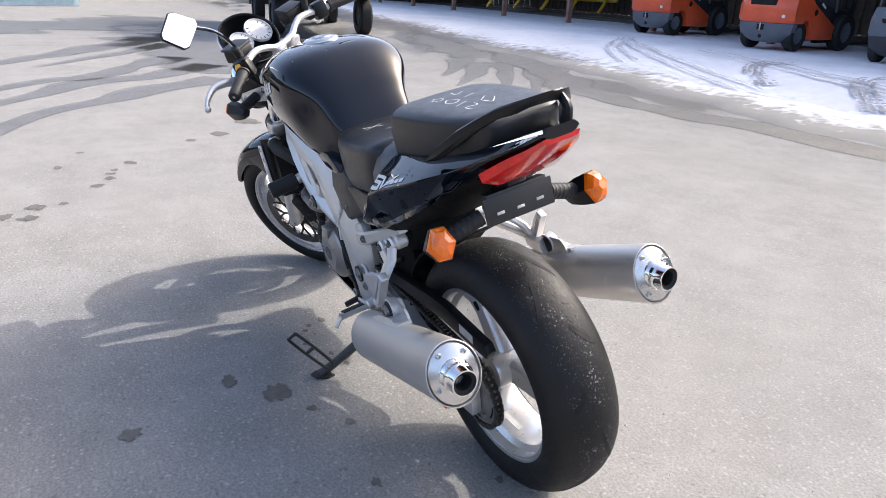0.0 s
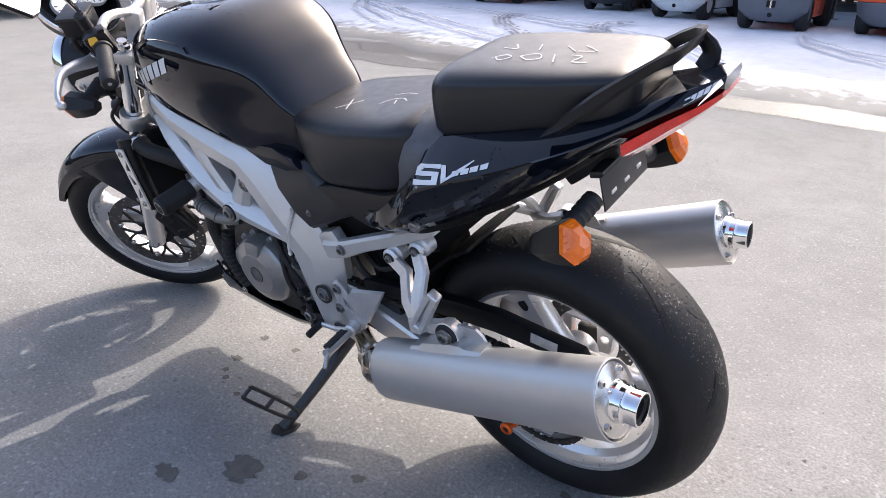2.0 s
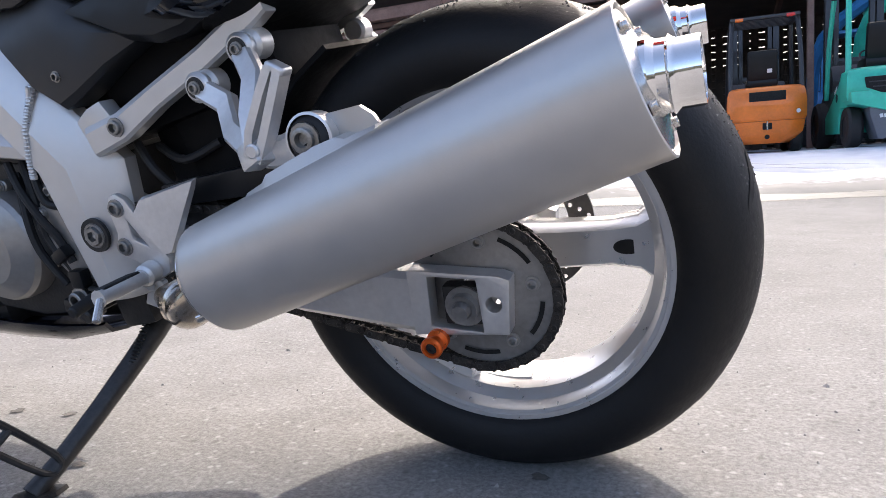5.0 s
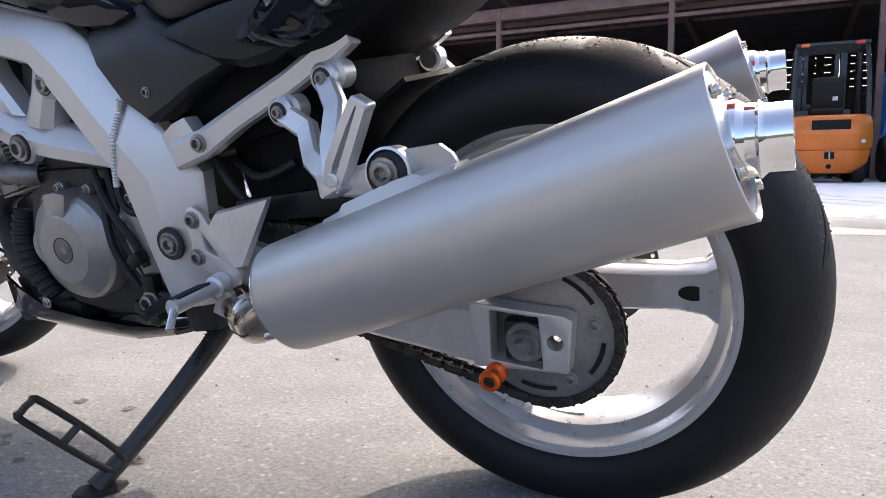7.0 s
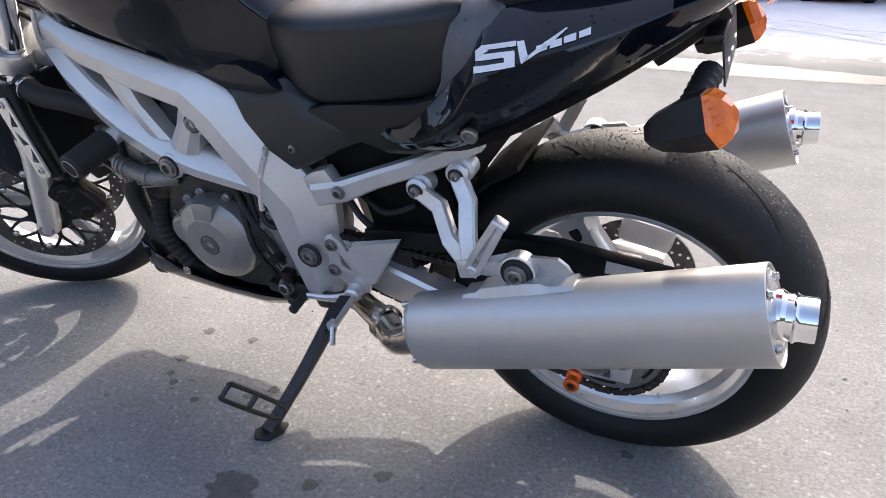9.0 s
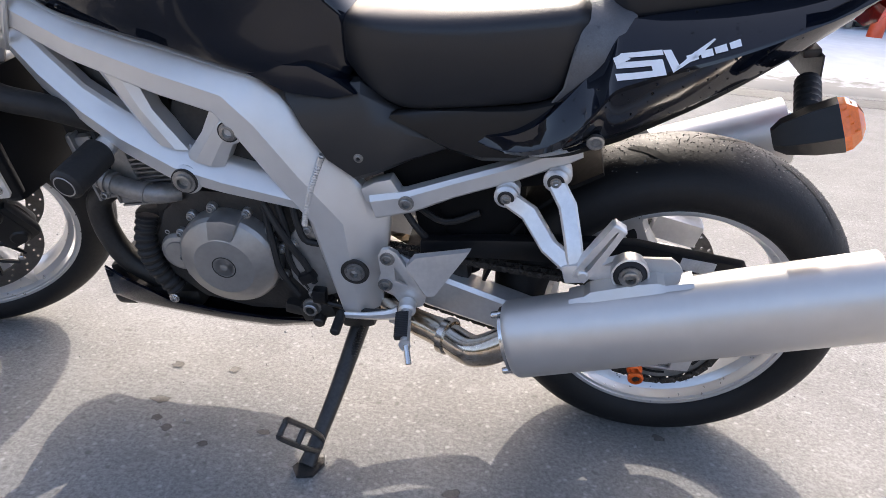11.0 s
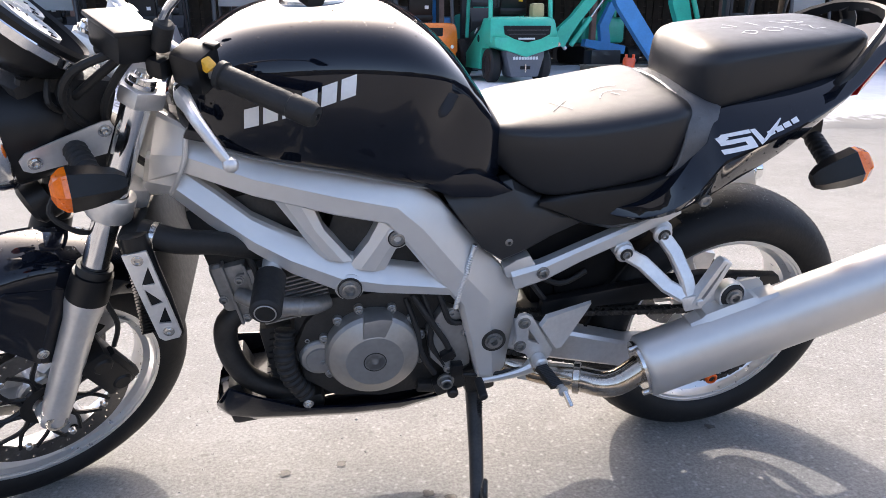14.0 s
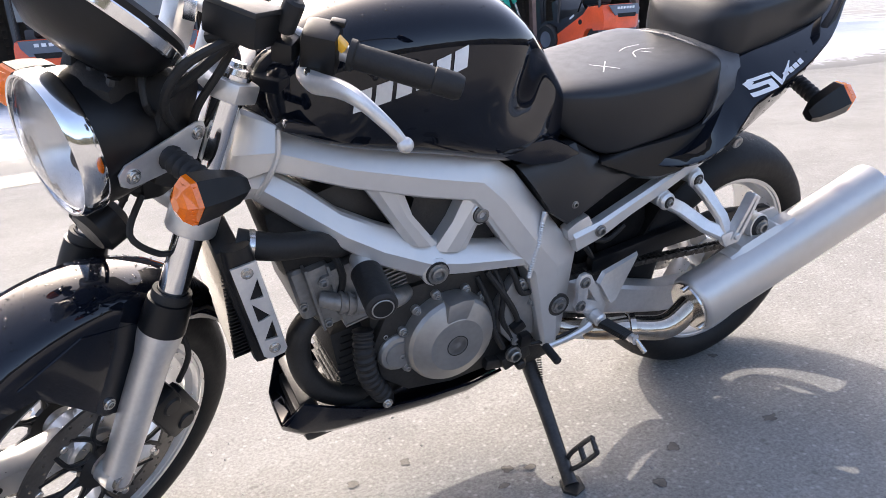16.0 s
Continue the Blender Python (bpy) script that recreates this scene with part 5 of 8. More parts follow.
hose2 = tube(h2, [0.0185, 0.0215, 0.0215, 0.0185] * 12 + [0.0185], 14, 1)
part("ribbed_hose", hose2, RUBBER, bike, "ribbed black hose")
hdr = tube([(1.075, 0.06, 0.47), (1.105, 0.07, 0.44), (1.105, 0.07, 0.37), (1.07, 0.07, 0.30), (0.99, 0.06, 0.252), (0.88, 0.03, 0.235), (0.70, 0.02, 0.24), (0.62, 0.03, 0.27)], 0.0235, 16, 6)
# Added dark block; keeps bright ground from showing through the header loop.
oc = box((0.985, -0.01, 0.345), (0.10, 0.15, 0.165), (0, 8, 0), 0.012)
header_backing = part("dark_backing", oc, RUBBER, engine, "dark finned block added to back the header")
for i in range(9):
    part("backing_fin", box((1.020 - 0.0023 * i, -0.01, 0.280 + 0.0165 * i), (0.042, 0.158, 0.003), (0, 8, 0), 0), RUBBER, header_backing)
part("header_pipe", hdr, ENGINE_DARK, bike, "sooty dark header pipe")
wires = [[(0.74, 0.13, 0.52), (0.715, 0.142, 0.48), (0.69, 0.146, 0.44), (0.668, 0.142, 0.40), (0.655, 0.14, 0.36)], [(0.69, 0.12, 0.53), (0.68, 0.138, 0.50), (0.665, 0.145, 0.46), (0.64, 0.14, 0.45)], [(0.72, 0.12, 0.52), (0.70, 0.135, 0.46), (0.70, 0.135, 0.40), (0.67, 0.13, 0.34), (0.65, 0.13, 0.29)], [(1.05, 0.11, 0.64), (1.03, 0.12, 0.58), (1.04, 0.11, 0.52)], [(0.93, 0.10, 0.72), (0.88, 0.09, 0.70), (0.83, 0.09, 0.72)], [(0.50, 0.10, 0.53), (0.47, 0.11, 0.49), (0.44, 0.10, 0.45)], [(0.48, 0.08, 0.52), (0.42, 0.10, 0.50), (0.36, 0.09, 0.52)], [(0.75, 0.11, 0.50), (0.73, 0.135, 0.44), (0.72, 0.14, 0.38), (0.69, 0.135, 0.32)]]
for w in wires:
    part("cable", tube(w, 0.0065, 8, 4), RUBBER, engine)
cn = box((0.665, 0.145, 0.375), (0.03, 0.02, 0.02), (0, 30, 0), 0.004)
box((0.645, 0.145, 0.335), (0.026, 0.02, 0.03), (0, 0, 0), 0.004, cn)
part("connector", cn, PLASTIC, engine)
part("breather_spout", rod((0.845, 0.06, 0.705), (0.825, 0.085, 0.675), 0.013, 14), STEEL, engine)
part("drain_bolt", bolt((0.665, 0.135, 0.298), (0, 1, 0), 0.014, 0.018), BOLT_STEEL, engine)
misc = box((0.655, 0.125, 0.285), (0.07, 0.03, 0.035), (0, 20, 0), 0.006)
rod((0.65, 0.12, 0.275), (0.65, 0.155, 0.27), 0.012, 12, bm=misc)
box((0.70, 0.115, 0.275), (0.05, 0.03, 0.025), (0, -8, 0), 0.006, misc)
part("shift_linkage", misc, ENGINE_DARK, engine)

# belly cowl
BELLY = [(1.150, 0.196, 0.225, 0.055), (1.115, 0.200, 0.300, 0.098), (1.06, 0.203, 0.285, 0.114), (0.97, 0.200, 0.250, 0.120), (0.86, 0.194, 0.240, 0.122), (0.76, 0.192, 0.236, 0.120), (0.672, 0.205, 0.236, 0.110)]
bl_rings = []
for x, zb, zt, w in BELLY:
    half = [(0.0, zb), (w * 0.6, zb + 0.003), (w * 0.9, zb + 0.012), (w, zb + 0.03), (w * 1.02, zt), (w * 0.97, zt + 0.001), (w * 0.95, zb + 0.034), (w * 0.86, zb + 0.018), (w * 0.6, zb + 0.010), (0, zb + 0.008)]
    bl_rings.append([(x, y, z) for y, z in half] + [(x, -y, z) for y, z in half[-2:0:-1]])
belly = part("belly_cowl", loft(bl_rings), BLACK_PAINT, bike, "glossy black belly cowl", sharp=45)
# Solid dark boxes stand for the mesh and darken the cowl inside.
nose = box((1.02, 0.0, 0.228), (0.20, 0.19, 0.045), (0, 6, 0), 0.015)
box((1.095, 0, 0.26), (0.03, 0.16, 0.07), (0, 20, 0), 0.01, nose)
part("cowl_grille_fill", nose, ENGINE_DARK, belly)
part("cowl_bolt", bolt((0.955, 0.130, 0.268), (0, 1, 0), 0.008, 0.006), STEEL, belly)

# crash bungs
for sy in (1, -1):
    bung = rod((1.003, sy * 0.160, 0.604), (1.012, sy * 0.256, 0.588), 0.0275, 26, 0.18)
    b_ = part("crash_bung", bung, RUBBER, bike, "black nylon crash bung")
    dv = (Vector((1.012, sy * 0.256, 0.588)) - Vector((1.003, sy * 0.160, 0.604))).normalized()
    part("bung_hole", lathe([(0.0, 0.0006), (0.0145, 0.0006), (0.0165, 0.001), (0.0175, 0.0005)], Vector((1.012, sy * 0.256, 0.588)), dv, 22), HOLE_BLACK, b_)
    part("bung_ring", lathe([(0.0168, 0.0010), (0.0185, 0.0014), (0.0192, 0.0004)], Vector((1.012, sy * 0.256, 0.588)), dv, 24), ENGINE_GREY, b_, "grey ring round the bung's hollow")
    part("bung_boss", rod((1.0, sy * 0.12, 0.612), (1.0035, sy * 0.165, 0.603), 0.018, 16), SILVER_PAINT, b_)

# radiator
rad = box((1.205, 0, 0.60), (0.04, 0.36, 0.22), (0, 10, 0), 0.01)
rd = part("radiator", rad, PLASTIC, bike, "black radiator with alloy side guards")
for i in range(30):
    part("radiator_fin", box((1.222, 0, 0.505 + 0.0066 * i), (0.03, 0.33, 0.0018), (0, 10, 0), 0), PLASTIC, rd)
for sy in (1, -1):
    tri = []
    for k, fl_ in ((0.27, 1), (0.50, -1), (0.73, 1)):
        cx, cz = 1.209 - 0.031 * k, 0.695 - 0.172 * k
        tri.append([(cx + 0.985 * u - 0.171 * v, cz - 0.171 * u - 0.985 * v) for u, v in ((-0.0100 * fl_ - 0.0015, -0.0170), (-0.0100 * fl_ - 0.0015, 0.0170), (0.0105 * fl_ - 0.0015, 0.0142))])
    gp = prism([(1.229, 0.690), (1.190, 0.697), (1.159, 0.531), (1.164, 0.522), (1.188, 0.517), (1.197, 0.524)], 0.206, 0.211, 0.0012, holes=tri)
    if sy < 0:
        mirror_y(gp)
    g_ = part("radiator_guard", gp, ALLOY, rd, "brushed alloy guard with triangular cut-outs")
    for p in ((1.206, 0.680), (1.179, 0.537)):
        part("guard_bolt", bolt((p[0], sy * 0.211, p[1]), (0, sy, 0), 0.007, 0.004), STEEL, g_)
    tank_ = tube([(1.213, sy * 0.180, 0.712), (1.206, sy * 0.186, 0.66), (1.192, sy * 0.186, 0.59), (1.178, sy * 0.182, 0.512)], [0.022, 0.024, 0.023, 0.018], 12, 4)
    part("end_tank", tank_, PLASTIC, rd, "rounded black radiator end tank")

# ---- front end (built straight, then turned about the steering head) ----
fork_top, fork_low = Vector((1.218, 0.1, 1.00)), Vector((1.503, 0.1, 0.290))
fd = (fork_low - fork_top).normalized()


def on_fork(z, sy=1):
    t = (z - fork_top.z) / fd.z
    p = fork_top + fd * t
    return Vector((p.x, sy * 0.1, p.z))


for sy in (1, -1):
    fk = part("fork_leg", steered(lathe([(0, 0), (0.0245, 0), (0.0245, 0.006), (0.0225, 0.008), (0.0225, 0.45)], on_fork(0.974, sy), fd, 28)), CHROME, bike, "chromed fork stanchion")
    t0 = on_fork(0.600, sy)
    low = lathe([(0.024, 0.0), (0.0335, 0.0), (0.0355, 0.01), (0.035, 0.035), (0.0295, 0.075), (0.0285, 0.22), (0.0275, 0.30), (0.026, 0.335), (0.0, 0.342)], t0, Vector((fd.x, -sy * 0.022, fd.z)), 28)
    lug_c = FRONT_C + Vector((0.002, sy * 0.092, -0.010))
    rod(lug_c + Vector((0, -sy * 0.028, 0)), lug_c + Vector((0, sy * 0.018, 0)), 0.027, 24, bm=low)
    fl = part("slider", steered(low), ALLOY, fk, "cast silver fork slider")
    part("axle_end", steered(lathe([(0, 0.004), (0.012, 0.004), (0.013, 0.009), (0.019, 0.009), (0.020, 0.0)], lug_c + Vector((0, sy * 0.0165, 0)), (0, sy, 0), 20)), STEEL, fl)
    col = lathe([(0.0235, -0.036), (0.034, -0.034), (0.036, -0.005), (0.0365, 0.02), (0.033, 0.024)], t0, fd, 28)
    part("dust_collar", steered(col), PLASTIC, fk, "black fork protector collar")
    gp_ = lathe([(0.0235, -0.05), (0.030, -0.05), (0.030, -0.03)], t0, fd, 20)
    part("seal", steered(gp_), RUBBER, fk)
    cap_ = lathe([(0, 0.016), (0.012, 0.016), (0.014, 0.010), (0.020, 0.008), (0.022, 0)], on_fork(0.974, sy), -fd, 20)
    part("fork_cap", steered(cap_), STEEL, fk)
    # calipers
    ca = box((1.392, sy * 0.082, 0.375), (0.062, 0.075, 0.125), (0, 22, 0), 0.012)
    box((1.372, sy * 0.100, 0.37), (0.05, 0.03, 0.10), (0, 22, 0), 0.01, ca)
    for dz in (-0.035, 0.03):
        rod((1.385 + 0.4 * dz, sy * 0.09, 0.375 + dz), (1.385 + 0.4 * dz, sy * 0.123, 0.375 + dz), 0.020, 18, bm=ca)
    part("front_caliper", steered(ca), PLASTIC, fk, "black brake caliper")
    bh = tube([(1.365, sy * 0.10, 0.43), (1.352, sy * 0.115, 0.50), (1.36, sy * 0.11, 0.58), (1.33, sy * 0.08, 0.66), (1.30, sy * 0.05, 0.75)], 0.005, 8, 5)
    part("brake_hose", steered(bh), RUBBER, fk)
    # front indicator on a plate
    br = prism([(1.282, 0.905), (1.286, 0.918), (1.298, 0.920), (1.412, 0.897), (1.423, 0.886), (1.421, 0.869), (1.410, 0.861), (1.398, 0.860), (1.300, 0.862)], 0.096, 0.0995, 0.001)
    if sy < 0:
        mirror_y(br)
    lb = part("lamp_bracket", steered(br), ALLOY, bike, "brushed alloy headlamp bracket")
    for p in ((1.297, 0.904), (1.403, 0.878)):
        part("bracket_bolt", steered(bolt((p[0], sy * 0.0995, p[1]), (0, sy, 0), 0.008, 0.006)), STEEL, lb)
    indicator((1.382, sy * 0.190, 0.880), (0.12, sy, 0.10), (1, -sy * 0.18, 0.06), bike, steered, stalk=(1.345, sy * 0.094, 0.884), size=0.92)

tc_ = prism([(1.165, 0.06), (1.185, 0.125), (1.235, 0.132), (1.25, 0.10), (1.225, 0.05), (1.225, -0.05), (1.25, -0.10), (1.235, -0.132), (1.185, -0.125), (1.165, -0.06)], 0, 0.030, 0.006)
bmesh.ops.transform(tc_, matrix=Matrix(((1, 0, 0, 0), (0, 0, 1, 0), (0, 1, 0, 0), (0, 0, 0, 1))), verts=tc_.verts)
bmesh.ops.transform(tc_, matrix=pose(1.236, 0, 0.936, 0, -21, 0) @ pose(-1.21, 0, 0), verts=tc_.verts)
part("top_yoke", steered(tc_), ALLOY, bike, "cast alloy top yoke")
lc = bmesh.new()
for sy in (1, -1):
    p = on_fork(0.765, sy)
    lathe([(0.024, -0.022), (0.036, -0.022), (0.038, -0.018), (0.038, 0.018), (0.036, 0.022), (0.024, 0.022)], p, fd, 26, lc)
box((on_fork(0.765).x - 0.035, 0, 0.755), (0.07, 0.19, 0.04), (0, -21, 0), 0.01, lc)
part("bottom_yoke", steered(lc), ALLOY, bike, "cast bottom yoke")

# mudguard
mg = []
for a in np.radians(np.linspace(28, 158, 27)).tolist():
    R = np.interp(math.degrees(a), [28, 60, 100, 130, 158], [0.332, 0.348, 0.353, 0.348, 0.336])
    drop = np.interp(math.degrees(a), [28, 45, 62, 80, 110, 125, 140, 158], [0.02, 0.045, 0.06, 0.105, 0.115, 0.075, 0.05, 0.03])
    wd = np.interp(math.degrees(a), [28, 60, 110, 158], [0.045, 0.072, 0.076, 0.062])
    sec = [(R - drop, wd * 1.0), (R - drop * 0.5, wd * 1.0), (R - 0.028, wd * 0.96), (R - 0.012, wd * 0.82), (R - 0.003, wd * 0.5), (R, 0.0)]
    sec = sec + [(r, -w) for r, w in sec[-2::-1]]
    ins = [(r - 0.003, w * 0.95) for r, w in sec[::-1]]
    mg.append([(FRONT_C.x + r * math.cos(a), w, FRONT_C.z + r * math.sin(a)) for r, w in sec + ins])
mud = part("front_mudguard", steered(loft(mg)), BLACK_PAINT, bike, "glossy black front mudguard with water drops", sharp=50)
drops(surface_of(mud), 260, 12, 1.28, 1.60, -0.06, 0.22, 1, mud, True)
for sy in (1, -1):
    fp = prism([(1.600, 0.600), (1.50, 0.628), (1.40, 0.590), (1.425, 0.470), (1.446, 0.432), (1.470, 0.424), (1.492, 0.436), (1.520, 0.480), (1.555, 0.530), (1.582, 0.570)], 0.0690, 0.0762, 0.003)
    if sy < 0:
        mirror_y(fp)
    part("guard_cheek", steered(fp), BLACK_PAINT, mud)
    part("guard_bolt", steered(bolt((1.480, sy * 0.0762, 0.458), (0, sy, 0), 0.008, 0.006)), STEEL, mud)

drops(surface_of(mud), 160, 12, 1.20, 1.62, -0.30, 0.40, 1, mud, True)

# headlamp
HL = Vector((1.424, 0, 0.892))
bowl = lathe([(0.0, -0.115), (0.042, -0.110), (0.070, -0.096), (0.086, -0.065), (0.0925, -0.028), (0.0938, 0.0)], HL, (1, -0.134, -0.039), 48)
hl = part("headlamp", steered(bowl), PLASTIC, bike, "round headlamp with a chrome rim")
rim = lathe([(0.0935, -0.004), (0.0965, -0.003), (0.0990, 0.002), (0.0985, 0.020), (0.0968, 0.026), (0.0945, 0.029), (0.0915, 0.028), (0.0905, 0.023), (0.0885, 0.022)], HL, (1, -0.134, -0.039), 60)
part("headlamp_rim", steered(rim), CHROME, hl, "chrome headlamp rim")
ref = lathe([(0.0885, 0.018), (0.080, -0.002), (0.062, -0.03), (0.034, -0.050), (0.02, -0.055)], HL, (1, -0.134, -0.039), 48)
part("reflector", steered(ref), REFLECTOR, hl, "bright aluminised reflector")
ln = lathe([(0.0, 0.044), (0.03, 0.042), (0.06, 0.036), (0.080, 0.028), (0.0895, 0.0225), (0.0885, 0.0200), (0.079, 0.0250), (0.06, 0.0325), (0.03, 0.0385), (0.0, 0.0405)], HL, (1, -0.134, -0.039), 48)
lens_ob = part("headlamp_lens", steered(ln), LENS_GLASS, hl, "clear fluted glass")
lens_ob.visible_shadow = False
part("bulb", steered(lathe([(0, 0.0), (0.012, -0.006), (0.012, -0.05)], HL, (1, -0.134, -0.039), 16)), STEEL, hl)

# instrument pod
md = Vector((-0.72, 0, 0.70)).normalized()
MC = Vector((1.352, 0, 1.062))
pod = lathe([(0.0, -0.075), (0.05, -0.070), (0.085, -0.045), (0.100, -0.012), (0.103, 0.006), (0.098, 0.012), (0.094, 0.006)], MC, md, 44)
bmesh.ops.transform(pod, matrix=Matrix.Translation(MC) @ Matrix.Diagonal((1, 1.15, 1, 1)) @ Matrix.Translation(-MC), verts=pod.verts)
pd = part("instrument_pod", steered(pod), PLASTIC, bike, "black instrument pod with twin dials")
band = lathe([(0.1005, -0.018), (0.1025, -0.016), (0.104, -0.004), (0.1025, -0.002)], MC, md, 44)
bmesh.ops.transform(band, matrix=Matrix.Translation(MC) @ Matrix.Diagonal((1, 1.15, 1, 1)) @ Matrix.Translation(-MC), verts=band.verts)
part("pod_trim", steered(band), CHROME, pd, "bright trim strip")
for sy, r in ((0.045, 0.042), (-0.05, 0.05)):
    side = md.cross(Vector((0, 1, 0))).normalized()
    c0 = MC + Vector((0, sy, 0))
    part("dial", steered(lathe([(0, 0.006), (r - 0.004, 0.006), (r - 0.002, 0.010), (r, 0.010), (r + 0.001, 0.0)], c0, md, 32)), LABEL_SILVER, pd, "pale dial face")
    for i in range(12):
        a = radians(-130 + i * 24)
        e = side * math.cos(a) + Vector((0, 1, 0)) * math.sin(a)
        p, q = c0 + md * 0.0068 + e * (r * 0.68), c0 + md * 0.0068 + e * (r * 0.86)
        part("dial_mark", steered(rod(p, q, 0.0012, 5)), PLASTIC, pd)

# handlebar and controls
BAR = [(1.195, 0.0, 1.030), (1.198, 0.045, 1.033), (1.205, 0.085, 1.050), (1.210, 0.125, 1.060), (1.205, 0.17, 1.056), (1.182, 0.225, 1.046), (1.098, 0.385, 1.030)]
hb = tube([(x, -y, z) for x, y, z in BAR[:0:-1]] + BAR, 0.0112, 14, 5)
bar = part("handlebar", steered(hb), ALLOY, bike, "silver tubular handlebar")
for sy in (1, -1):
    part("bar_riser", steered(box((1.206, sy * 0.04, 0.995), (0.042, 0.034, 0.085), (0, -21, 0), 0.008)), ALLOY, bar)
for sy in (1, -1):
    def S(x, y, z):
        return Vector((x, sy * y, z))
    g0, g1 = S(1.168, 0.252, 1.0435), S(1.100, 0.381, 1.0305)
    gd_ = (g1 - g0).normalized()
    gl = (g1 - g0).length
    gr = lathe([(0.012, -0.004), (0.021, -0.004), (0.021, 0.004), (0.0175, 0.006), (0.0175, gl * 0.72), (0.0165, gl * 0.74), (0.0165, gl * 0.76), (0.0185, gl * 0.77), (0.0185, gl - 0.002), (0.015, gl + 0.006), (0.005, gl + 0.008), (0.004, gl), (0, gl)], g0, gd_, 24)
    gp2 = part("grip", steered(gr), RUBBER, bar, "black rubber grip with bar-end weight")
    sw_ = box(S(1.190, 0.218, 1.046), (0.055, 0.05, 0.062), (0, 8, sy * 30), 0.012)
    s2 = part("switch_block", steered(sw_), PLASTIC, bar, "black switch block")
    if sy > 0:
        part("button", steered(box((1.186, 0.244, 1.062), (0.020, 0.022, 0.012), (-38, 0, 30), 0.004)), YELLOW_PLASTIC, s2, "yellow switch")
        part("button", steered(box((1.168, 0.225, 1.078), (0.016, 0.02, 0.008), (0, 0, 30), 0.003)), PLASTIC, s2)
    lvp = [S(1.212, 0.208, 1.014), S(1.222, 0.237, 1.014), S(1.236, 0.289, 1.031), S(1.244, 0.330, 1.034), S(1.240, 0.373, 1.017), S(1.234, 0.390, 1.003)]
    lvr = tube(lvp, [0.013, 0.0155, 0.0125, 0.0105, 0.0085, 0.0070], 12, 5, None, 0.8)
    lathe([(0, -0.0105), (0.004, -0.0097), (0.0074, -0.0074), (0.0097, -0.004), (0.0105, 0), (0.0097, 0.004), (0.0074, 0.0074), (0.004, 0.0097), (0, 0.0105)], S(1.232, 0.394, 0.999), gd_, 16, lvr)
    part("lever", steered(lvr), ALLOY, bar, "curved alloy lever with a ball end")
    per = box(S(1.222, 0.188, 1.044), (0.05, 0.03, 0.03), (0, 0, sy * 25), 0.008)
    pc_ = part("perch", steered(per), PLASTIC, bar, "black lever perch under a rubber cover")
    part("pivot_screw", steered(lathe([(0, 0.010), (0.009, 0.010), (0.011, 0.008), (0.011, -0.012)], S(1.218, 0.230, 1.018), (0.1, 0, 1), 18)), STEEL, pc_)
    boot = tube([S(1.255, 0.170, 1.068), S(1.275, 0.150, 1.06), S(1.285, 0.115, 1.045)], [0.014, 0.012, 0.009], 10, 4)
    part("lever_boot", steered(boot), RUBBER, bar)
    rz = 1.072
    res = box(S(1.262, 0.150, rz), (0.058, 0.082, 0.042), (0, -8, sy * 8), 0.008)
    r_ = part("fluid_reservoir", steered(res), PLASTIC, bar, "black fluid reservoir with a screwed lid")
    lid = box(S(1.262, 0.150, rz + 0.024), (0.062, 0.086, 0.008), (0, -8, sy * 8), 0.003)
    part("lid", steered(lid), SIDE_PLASTIC, r_)
    ms = tube([S(1.225, 0.185, 1.075), S(1.215, 0.20, 1.125), S(1.19, 0.26, 1.19), S(1.165, 0.335, 1.235), S(1.155, 0.37, 1.245)], [0.009, 0.006, 0.0055, 0.0055, 0.006], 10, 5)
    mst = part("mirror_stem", steered(ms), CHROME, bar, "chromed mirror stem")
    part("stem_boot", steered(rod(S(1.226, 0.184, 1.065), S(1.218, 0.196, 1.108), 0.014, 14)), RUBBER, mst)
    mc, mn = S(1.140, 0.412, 1.258), Vector((-1, sy * 0.12, 0.34)).normalized()
    mu = Vector((0, 0, 1)) - mn * mn.z
    mu.normalize()
    mv = mn.cross(mu)
    quad = [(-0.066, 0.006), (-0.060, -0.012), (0.006, -0.050), (0.024, -0.048), (0.062, 0.004), (0.056, 0.018), (-0.004, 0.056), (-0.020, 0.052)]
    def face(k, off):
        return [mc + mn * off + k * (mv * a * sy + mu * b) for a, b in quad]
    sh_ = loft([face(0.55, -0.028), face(0.9, -0.015), face(1.0, 0.0), face(0.97, 0.004)])
    bevel(sh_, 0.006, 2, 20)
    mh = part("mirror_shell", steered(sh_), PLASTIC, mst, "black angular mirror")
    part("mirror_glass", steered(loft([face(0.93, 0.0042), face(0.93, 0.0065)])), MIRROR, mh, "mirror glass")
clut = [(1.270, 0.150, 1.055), (1.33, 0.12, 1.02), (1.34, 0.09, 0.95), (1.28, 0.07, 0.86), (1.22, 0.06, 0.78)]
part("clutch_cable", steered(tube(clut, 0.0065, 8, 6)), RUBBER, bar)
part("cable", steered(tube([(1.24, 0.13, 1.05), (1.30, 0.10, 0.99), (1.33, 0.05, 0.93), (1.30, 0.0, 0.88)], 0.007, 8, 6)), RUBBER, bar)
part("cable", steered(tube([(1.22, 0.11, 1.04), (1.27, 0.12, 1.00), (1.29, 0.09, 0.93), (1.27, 0.05, 0.84)], 0.006, 8, 6)), RUBBER, bar)
hrn = lathe([(0, 0.02), (0.03, 0.02), (0.04, 0.012), (0.04, -0.02), (0.02, -0.035), (0, -0.035)], (1.40, 0.0, 0.74), (0.9, 0, -0.3), 26)
loom = box((1.345, 0.0, 0.895), (0.075, 0.105, 0.19), (0, -20, 0), 0.02)
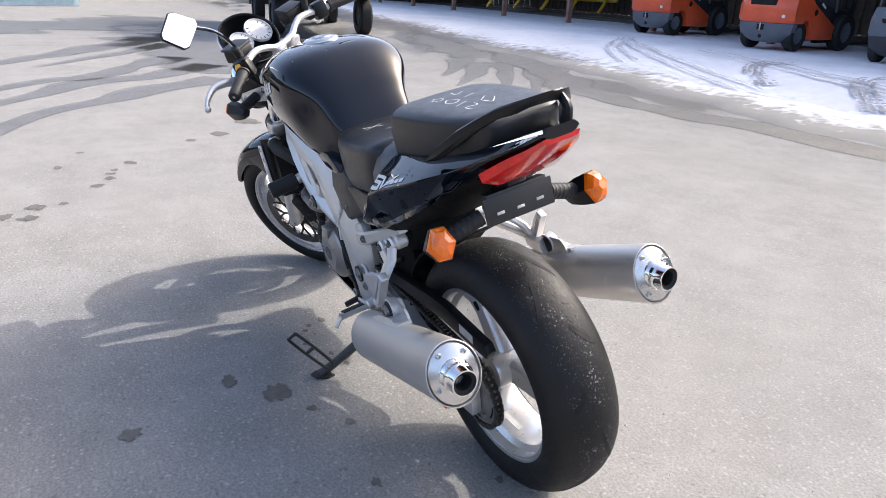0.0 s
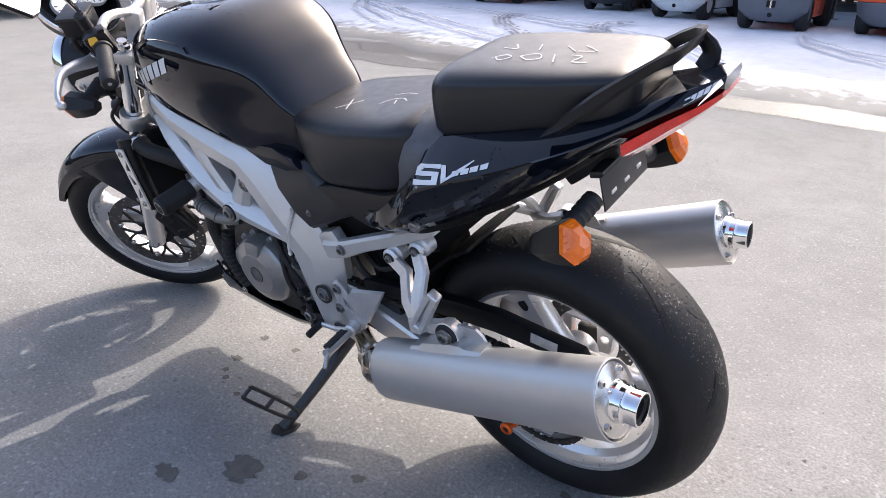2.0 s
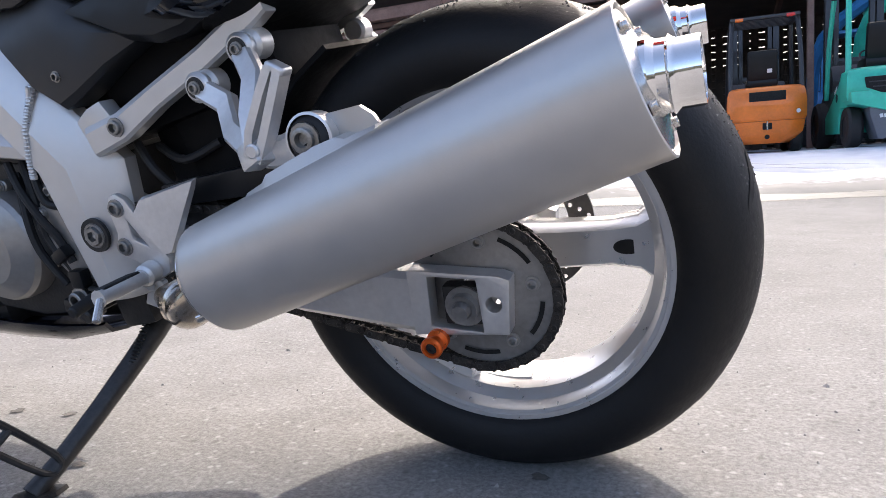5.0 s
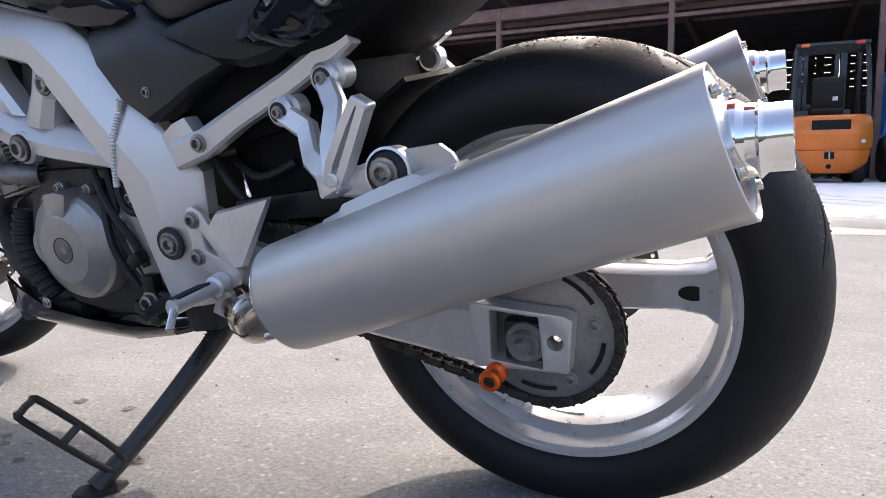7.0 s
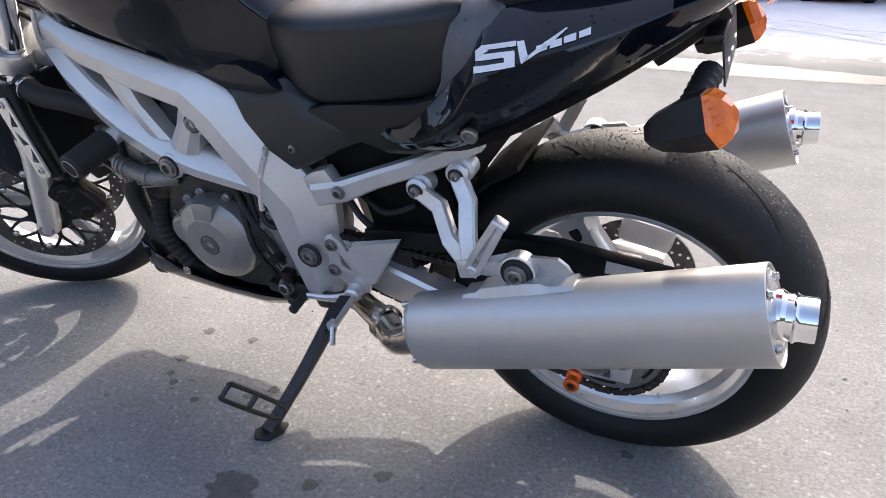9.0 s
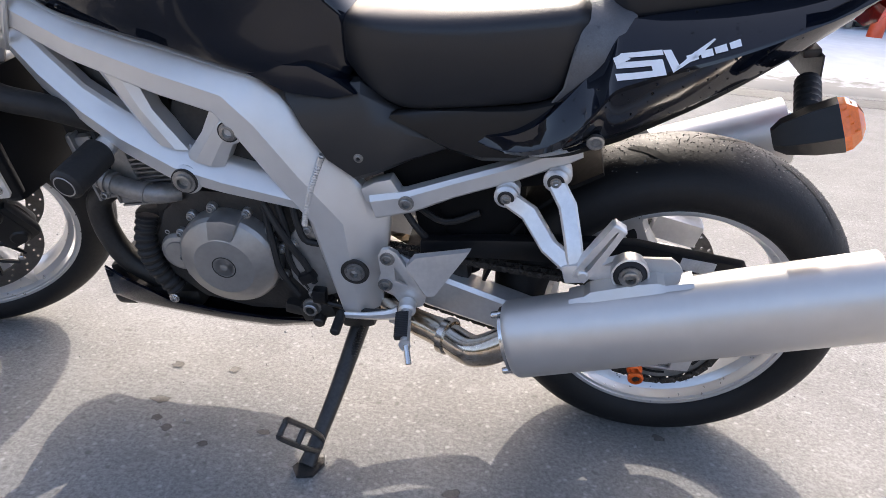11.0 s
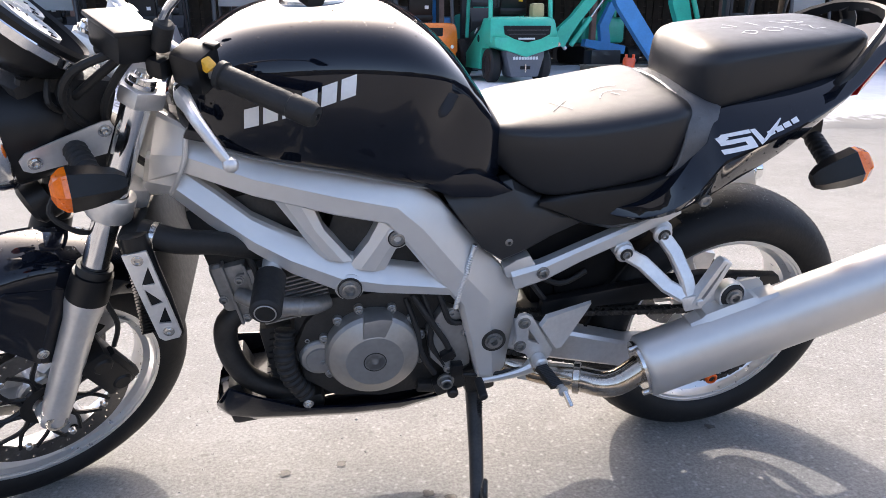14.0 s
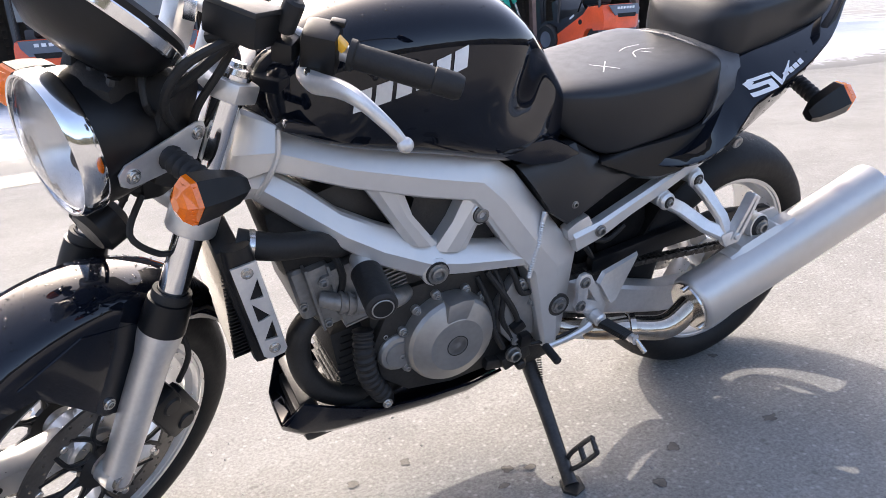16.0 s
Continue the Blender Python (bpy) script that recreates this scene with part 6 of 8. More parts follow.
box((1.375, 0.018, 0.955), (0.07, 0.075, 0.07), (0, 10, 20), 0.015, loom)
box((1.312, 0.035, 0.930), (0.085, 0.085, 0.10), (0, -22, 15), 0.022, loom)
box((1.300, 0.040, 0.850), (0.070, 0.080, 0.10), (0, -24, -10), 0.022, loom)
box((1.365, -0.02, 0.835), (0.06, 0.08, 0.06), (0, -30, -15), 0.015, loom)
lm = part("wiring_loom", steered(loom), RUBBER, bike, "black wrapped wiring behind the headlamp")
for i in range(9):
    y0 = -0.052 + 0.013 * i
    part("loom_wire", steered(tube([(1.37 + 0.006 * (i % 3), y0, 0.99), (1.395, y0 * 0.9 + 0.006, 0.94), (1.375 - 0.004 * (i % 2), y0 * 1.05, 0.88), (1.385, y0 * 0.8, 0.80)], 0.0048 + 0.0012 * (i % 3), 7, 5)), RUBBER, lm)
part("horn", steered(hrn), PLASTIC, bike, "black horn below the headlamp")
wr = box((1.33, 0, 0.84), (0.07, 0.12, 0.12), (0, 0, 0), 0.03)
part("wiring_cover", steered(wr), PLASTIC, bike)
for w in ([(1.36, 0.05, 0.80), (1.40, 0.07, 0.76), (1.37, 0.09, 0.72), (1.33, 0.08, 0.70)], [(1.38, -0.04, 0.80), (1.42, -0.03, 0.75), (1.38, 0.0, 0.70)], [(1.33, 0.06, 0.92), (1.36, 0.08, 0.96), (1.34, 0.05, 1.0)]):
    part("wire", steered(tube(w, 0.005, 7, 5)), RUBBER, bike)
part("key", steered(box((1.215, 0.0, 1.025), (0.004, 0.02, 0.03), (0, -20, 20), 0.002)), STEEL, bike)

# ---- ground ----
def rise(y):
    t = max(0.0, min(1.0, (-4.0 - y) / 4.3))
    return 0.33 * t * t * (3 - 2 * t)


def concrete_material():
    m = bpy.data.materials.new("worn_concrete")
    m.use_nodes = True
    nt = m.node_tree
    b = nt.nodes["Principled BSDF"]
    tc = nt.nodes.new("ShaderNodeTexCoord")

    def noise_node(scale, detail=4, vec=None, rough=0.5):
        n = nt.nodes.new("ShaderNodeTexNoise")
        n.inputs["Scale"].default_value, n.inputs["Detail"].default_value, n.inputs["Roughness"].default_value = scale, detail, rough
        nt.links.new(vec or tc.outputs["Object"], n.inputs["Vector"])
        return n.outputs[0]

    def ramp(src, stops):
        r = nt.nodes.new("ShaderNodeValToRGB")
        while len(r.color_ramp.elements) < len(stops):
            r.color_ramp.elements.new(0.5)
        for e, (p, c) in zip(r.color_ramp.elements, stops):
            e.position, e.color = p, (*c, 1)
        nt.links.new(src, r.inputs[0])
        return r.outputs[0]

    def mix(fac, a, c, mode="MIX"):
        x = nt.nodes.new("ShaderNodeMix")
        x.data_type, x.blend_type = "RGBA", mode
        for sock, val in ((x.inputs["Factor"], fac), (x.inputs["A"], a), (x.inputs["B"], c)):
            if isinstance(val, (int, float)):
                sock.default_value = val
            elif isinstance(val, tuple):
                sock.default_value = (*val, 1)
            else:
                nt.links.new(val, sock)
        return x.outputs["Result"]

    def mapping(scale, rot=(0, 0, 0)):
        mp = nt.nodes.new("ShaderNodeMapping")
        mp.inputs["Scale"].default_value, mp.inputs["Rotation"].default_value = scale, [radians(a) for a in rot]
        nt.links.new(tc.outputs["Object"], mp.inputs["Vector"])
        return mp.outputs[0]

    base = ramp(noise_node(1.3, 6), [(0.3, (0.214, 0.210, 0.203)), (0.7, (0.256, 0.252, 0.244))])
    grit = ramp(noise_node(120, 6, None, 0.85), [(0.28, (0.45, 0.44, 0.43)), (0.5, (1, 1, 1)), (0.72, (1.6, 1.58, 1.55))])
    col = mix(1.0, base, grit, "MULTIPLY")
    mottle = ramp(noise_node(5.5, 5, None, 0.65), [(0.32, (0.90, 0.90, 0.895)), (0.68, (1.07, 1.07, 1.07))])
    col = mix(1.0, col, mottle, "MULTIPLY")
    vor = nt.nodes.new("ShaderNodeTexVoronoi")
    vor.inputs["Scale"].default_value = 48
    nt.links.new(tc.outputs["Object"], vor.inputs["Vector"])
    pebble = ramp(vor.outputs["Distance"], [(0.14, (1, 1, 1)), (0.28, (0, 0, 0))])
    sel = ramp(noise_node(38, 2), [(0.47, (0, 0, 0)), (0.53, (1, 1, 1))])
    col = mix(mix(1.0, pebble, sel, "MULTIPLY"), col, (0.345, 0.338, 0.326))
    vor2 = nt.nodes.new("ShaderNodeTexVoronoi")
    vor2.inputs["Scale"].default_value = 31
    nt.links.new(tc.outputs["Object"], vor2.inputs["Vector"])
    pit = mix(1.0, ramp(vor2.outputs["Distance"], [(0.12, (0.7, 0.7, 0.7)), (0.26, (0, 0, 0))]), ramp(noise_node(17, 2), [(0.54, (0, 0, 0)), (0.58, (1, 1, 1))]), "MULTIPLY")
    col = mix(pit, col, (0.14, 0.135, 0.128))
    flake = ramp(noise_node(26, 3, mapping((1.0, 1.6, 1), (0, 0, 25)), 0.6), [(0.60, (0, 0, 0)), (0.67, (0.55, 0.55, 0.55))])
    col = mix(flake, col, (0.315, 0.309, 0.298))
    stain = ramp(noise_node(0.55, 6, mapping((1.0, 0.6, 1)), 0.6), [(0.48, (0, 0, 0)), (0.68, (0.45, 0.45, 0.45))])
    col = mix(stain, col, (0.235, 0.228, 0.216))
    dark = ramp(noise_node(9, 5), [(0.60, (0, 0, 0)), (0.72, (1, 1, 1))])
    col = mix(mix(1.0, dark, (0.35, 0.35, 0.35), "MULTIPLY"), col, (0.20, 0.194, 0.183))
    # meltwater runs, away from the motorcycle
    sep = nt.nodes.new("ShaderNodeSeparateXYZ")
    nt.links.new(tc.outputs["Object"], sep.inputs[0])

    def span(sock, lo, hi):
        r = nt.nodes.new("ShaderNodeMapRange")
        r.interpolation_type = "SMOOTHSTEP"
        r.inputs["From Min"].default_value, r.inputs["From Max"].default_value = lo, hi
        nt.links.new(sock, r.inputs["Value"])
        return r.outputs[0]

    def mth(op, a, c):
        x = nt.nodes.new("ShaderNodeMath")
        x.operation = op
        for s, v in zip(x.inputs, (a, c)):
            if isinstance(v, (int, float)):
                s.default_value = v
            else:
                nt.links.new(v, s)
        return x.outputs[0]
    wet = mth("MULTIPLY", span(noise_node(1.2, 5, mapping((0.5, 1.0, 1)), 0.55), 0.47, 0.54), mth("SUBTRACT", 1.0, span(sep.outputs["Y"], -5.2, -4.4)))
    col = mix(mth("MULTIPLY", wet, 0.7), col, (0.11, 0.106, 0.10))
    nt.links.new(col, b.inputs["Base Color"])
    rg = nt.nodes.new("ShaderNodeMapRange")
    nt.links.new(wet, rg.inputs["Value"])
    rg.inputs["To Min"].default_value, rg.inputs["To Max"].default_value = 0.85, 0.3
    nt.links.new(rg.outputs[0], b.inputs["Roughness"])
    b.inputs["Specular IOR Level"].default_value = 0.12
    bp = nt.nodes.new("ShaderNodeBump")
    bp.inputs["Strength"].default_value, bp.inputs["Distance"].default_value = 0.35, 0.005
    h = mth("ADD", noise_node(160, 5, None, 0.75), mth("MULTIPLY", noise_node(14, 4), 1.2))
    nt.links.new(h, bp.inputs["Height"])
    nt.links.new(bp.outputs[0], b.inputs["Normal"])
    return m


def sheet(xs, ys, zf):
    bm = bmesh.new()
    rows = [[bm.verts.new((x, y, zf(x, y))) for x in xs] for y in ys]
    for a, b in zip(rows, rows[1:]):
        for i in range(len(xs) - 1):
            bm.faces.new((a[i], a[i + 1], b[i + 1], b[i]))
    return bm


CONCRETE = concrete_material()
g_ys = [-400, -120, -60, -30, -20, -14, -11] + np.linspace(-9.5, -3.5, 25).tolist() + [-2, 0, 2, 5, 12, 40, 120, 400]
ground = part("ground", sheet([-400, -120, -50, -25, -12, -6, 0, 6, 12, 25, 50, 120, 400], g_ys, lambda x, y: rise(y)), CONCRETE, None)
tagged(ground, "pale worn concrete yard, damp in places", "ground", kind="structure")

SNOW = material("old_snow", (0.80, 0.82, 0.86), 0.75, scale=0.8, color2=(0.62, 0.64, 0.68), bump=0.5, bump_scale=9)


def snow_edge(x):
    return -5.15 - 0.10 * (x - 2) * (1 if x > 2 else 0.35) - 0.22 * noise.noise((x * 0.55, 3.1, 0)) - 0.12 * noise.noise((x * 2.1, 7.7, 0)) - 0.05 * noise.noise((x * 7, 1.7, 0))


def snow_mesh():
    bm = bmesh.new()
    cols = []
    for x in np.linspace(-16, 34, 300).tolist():
        e = snow_edge(x)
        col = []
        for k, t in enumerate([0, 0.01, 0.03, 0.06, 0.1, 0.16, 0.24, 0.34, 0.46, 0.6, 0.76, 1.0]):
            y = e + t * (-14.5 - e)
            h = 0.0 if k == 0 else 0.018 + 0.018 * math.exp(-((t - 0.05) / 0.05) ** 2) * (0.6 + 0.8 * noise.noise((x * 1.7, y * 1.7, 4))) + 0.02 * noise.noise((x * 3.1, y * 3.1, 0.3))
            col.append(bm.verts.new((x, y, rise(y) + (h if k else -0.01))))
        cols.append(col)
    for a, b in zip(cols, cols[1:]):
        for i in range(len(a) - 1):
            bm.faces.new((a[i], a[i + 1], b[i + 1], b[i]))
    return bm


def snow_material():
    m = SNOW
    nt = m.node_tree
    b = nt.nodes["Principled BSDF"]
    tc = nt.nodes.new("ShaderNodeTexCoord")
    n = nt.nodes.new("ShaderNodeTexNoise")
    n.inputs["Scale"].default_value, n.inputs["Detail"].default_value = 7.0, 10
    nt.links.new(tc.outputs["Object"], n.inputs["Vector"])
    at = nt.nodes.new("ShaderNodeAttribute")
    at.attribute_name = "slush"
    add = nt.nodes.new("ShaderNodeMath")
    nt.links.new(n.outputs[0], add.inputs[0])
    nt.links.new(at.outputs["Fac"], add.inputs[1])
    r = nt.nodes.new("ShaderNodeMapRange")
    r.inputs["From Min"].default_value, r.inputs["From Max"].default_value = 0.80, 1.18
    nt.links.new(add.outputs[0], r.inputs["Value"])
    mx = nt.nodes.new("ShaderNodeMix")
    mx.data_type = "RGBA"
    old = b.inputs["Base Color"].links[0].from_socket
    nt.links.new(r.outputs[0], mx.inputs["Factor"])
    nt.links.new(old, mx.inputs["A"])
    mx.inputs["B"].default_value = (0.20, 0.192, 0.178, 1)
    nt.links.new(mx.outputs["Result"], b.inputs["Base Color"])
    return m


snow = part("snow", snow_mesh(), snow_material(), None, sharp=70)
tagged(snow, "thin old snow with slushy dirty edge and wheel tracks", "snow", kind="stuff")
sl_at = snow.data.attributes.new("slush", "FLOAT", "POINT")
for i, v in enumerate(snow.data.vertices):
    k = i % 12
    sl_at.data[i].value = [1.0, 0.9, 0.72, 0.50, 0.24, 0.10, 0.05, 0.02, 0.02, 0.05, 0.12, 0.3][k]

# wheel tracks pressed into the snow
TRACK = material("wet_track", (0.27, 0.275, 0.29), 0.6, scale=6)


def track(pts, width, seed):
    """A run of tread bars along a path."""
    bm = bmesh.new()
    path = smooth_path([(x, y, 0) for x, y in pts], 12)
    rng = random.Random(seed)
    for i, p in enumerate(path[:-1]):
        d = (path[i + 1] - p).normalized()
        n = Vector((-d.y, d.x, 0))
        for s in (-1, -0.33, 0.33, 1):
            if rng.random() < 0.25:
                continue
            c = p + n * s * width * 0.5
            q = [c + d * a + n * b for a, b in ((-0.03, -0.025), (0.03, -0.02), (0.035, 0.025), (-0.025, 0.02))]
            bm.faces.new([bm.verts.new((v.x, v.y, rise(v.y) + 0.046 + 0.02 * noise.noise((v.x * 3.1, v.y * 3.1, 0.3)))) for v in q])
    ob = part("tyre_track", bm, TRACK, None)
    tagged(ob, "dark tyre track pressed in the snow", "tyre track", kind="stuff")


track([(4.2, -6.6), (4.9, -7.2), (5.3, -7.9), (5.2, -8.4)], 0.22, 1)
track([(2.6, -6.2), (3.2, -6.9), (3.6, -7.6), (3.4, -8.2)], 0.22, 2)
# loose grit
grit = bmesh.new()
rng = random.Random(33)
for i in range(2600):
    x, y = rng.uniform(-1.6, 3.4), rng.uniform(-3.2, 2.2)
    k = rng.uniform(0.0012, 0.0036) * (1.7 if rng.random() < 0.06 else 1.0)
    a0 = rng.random() * 6
    vs = [grit.verts.new((x + k * math.cos(a0 + q) * rng.uniform(0.7, 1.4), y + k * math.sin(a0 + q) * rng.uniform(0.7, 1.4), rise(y) - 0.0005)) for q in (0, 1.57, 3.14, 4.71)]
    top = grit.verts.new((x + k * rng.uniform(-0.4, 0.4), y + k * rng.uniform(-0.4, 0.4), rise(y) + k * rng.uniform(0.6, 1.1)))
    for q in range(4):
        grit.faces.new((vs[q], vs[(q + 1) % 4], top))
tagged(part("loose_grit", grit, material("grit_stone", (0.44, 0.43, 0.41), 0.85, scale=3, color2=(0.16, 0.155, 0.15)), None, sharp=10), "fine loose grit scattered on the concrete", "grit", kind="stuff")

# dark oil and water spots near the stand
OIL = material("damp_oil_spot", (0.085, 0.078, 0.068), 0.7, scale=30, color2=(0.16, 0.148, 0.13), bump=0.4, bump_scale=90)


def spot(x, y, r, seed, stretch=1.0):
    rng = random.Random(seed)
    bm = bmesh.new()
    ph = rng.random() * 6
    n = 28
    rings = []
    for q in (1.0, 0.72, 0.4):
        ring = []
        for i in range(n):
            a = 2 * math.pi * i / n
            k = q * r * 1.25 * (0.8 + 0.5 * noise.noise((1.6 * math.cos(a) + ph, 1.6 * math.sin(a), seed * 1.7)))
            ring.append(bm.verts.new((x + k * math.cos(a) * stretch, y + k * math.sin(a), rise(y) + 0.003)))
        rings.append(ring)
    mid = bm.verts.new((x, y, rise(y) + 0.003))
    for p, q in zip(rings, rings[1:]):
        for i in range(n):
            bm.faces.new((p[i], p[(i + 1) % n], q[(i + 1) % n], q[i]))
    for i in range(n):
        bm.faces.new((rings[-1][i], rings[-1][(i + 1) % n], mid))
    ob = part("oil_spot", bm, OIL, None)
    at = ob.data.attributes.new("fade", "FLOAT", "POINT")
    for i in range(len(ob.data.vertices)):
        at.data[i].value = (0.0, 0.5, 0.9)[i // n] if i < 3 * n else 1.0
    tagged(ob, "dark damp oil spot on the concrete", "oil stain", group="oil spots", kind="structure")


def faded(m):
    """Lets a stain thin out towards its ragged rim."""
    nt = m.node_tree
    b = nt.nodes["Principled BSDF"]
    at = nt.nodes.new("ShaderNodeAttribute")
    at.attribute_name = "fade"
    tc = nt.nodes.new("ShaderNodeTexCoord")
    n = nt.nodes.new("ShaderNodeTexNoise")
    n.inputs["Scale"].default_value, n.inputs["Detail"].default_value = 60, 6
    nt.links.new(tc.outputs["Object"], n.inputs["Vector"])
    s = nt.nodes.new("ShaderNodeMath")
    nt.links.new(at.outputs["Fac"], s.inputs[0])
    nt.links.new(n.outputs[0], s.inputs[1])
    r = nt.nodes.new("ShaderNodeMapRange")
    r.inputs["From Min"].default_value, r.inputs["From Max"].default_value = 0.72, 1.05
    r.inputs["To Max"].default_value = 0.8
    nt.links.new(s.outputs[0], r.inputs["Value"])
    nt.links.new(r.outputs[0], b.inputs["Alpha"])
    return m


faded(OIL)
DAMP = faded(material("meltwater_damp", (0.125, 0.12, 0.112), 0.45, scale=4, color2=(0.17, 0.165, 0.155), bump=0.2, bump_scale=120))


def run(pts, widths, seed, mat=None, lift=0.004, name="wet_streak", label="dark meltwater streak across the pale concrete"):
    """A ragged run of meltwater over the yard, or of grey slush on the snow."""
    bm = bmesh.new()
    path = smooth_path([(x, y, 0) for x, y in pts], 14)
    n = len(path)
    rows, fades = [], []
    for i, p in enumerate(path):
        d = (path[min(i + 1, n - 1)] - path[max(i - 1, 0)]).normalized()
        side = Vector((-d.y, d.x, 0))
        w = float(np.interp(i / (n - 1), np.linspace(0, 1, len(widths)), widths))
        row = []
        for s in (-1, -0.6, 0, 0.6, 1):
            k = s * w * (1 + 0.7 * noise.noise((p.x * 1.3, p.y * 1.3, seed + 5 * (s > 0)))) * 1.2
            q = p + side * k
            row.append(bm.verts.new((q.x, q.y, rise(q.y) + lift + (0.02 * noise.noise((q.x * 3.1, q.y * 3.1, 0.3)) if mat else 0))))
            fades.append((0.0, 0.62, 0.9, 0.62, 0.0)[int(round((s + 1) * 2.2 - 0.2 if abs(s) < 1 else (s + 1) * 2))] if 0 < i < n - 1 else 0.0)
        rows.append(row)
    for r, q in zip(rows, rows[1:]):
        for k in range(4):
            bm.faces.new((r[k], r[k + 1], q[k + 1], q[k]))
    ob = part(name, bm, mat or DAMP, None)
    at = ob.data.attributes.new("fade", "FLOAT", "POINT")
    for i, f in enumerate(fades):
        at.data[i].value = f
    tagged(ob, label, name.replace("_", " "), group=name.replace("_", " ") + " marks", kind="structure")


run([(4.75, 1.5), (5.55, 1.16), (5.95, 0.83), (6.31, 0.48), (6.87, 0.06), (7.64, -0.88)], [0.10, 0.12, 0.14, 0.22, 0.35], 1)
run([(5.9, 1.7), (6.93, 1.04), (7.55, 0.54), (7.95, -0.07), (9.03, -1.02)], [0.10, 0.16, 0.22, 0.24, 0.3], 2)
run([(6.7, 1.8), (7.74, 1.07), (7.89, 0.64), (8.74, 0.15), (10.04, -0.71)], [0.05, 0.16, 0.2, 0.2, 0.3], 3)
run([(8.6, 2.2), (9.52, 1.58), (10.94, 0.65), (12.57, -0.33), (14.35, -1.38)], [0.12, 0.2, 0.25, 0.4, 0.5], 4)
run([(9.0, 1.2), (10.0, 0.5), (11.0, -0.2), (12.2, -0.9)], [0.06, 0.1, 0.15, 0.3], 5)
run([(8.0, -0.9), (10.0, -1.0), (12.5, -1.4), (15.0, -2.4), (18.0, -3.2)], [0.4, 0.7, 1.3, 1.6, 1.2], 6)
run([(13.0, 3.5), (15.5, 1.9), (17.5, 0.0), (20.0, -2.0)], [1.0, 1.4, 1.2, 1.5], 7)
run([(8.8, -5.3), (10.8, -6.0), (14.0, -7.6), (17.5, -9.2)], [0.3, 0.7, 0.8, 1.0], 8)
run([(8.9, -5.0), (8.0, -4.4), (7.3, -3.8)], [0.25, 0.10, 0.03], 9)
run([(8.4, -5.1), (7.3, -4.3), (6.4, -3.5)], [0.3, 0.12, 0.03], 10)
run([(8.1, -5.4), (6.9, -4.6), (5.8, -3.9)], [0.3, 0.12, 0.03], 11)
run([(7.5, -5.5), (6.4, -4.8), (5.5, -4.0)], [0.3, 0.1, 0.03], 12)
run([(11.5, -6.9), (8.1, -5.75), (6.5, -5.25), (4.9, -4.75), (2.5, -4.95), (0.0, -4.9), (-3.0, -4.8)], [0.5, 0.4, 0.3, 0.25, 0.2, 0.2, 0.2], 13)
SLUSH = faded(material("grey_slush", (0.40, 0.405, 0.42), 0.7, scale=9, color2=(0.54, 0.55, 0.57)))
for k, pts in enumerate(([(1.5, -5.9), (2.4, -6.7), (4.4, -7.5), (7.0, -8.4)], [(4.0, -6.0), (5.5, -6.6), (7.5, -7.6), (9.5, -9.0)], [(-1.5, -5.9), (0.0, -6.6), (1.0, -7.4), (1.3, -8.4)], [(6.5, -6.4), (8.0, -7.4), (9.5, -9.2)])):
    for d in (0.0, 0.28):
        run([(x, y - d) for x, y in pts], [0.015, 0.028, 0.034, 0.015], 30 + k + 9 * d, SLUSH, 0.050, "slush_track", "grey wheel line pressed in the old snow")
SPOTS = [(0.586, 0.475, 0.055, 1), (0.711, 0.589, 0.030, 2), (0.704, 0.196, 0.015, 3), (0.66, 0.215, 0.014, 4), (0.74, 0.24, 0.01, 5), (0.552, 0.893, 0.035, 6), (0.348, 0.325, 0.018, 7), (0.965, 0.246, 0.013, 9), (0.93, 0.27, 0.011, 10), (0.99, 0.19, 0.016, 11), (0.89, 0.05, 0.015, 12), (-0.052, 0.066, 0.014, 16), (0.08, 0.36, 0.015, 17), (0.46, 0.40, 0.016, 18), (1.02, 0.06, 0.014, 19), (0.84, 0.30, 0.009, 20), (2.82, 1.13, 0.055, 21), (2.64, 1.17, 0.05, 22), (2.70, 1.27, 0.04, 23), (2.85, 1.0, 0.03, 24), (3.14, 0.82, 0.04, 25), (3.29, 0.74, 0.035, 26), (3.40, 0.73, 0.035, 27), (3.49, 0.70, 0.03, 28), (3.65, 0.59, 0.045, 29), (4.21, 0.11, 0.05, 30), (4.40, -0.14, 0.08, 31), (3.65, 1.02, 0.03, 32), (4.04, 0.88, 0.03, 33), (4.83, -0.47, 0.13, 34)]
for x, y, r, s in SPOTS:
    spot(x, y, r, s, 1.0 + 0.5 * (s % 3) / 2)

# ---- forklift trucks ----
def paint(name, c, r=0.35):
    return material(name, c, r, coat=0.3, var=0.12, scale=3, bump=0.03, bump_scale=40)


P_ORANGE = paint("orange_machine_paint", (0.85, 0.20, 0.02))
P_RED = paint("red_orange_machine_paint", (0.78, 0.10, 0.03))
P_GREEN = paint("turquoise_machine_paint", (0.02, 0.50, 0.35))
P_WHITE = paint("white_machine_paint", (0.62, 0.64, 0.64))
P_GREY = paint("slate_machine_paint", (0.11, 0.12, 0.14), 0.5)
P_BLUE = paint("blue_machine_paint", (0.05, 0.28, 0.62))
P_YELLOW = paint("yellow_machine_paint", (0.72, 0.45, 0.04))
P_DARK = paint("dark_machine_steel", (0.022, 0.022, 0.025), 0.5)
CAB_GLASS = bpy.data.materials.new("tinted_cab_glass")
CAB_GLASS.use_nodes = True
cg_ = CAB_GLASS.node_tree.nodes["Principled BSDF"]
cg_.inputs["Base Color"].default_value = (0.42, 0.46, 0.48, 1)
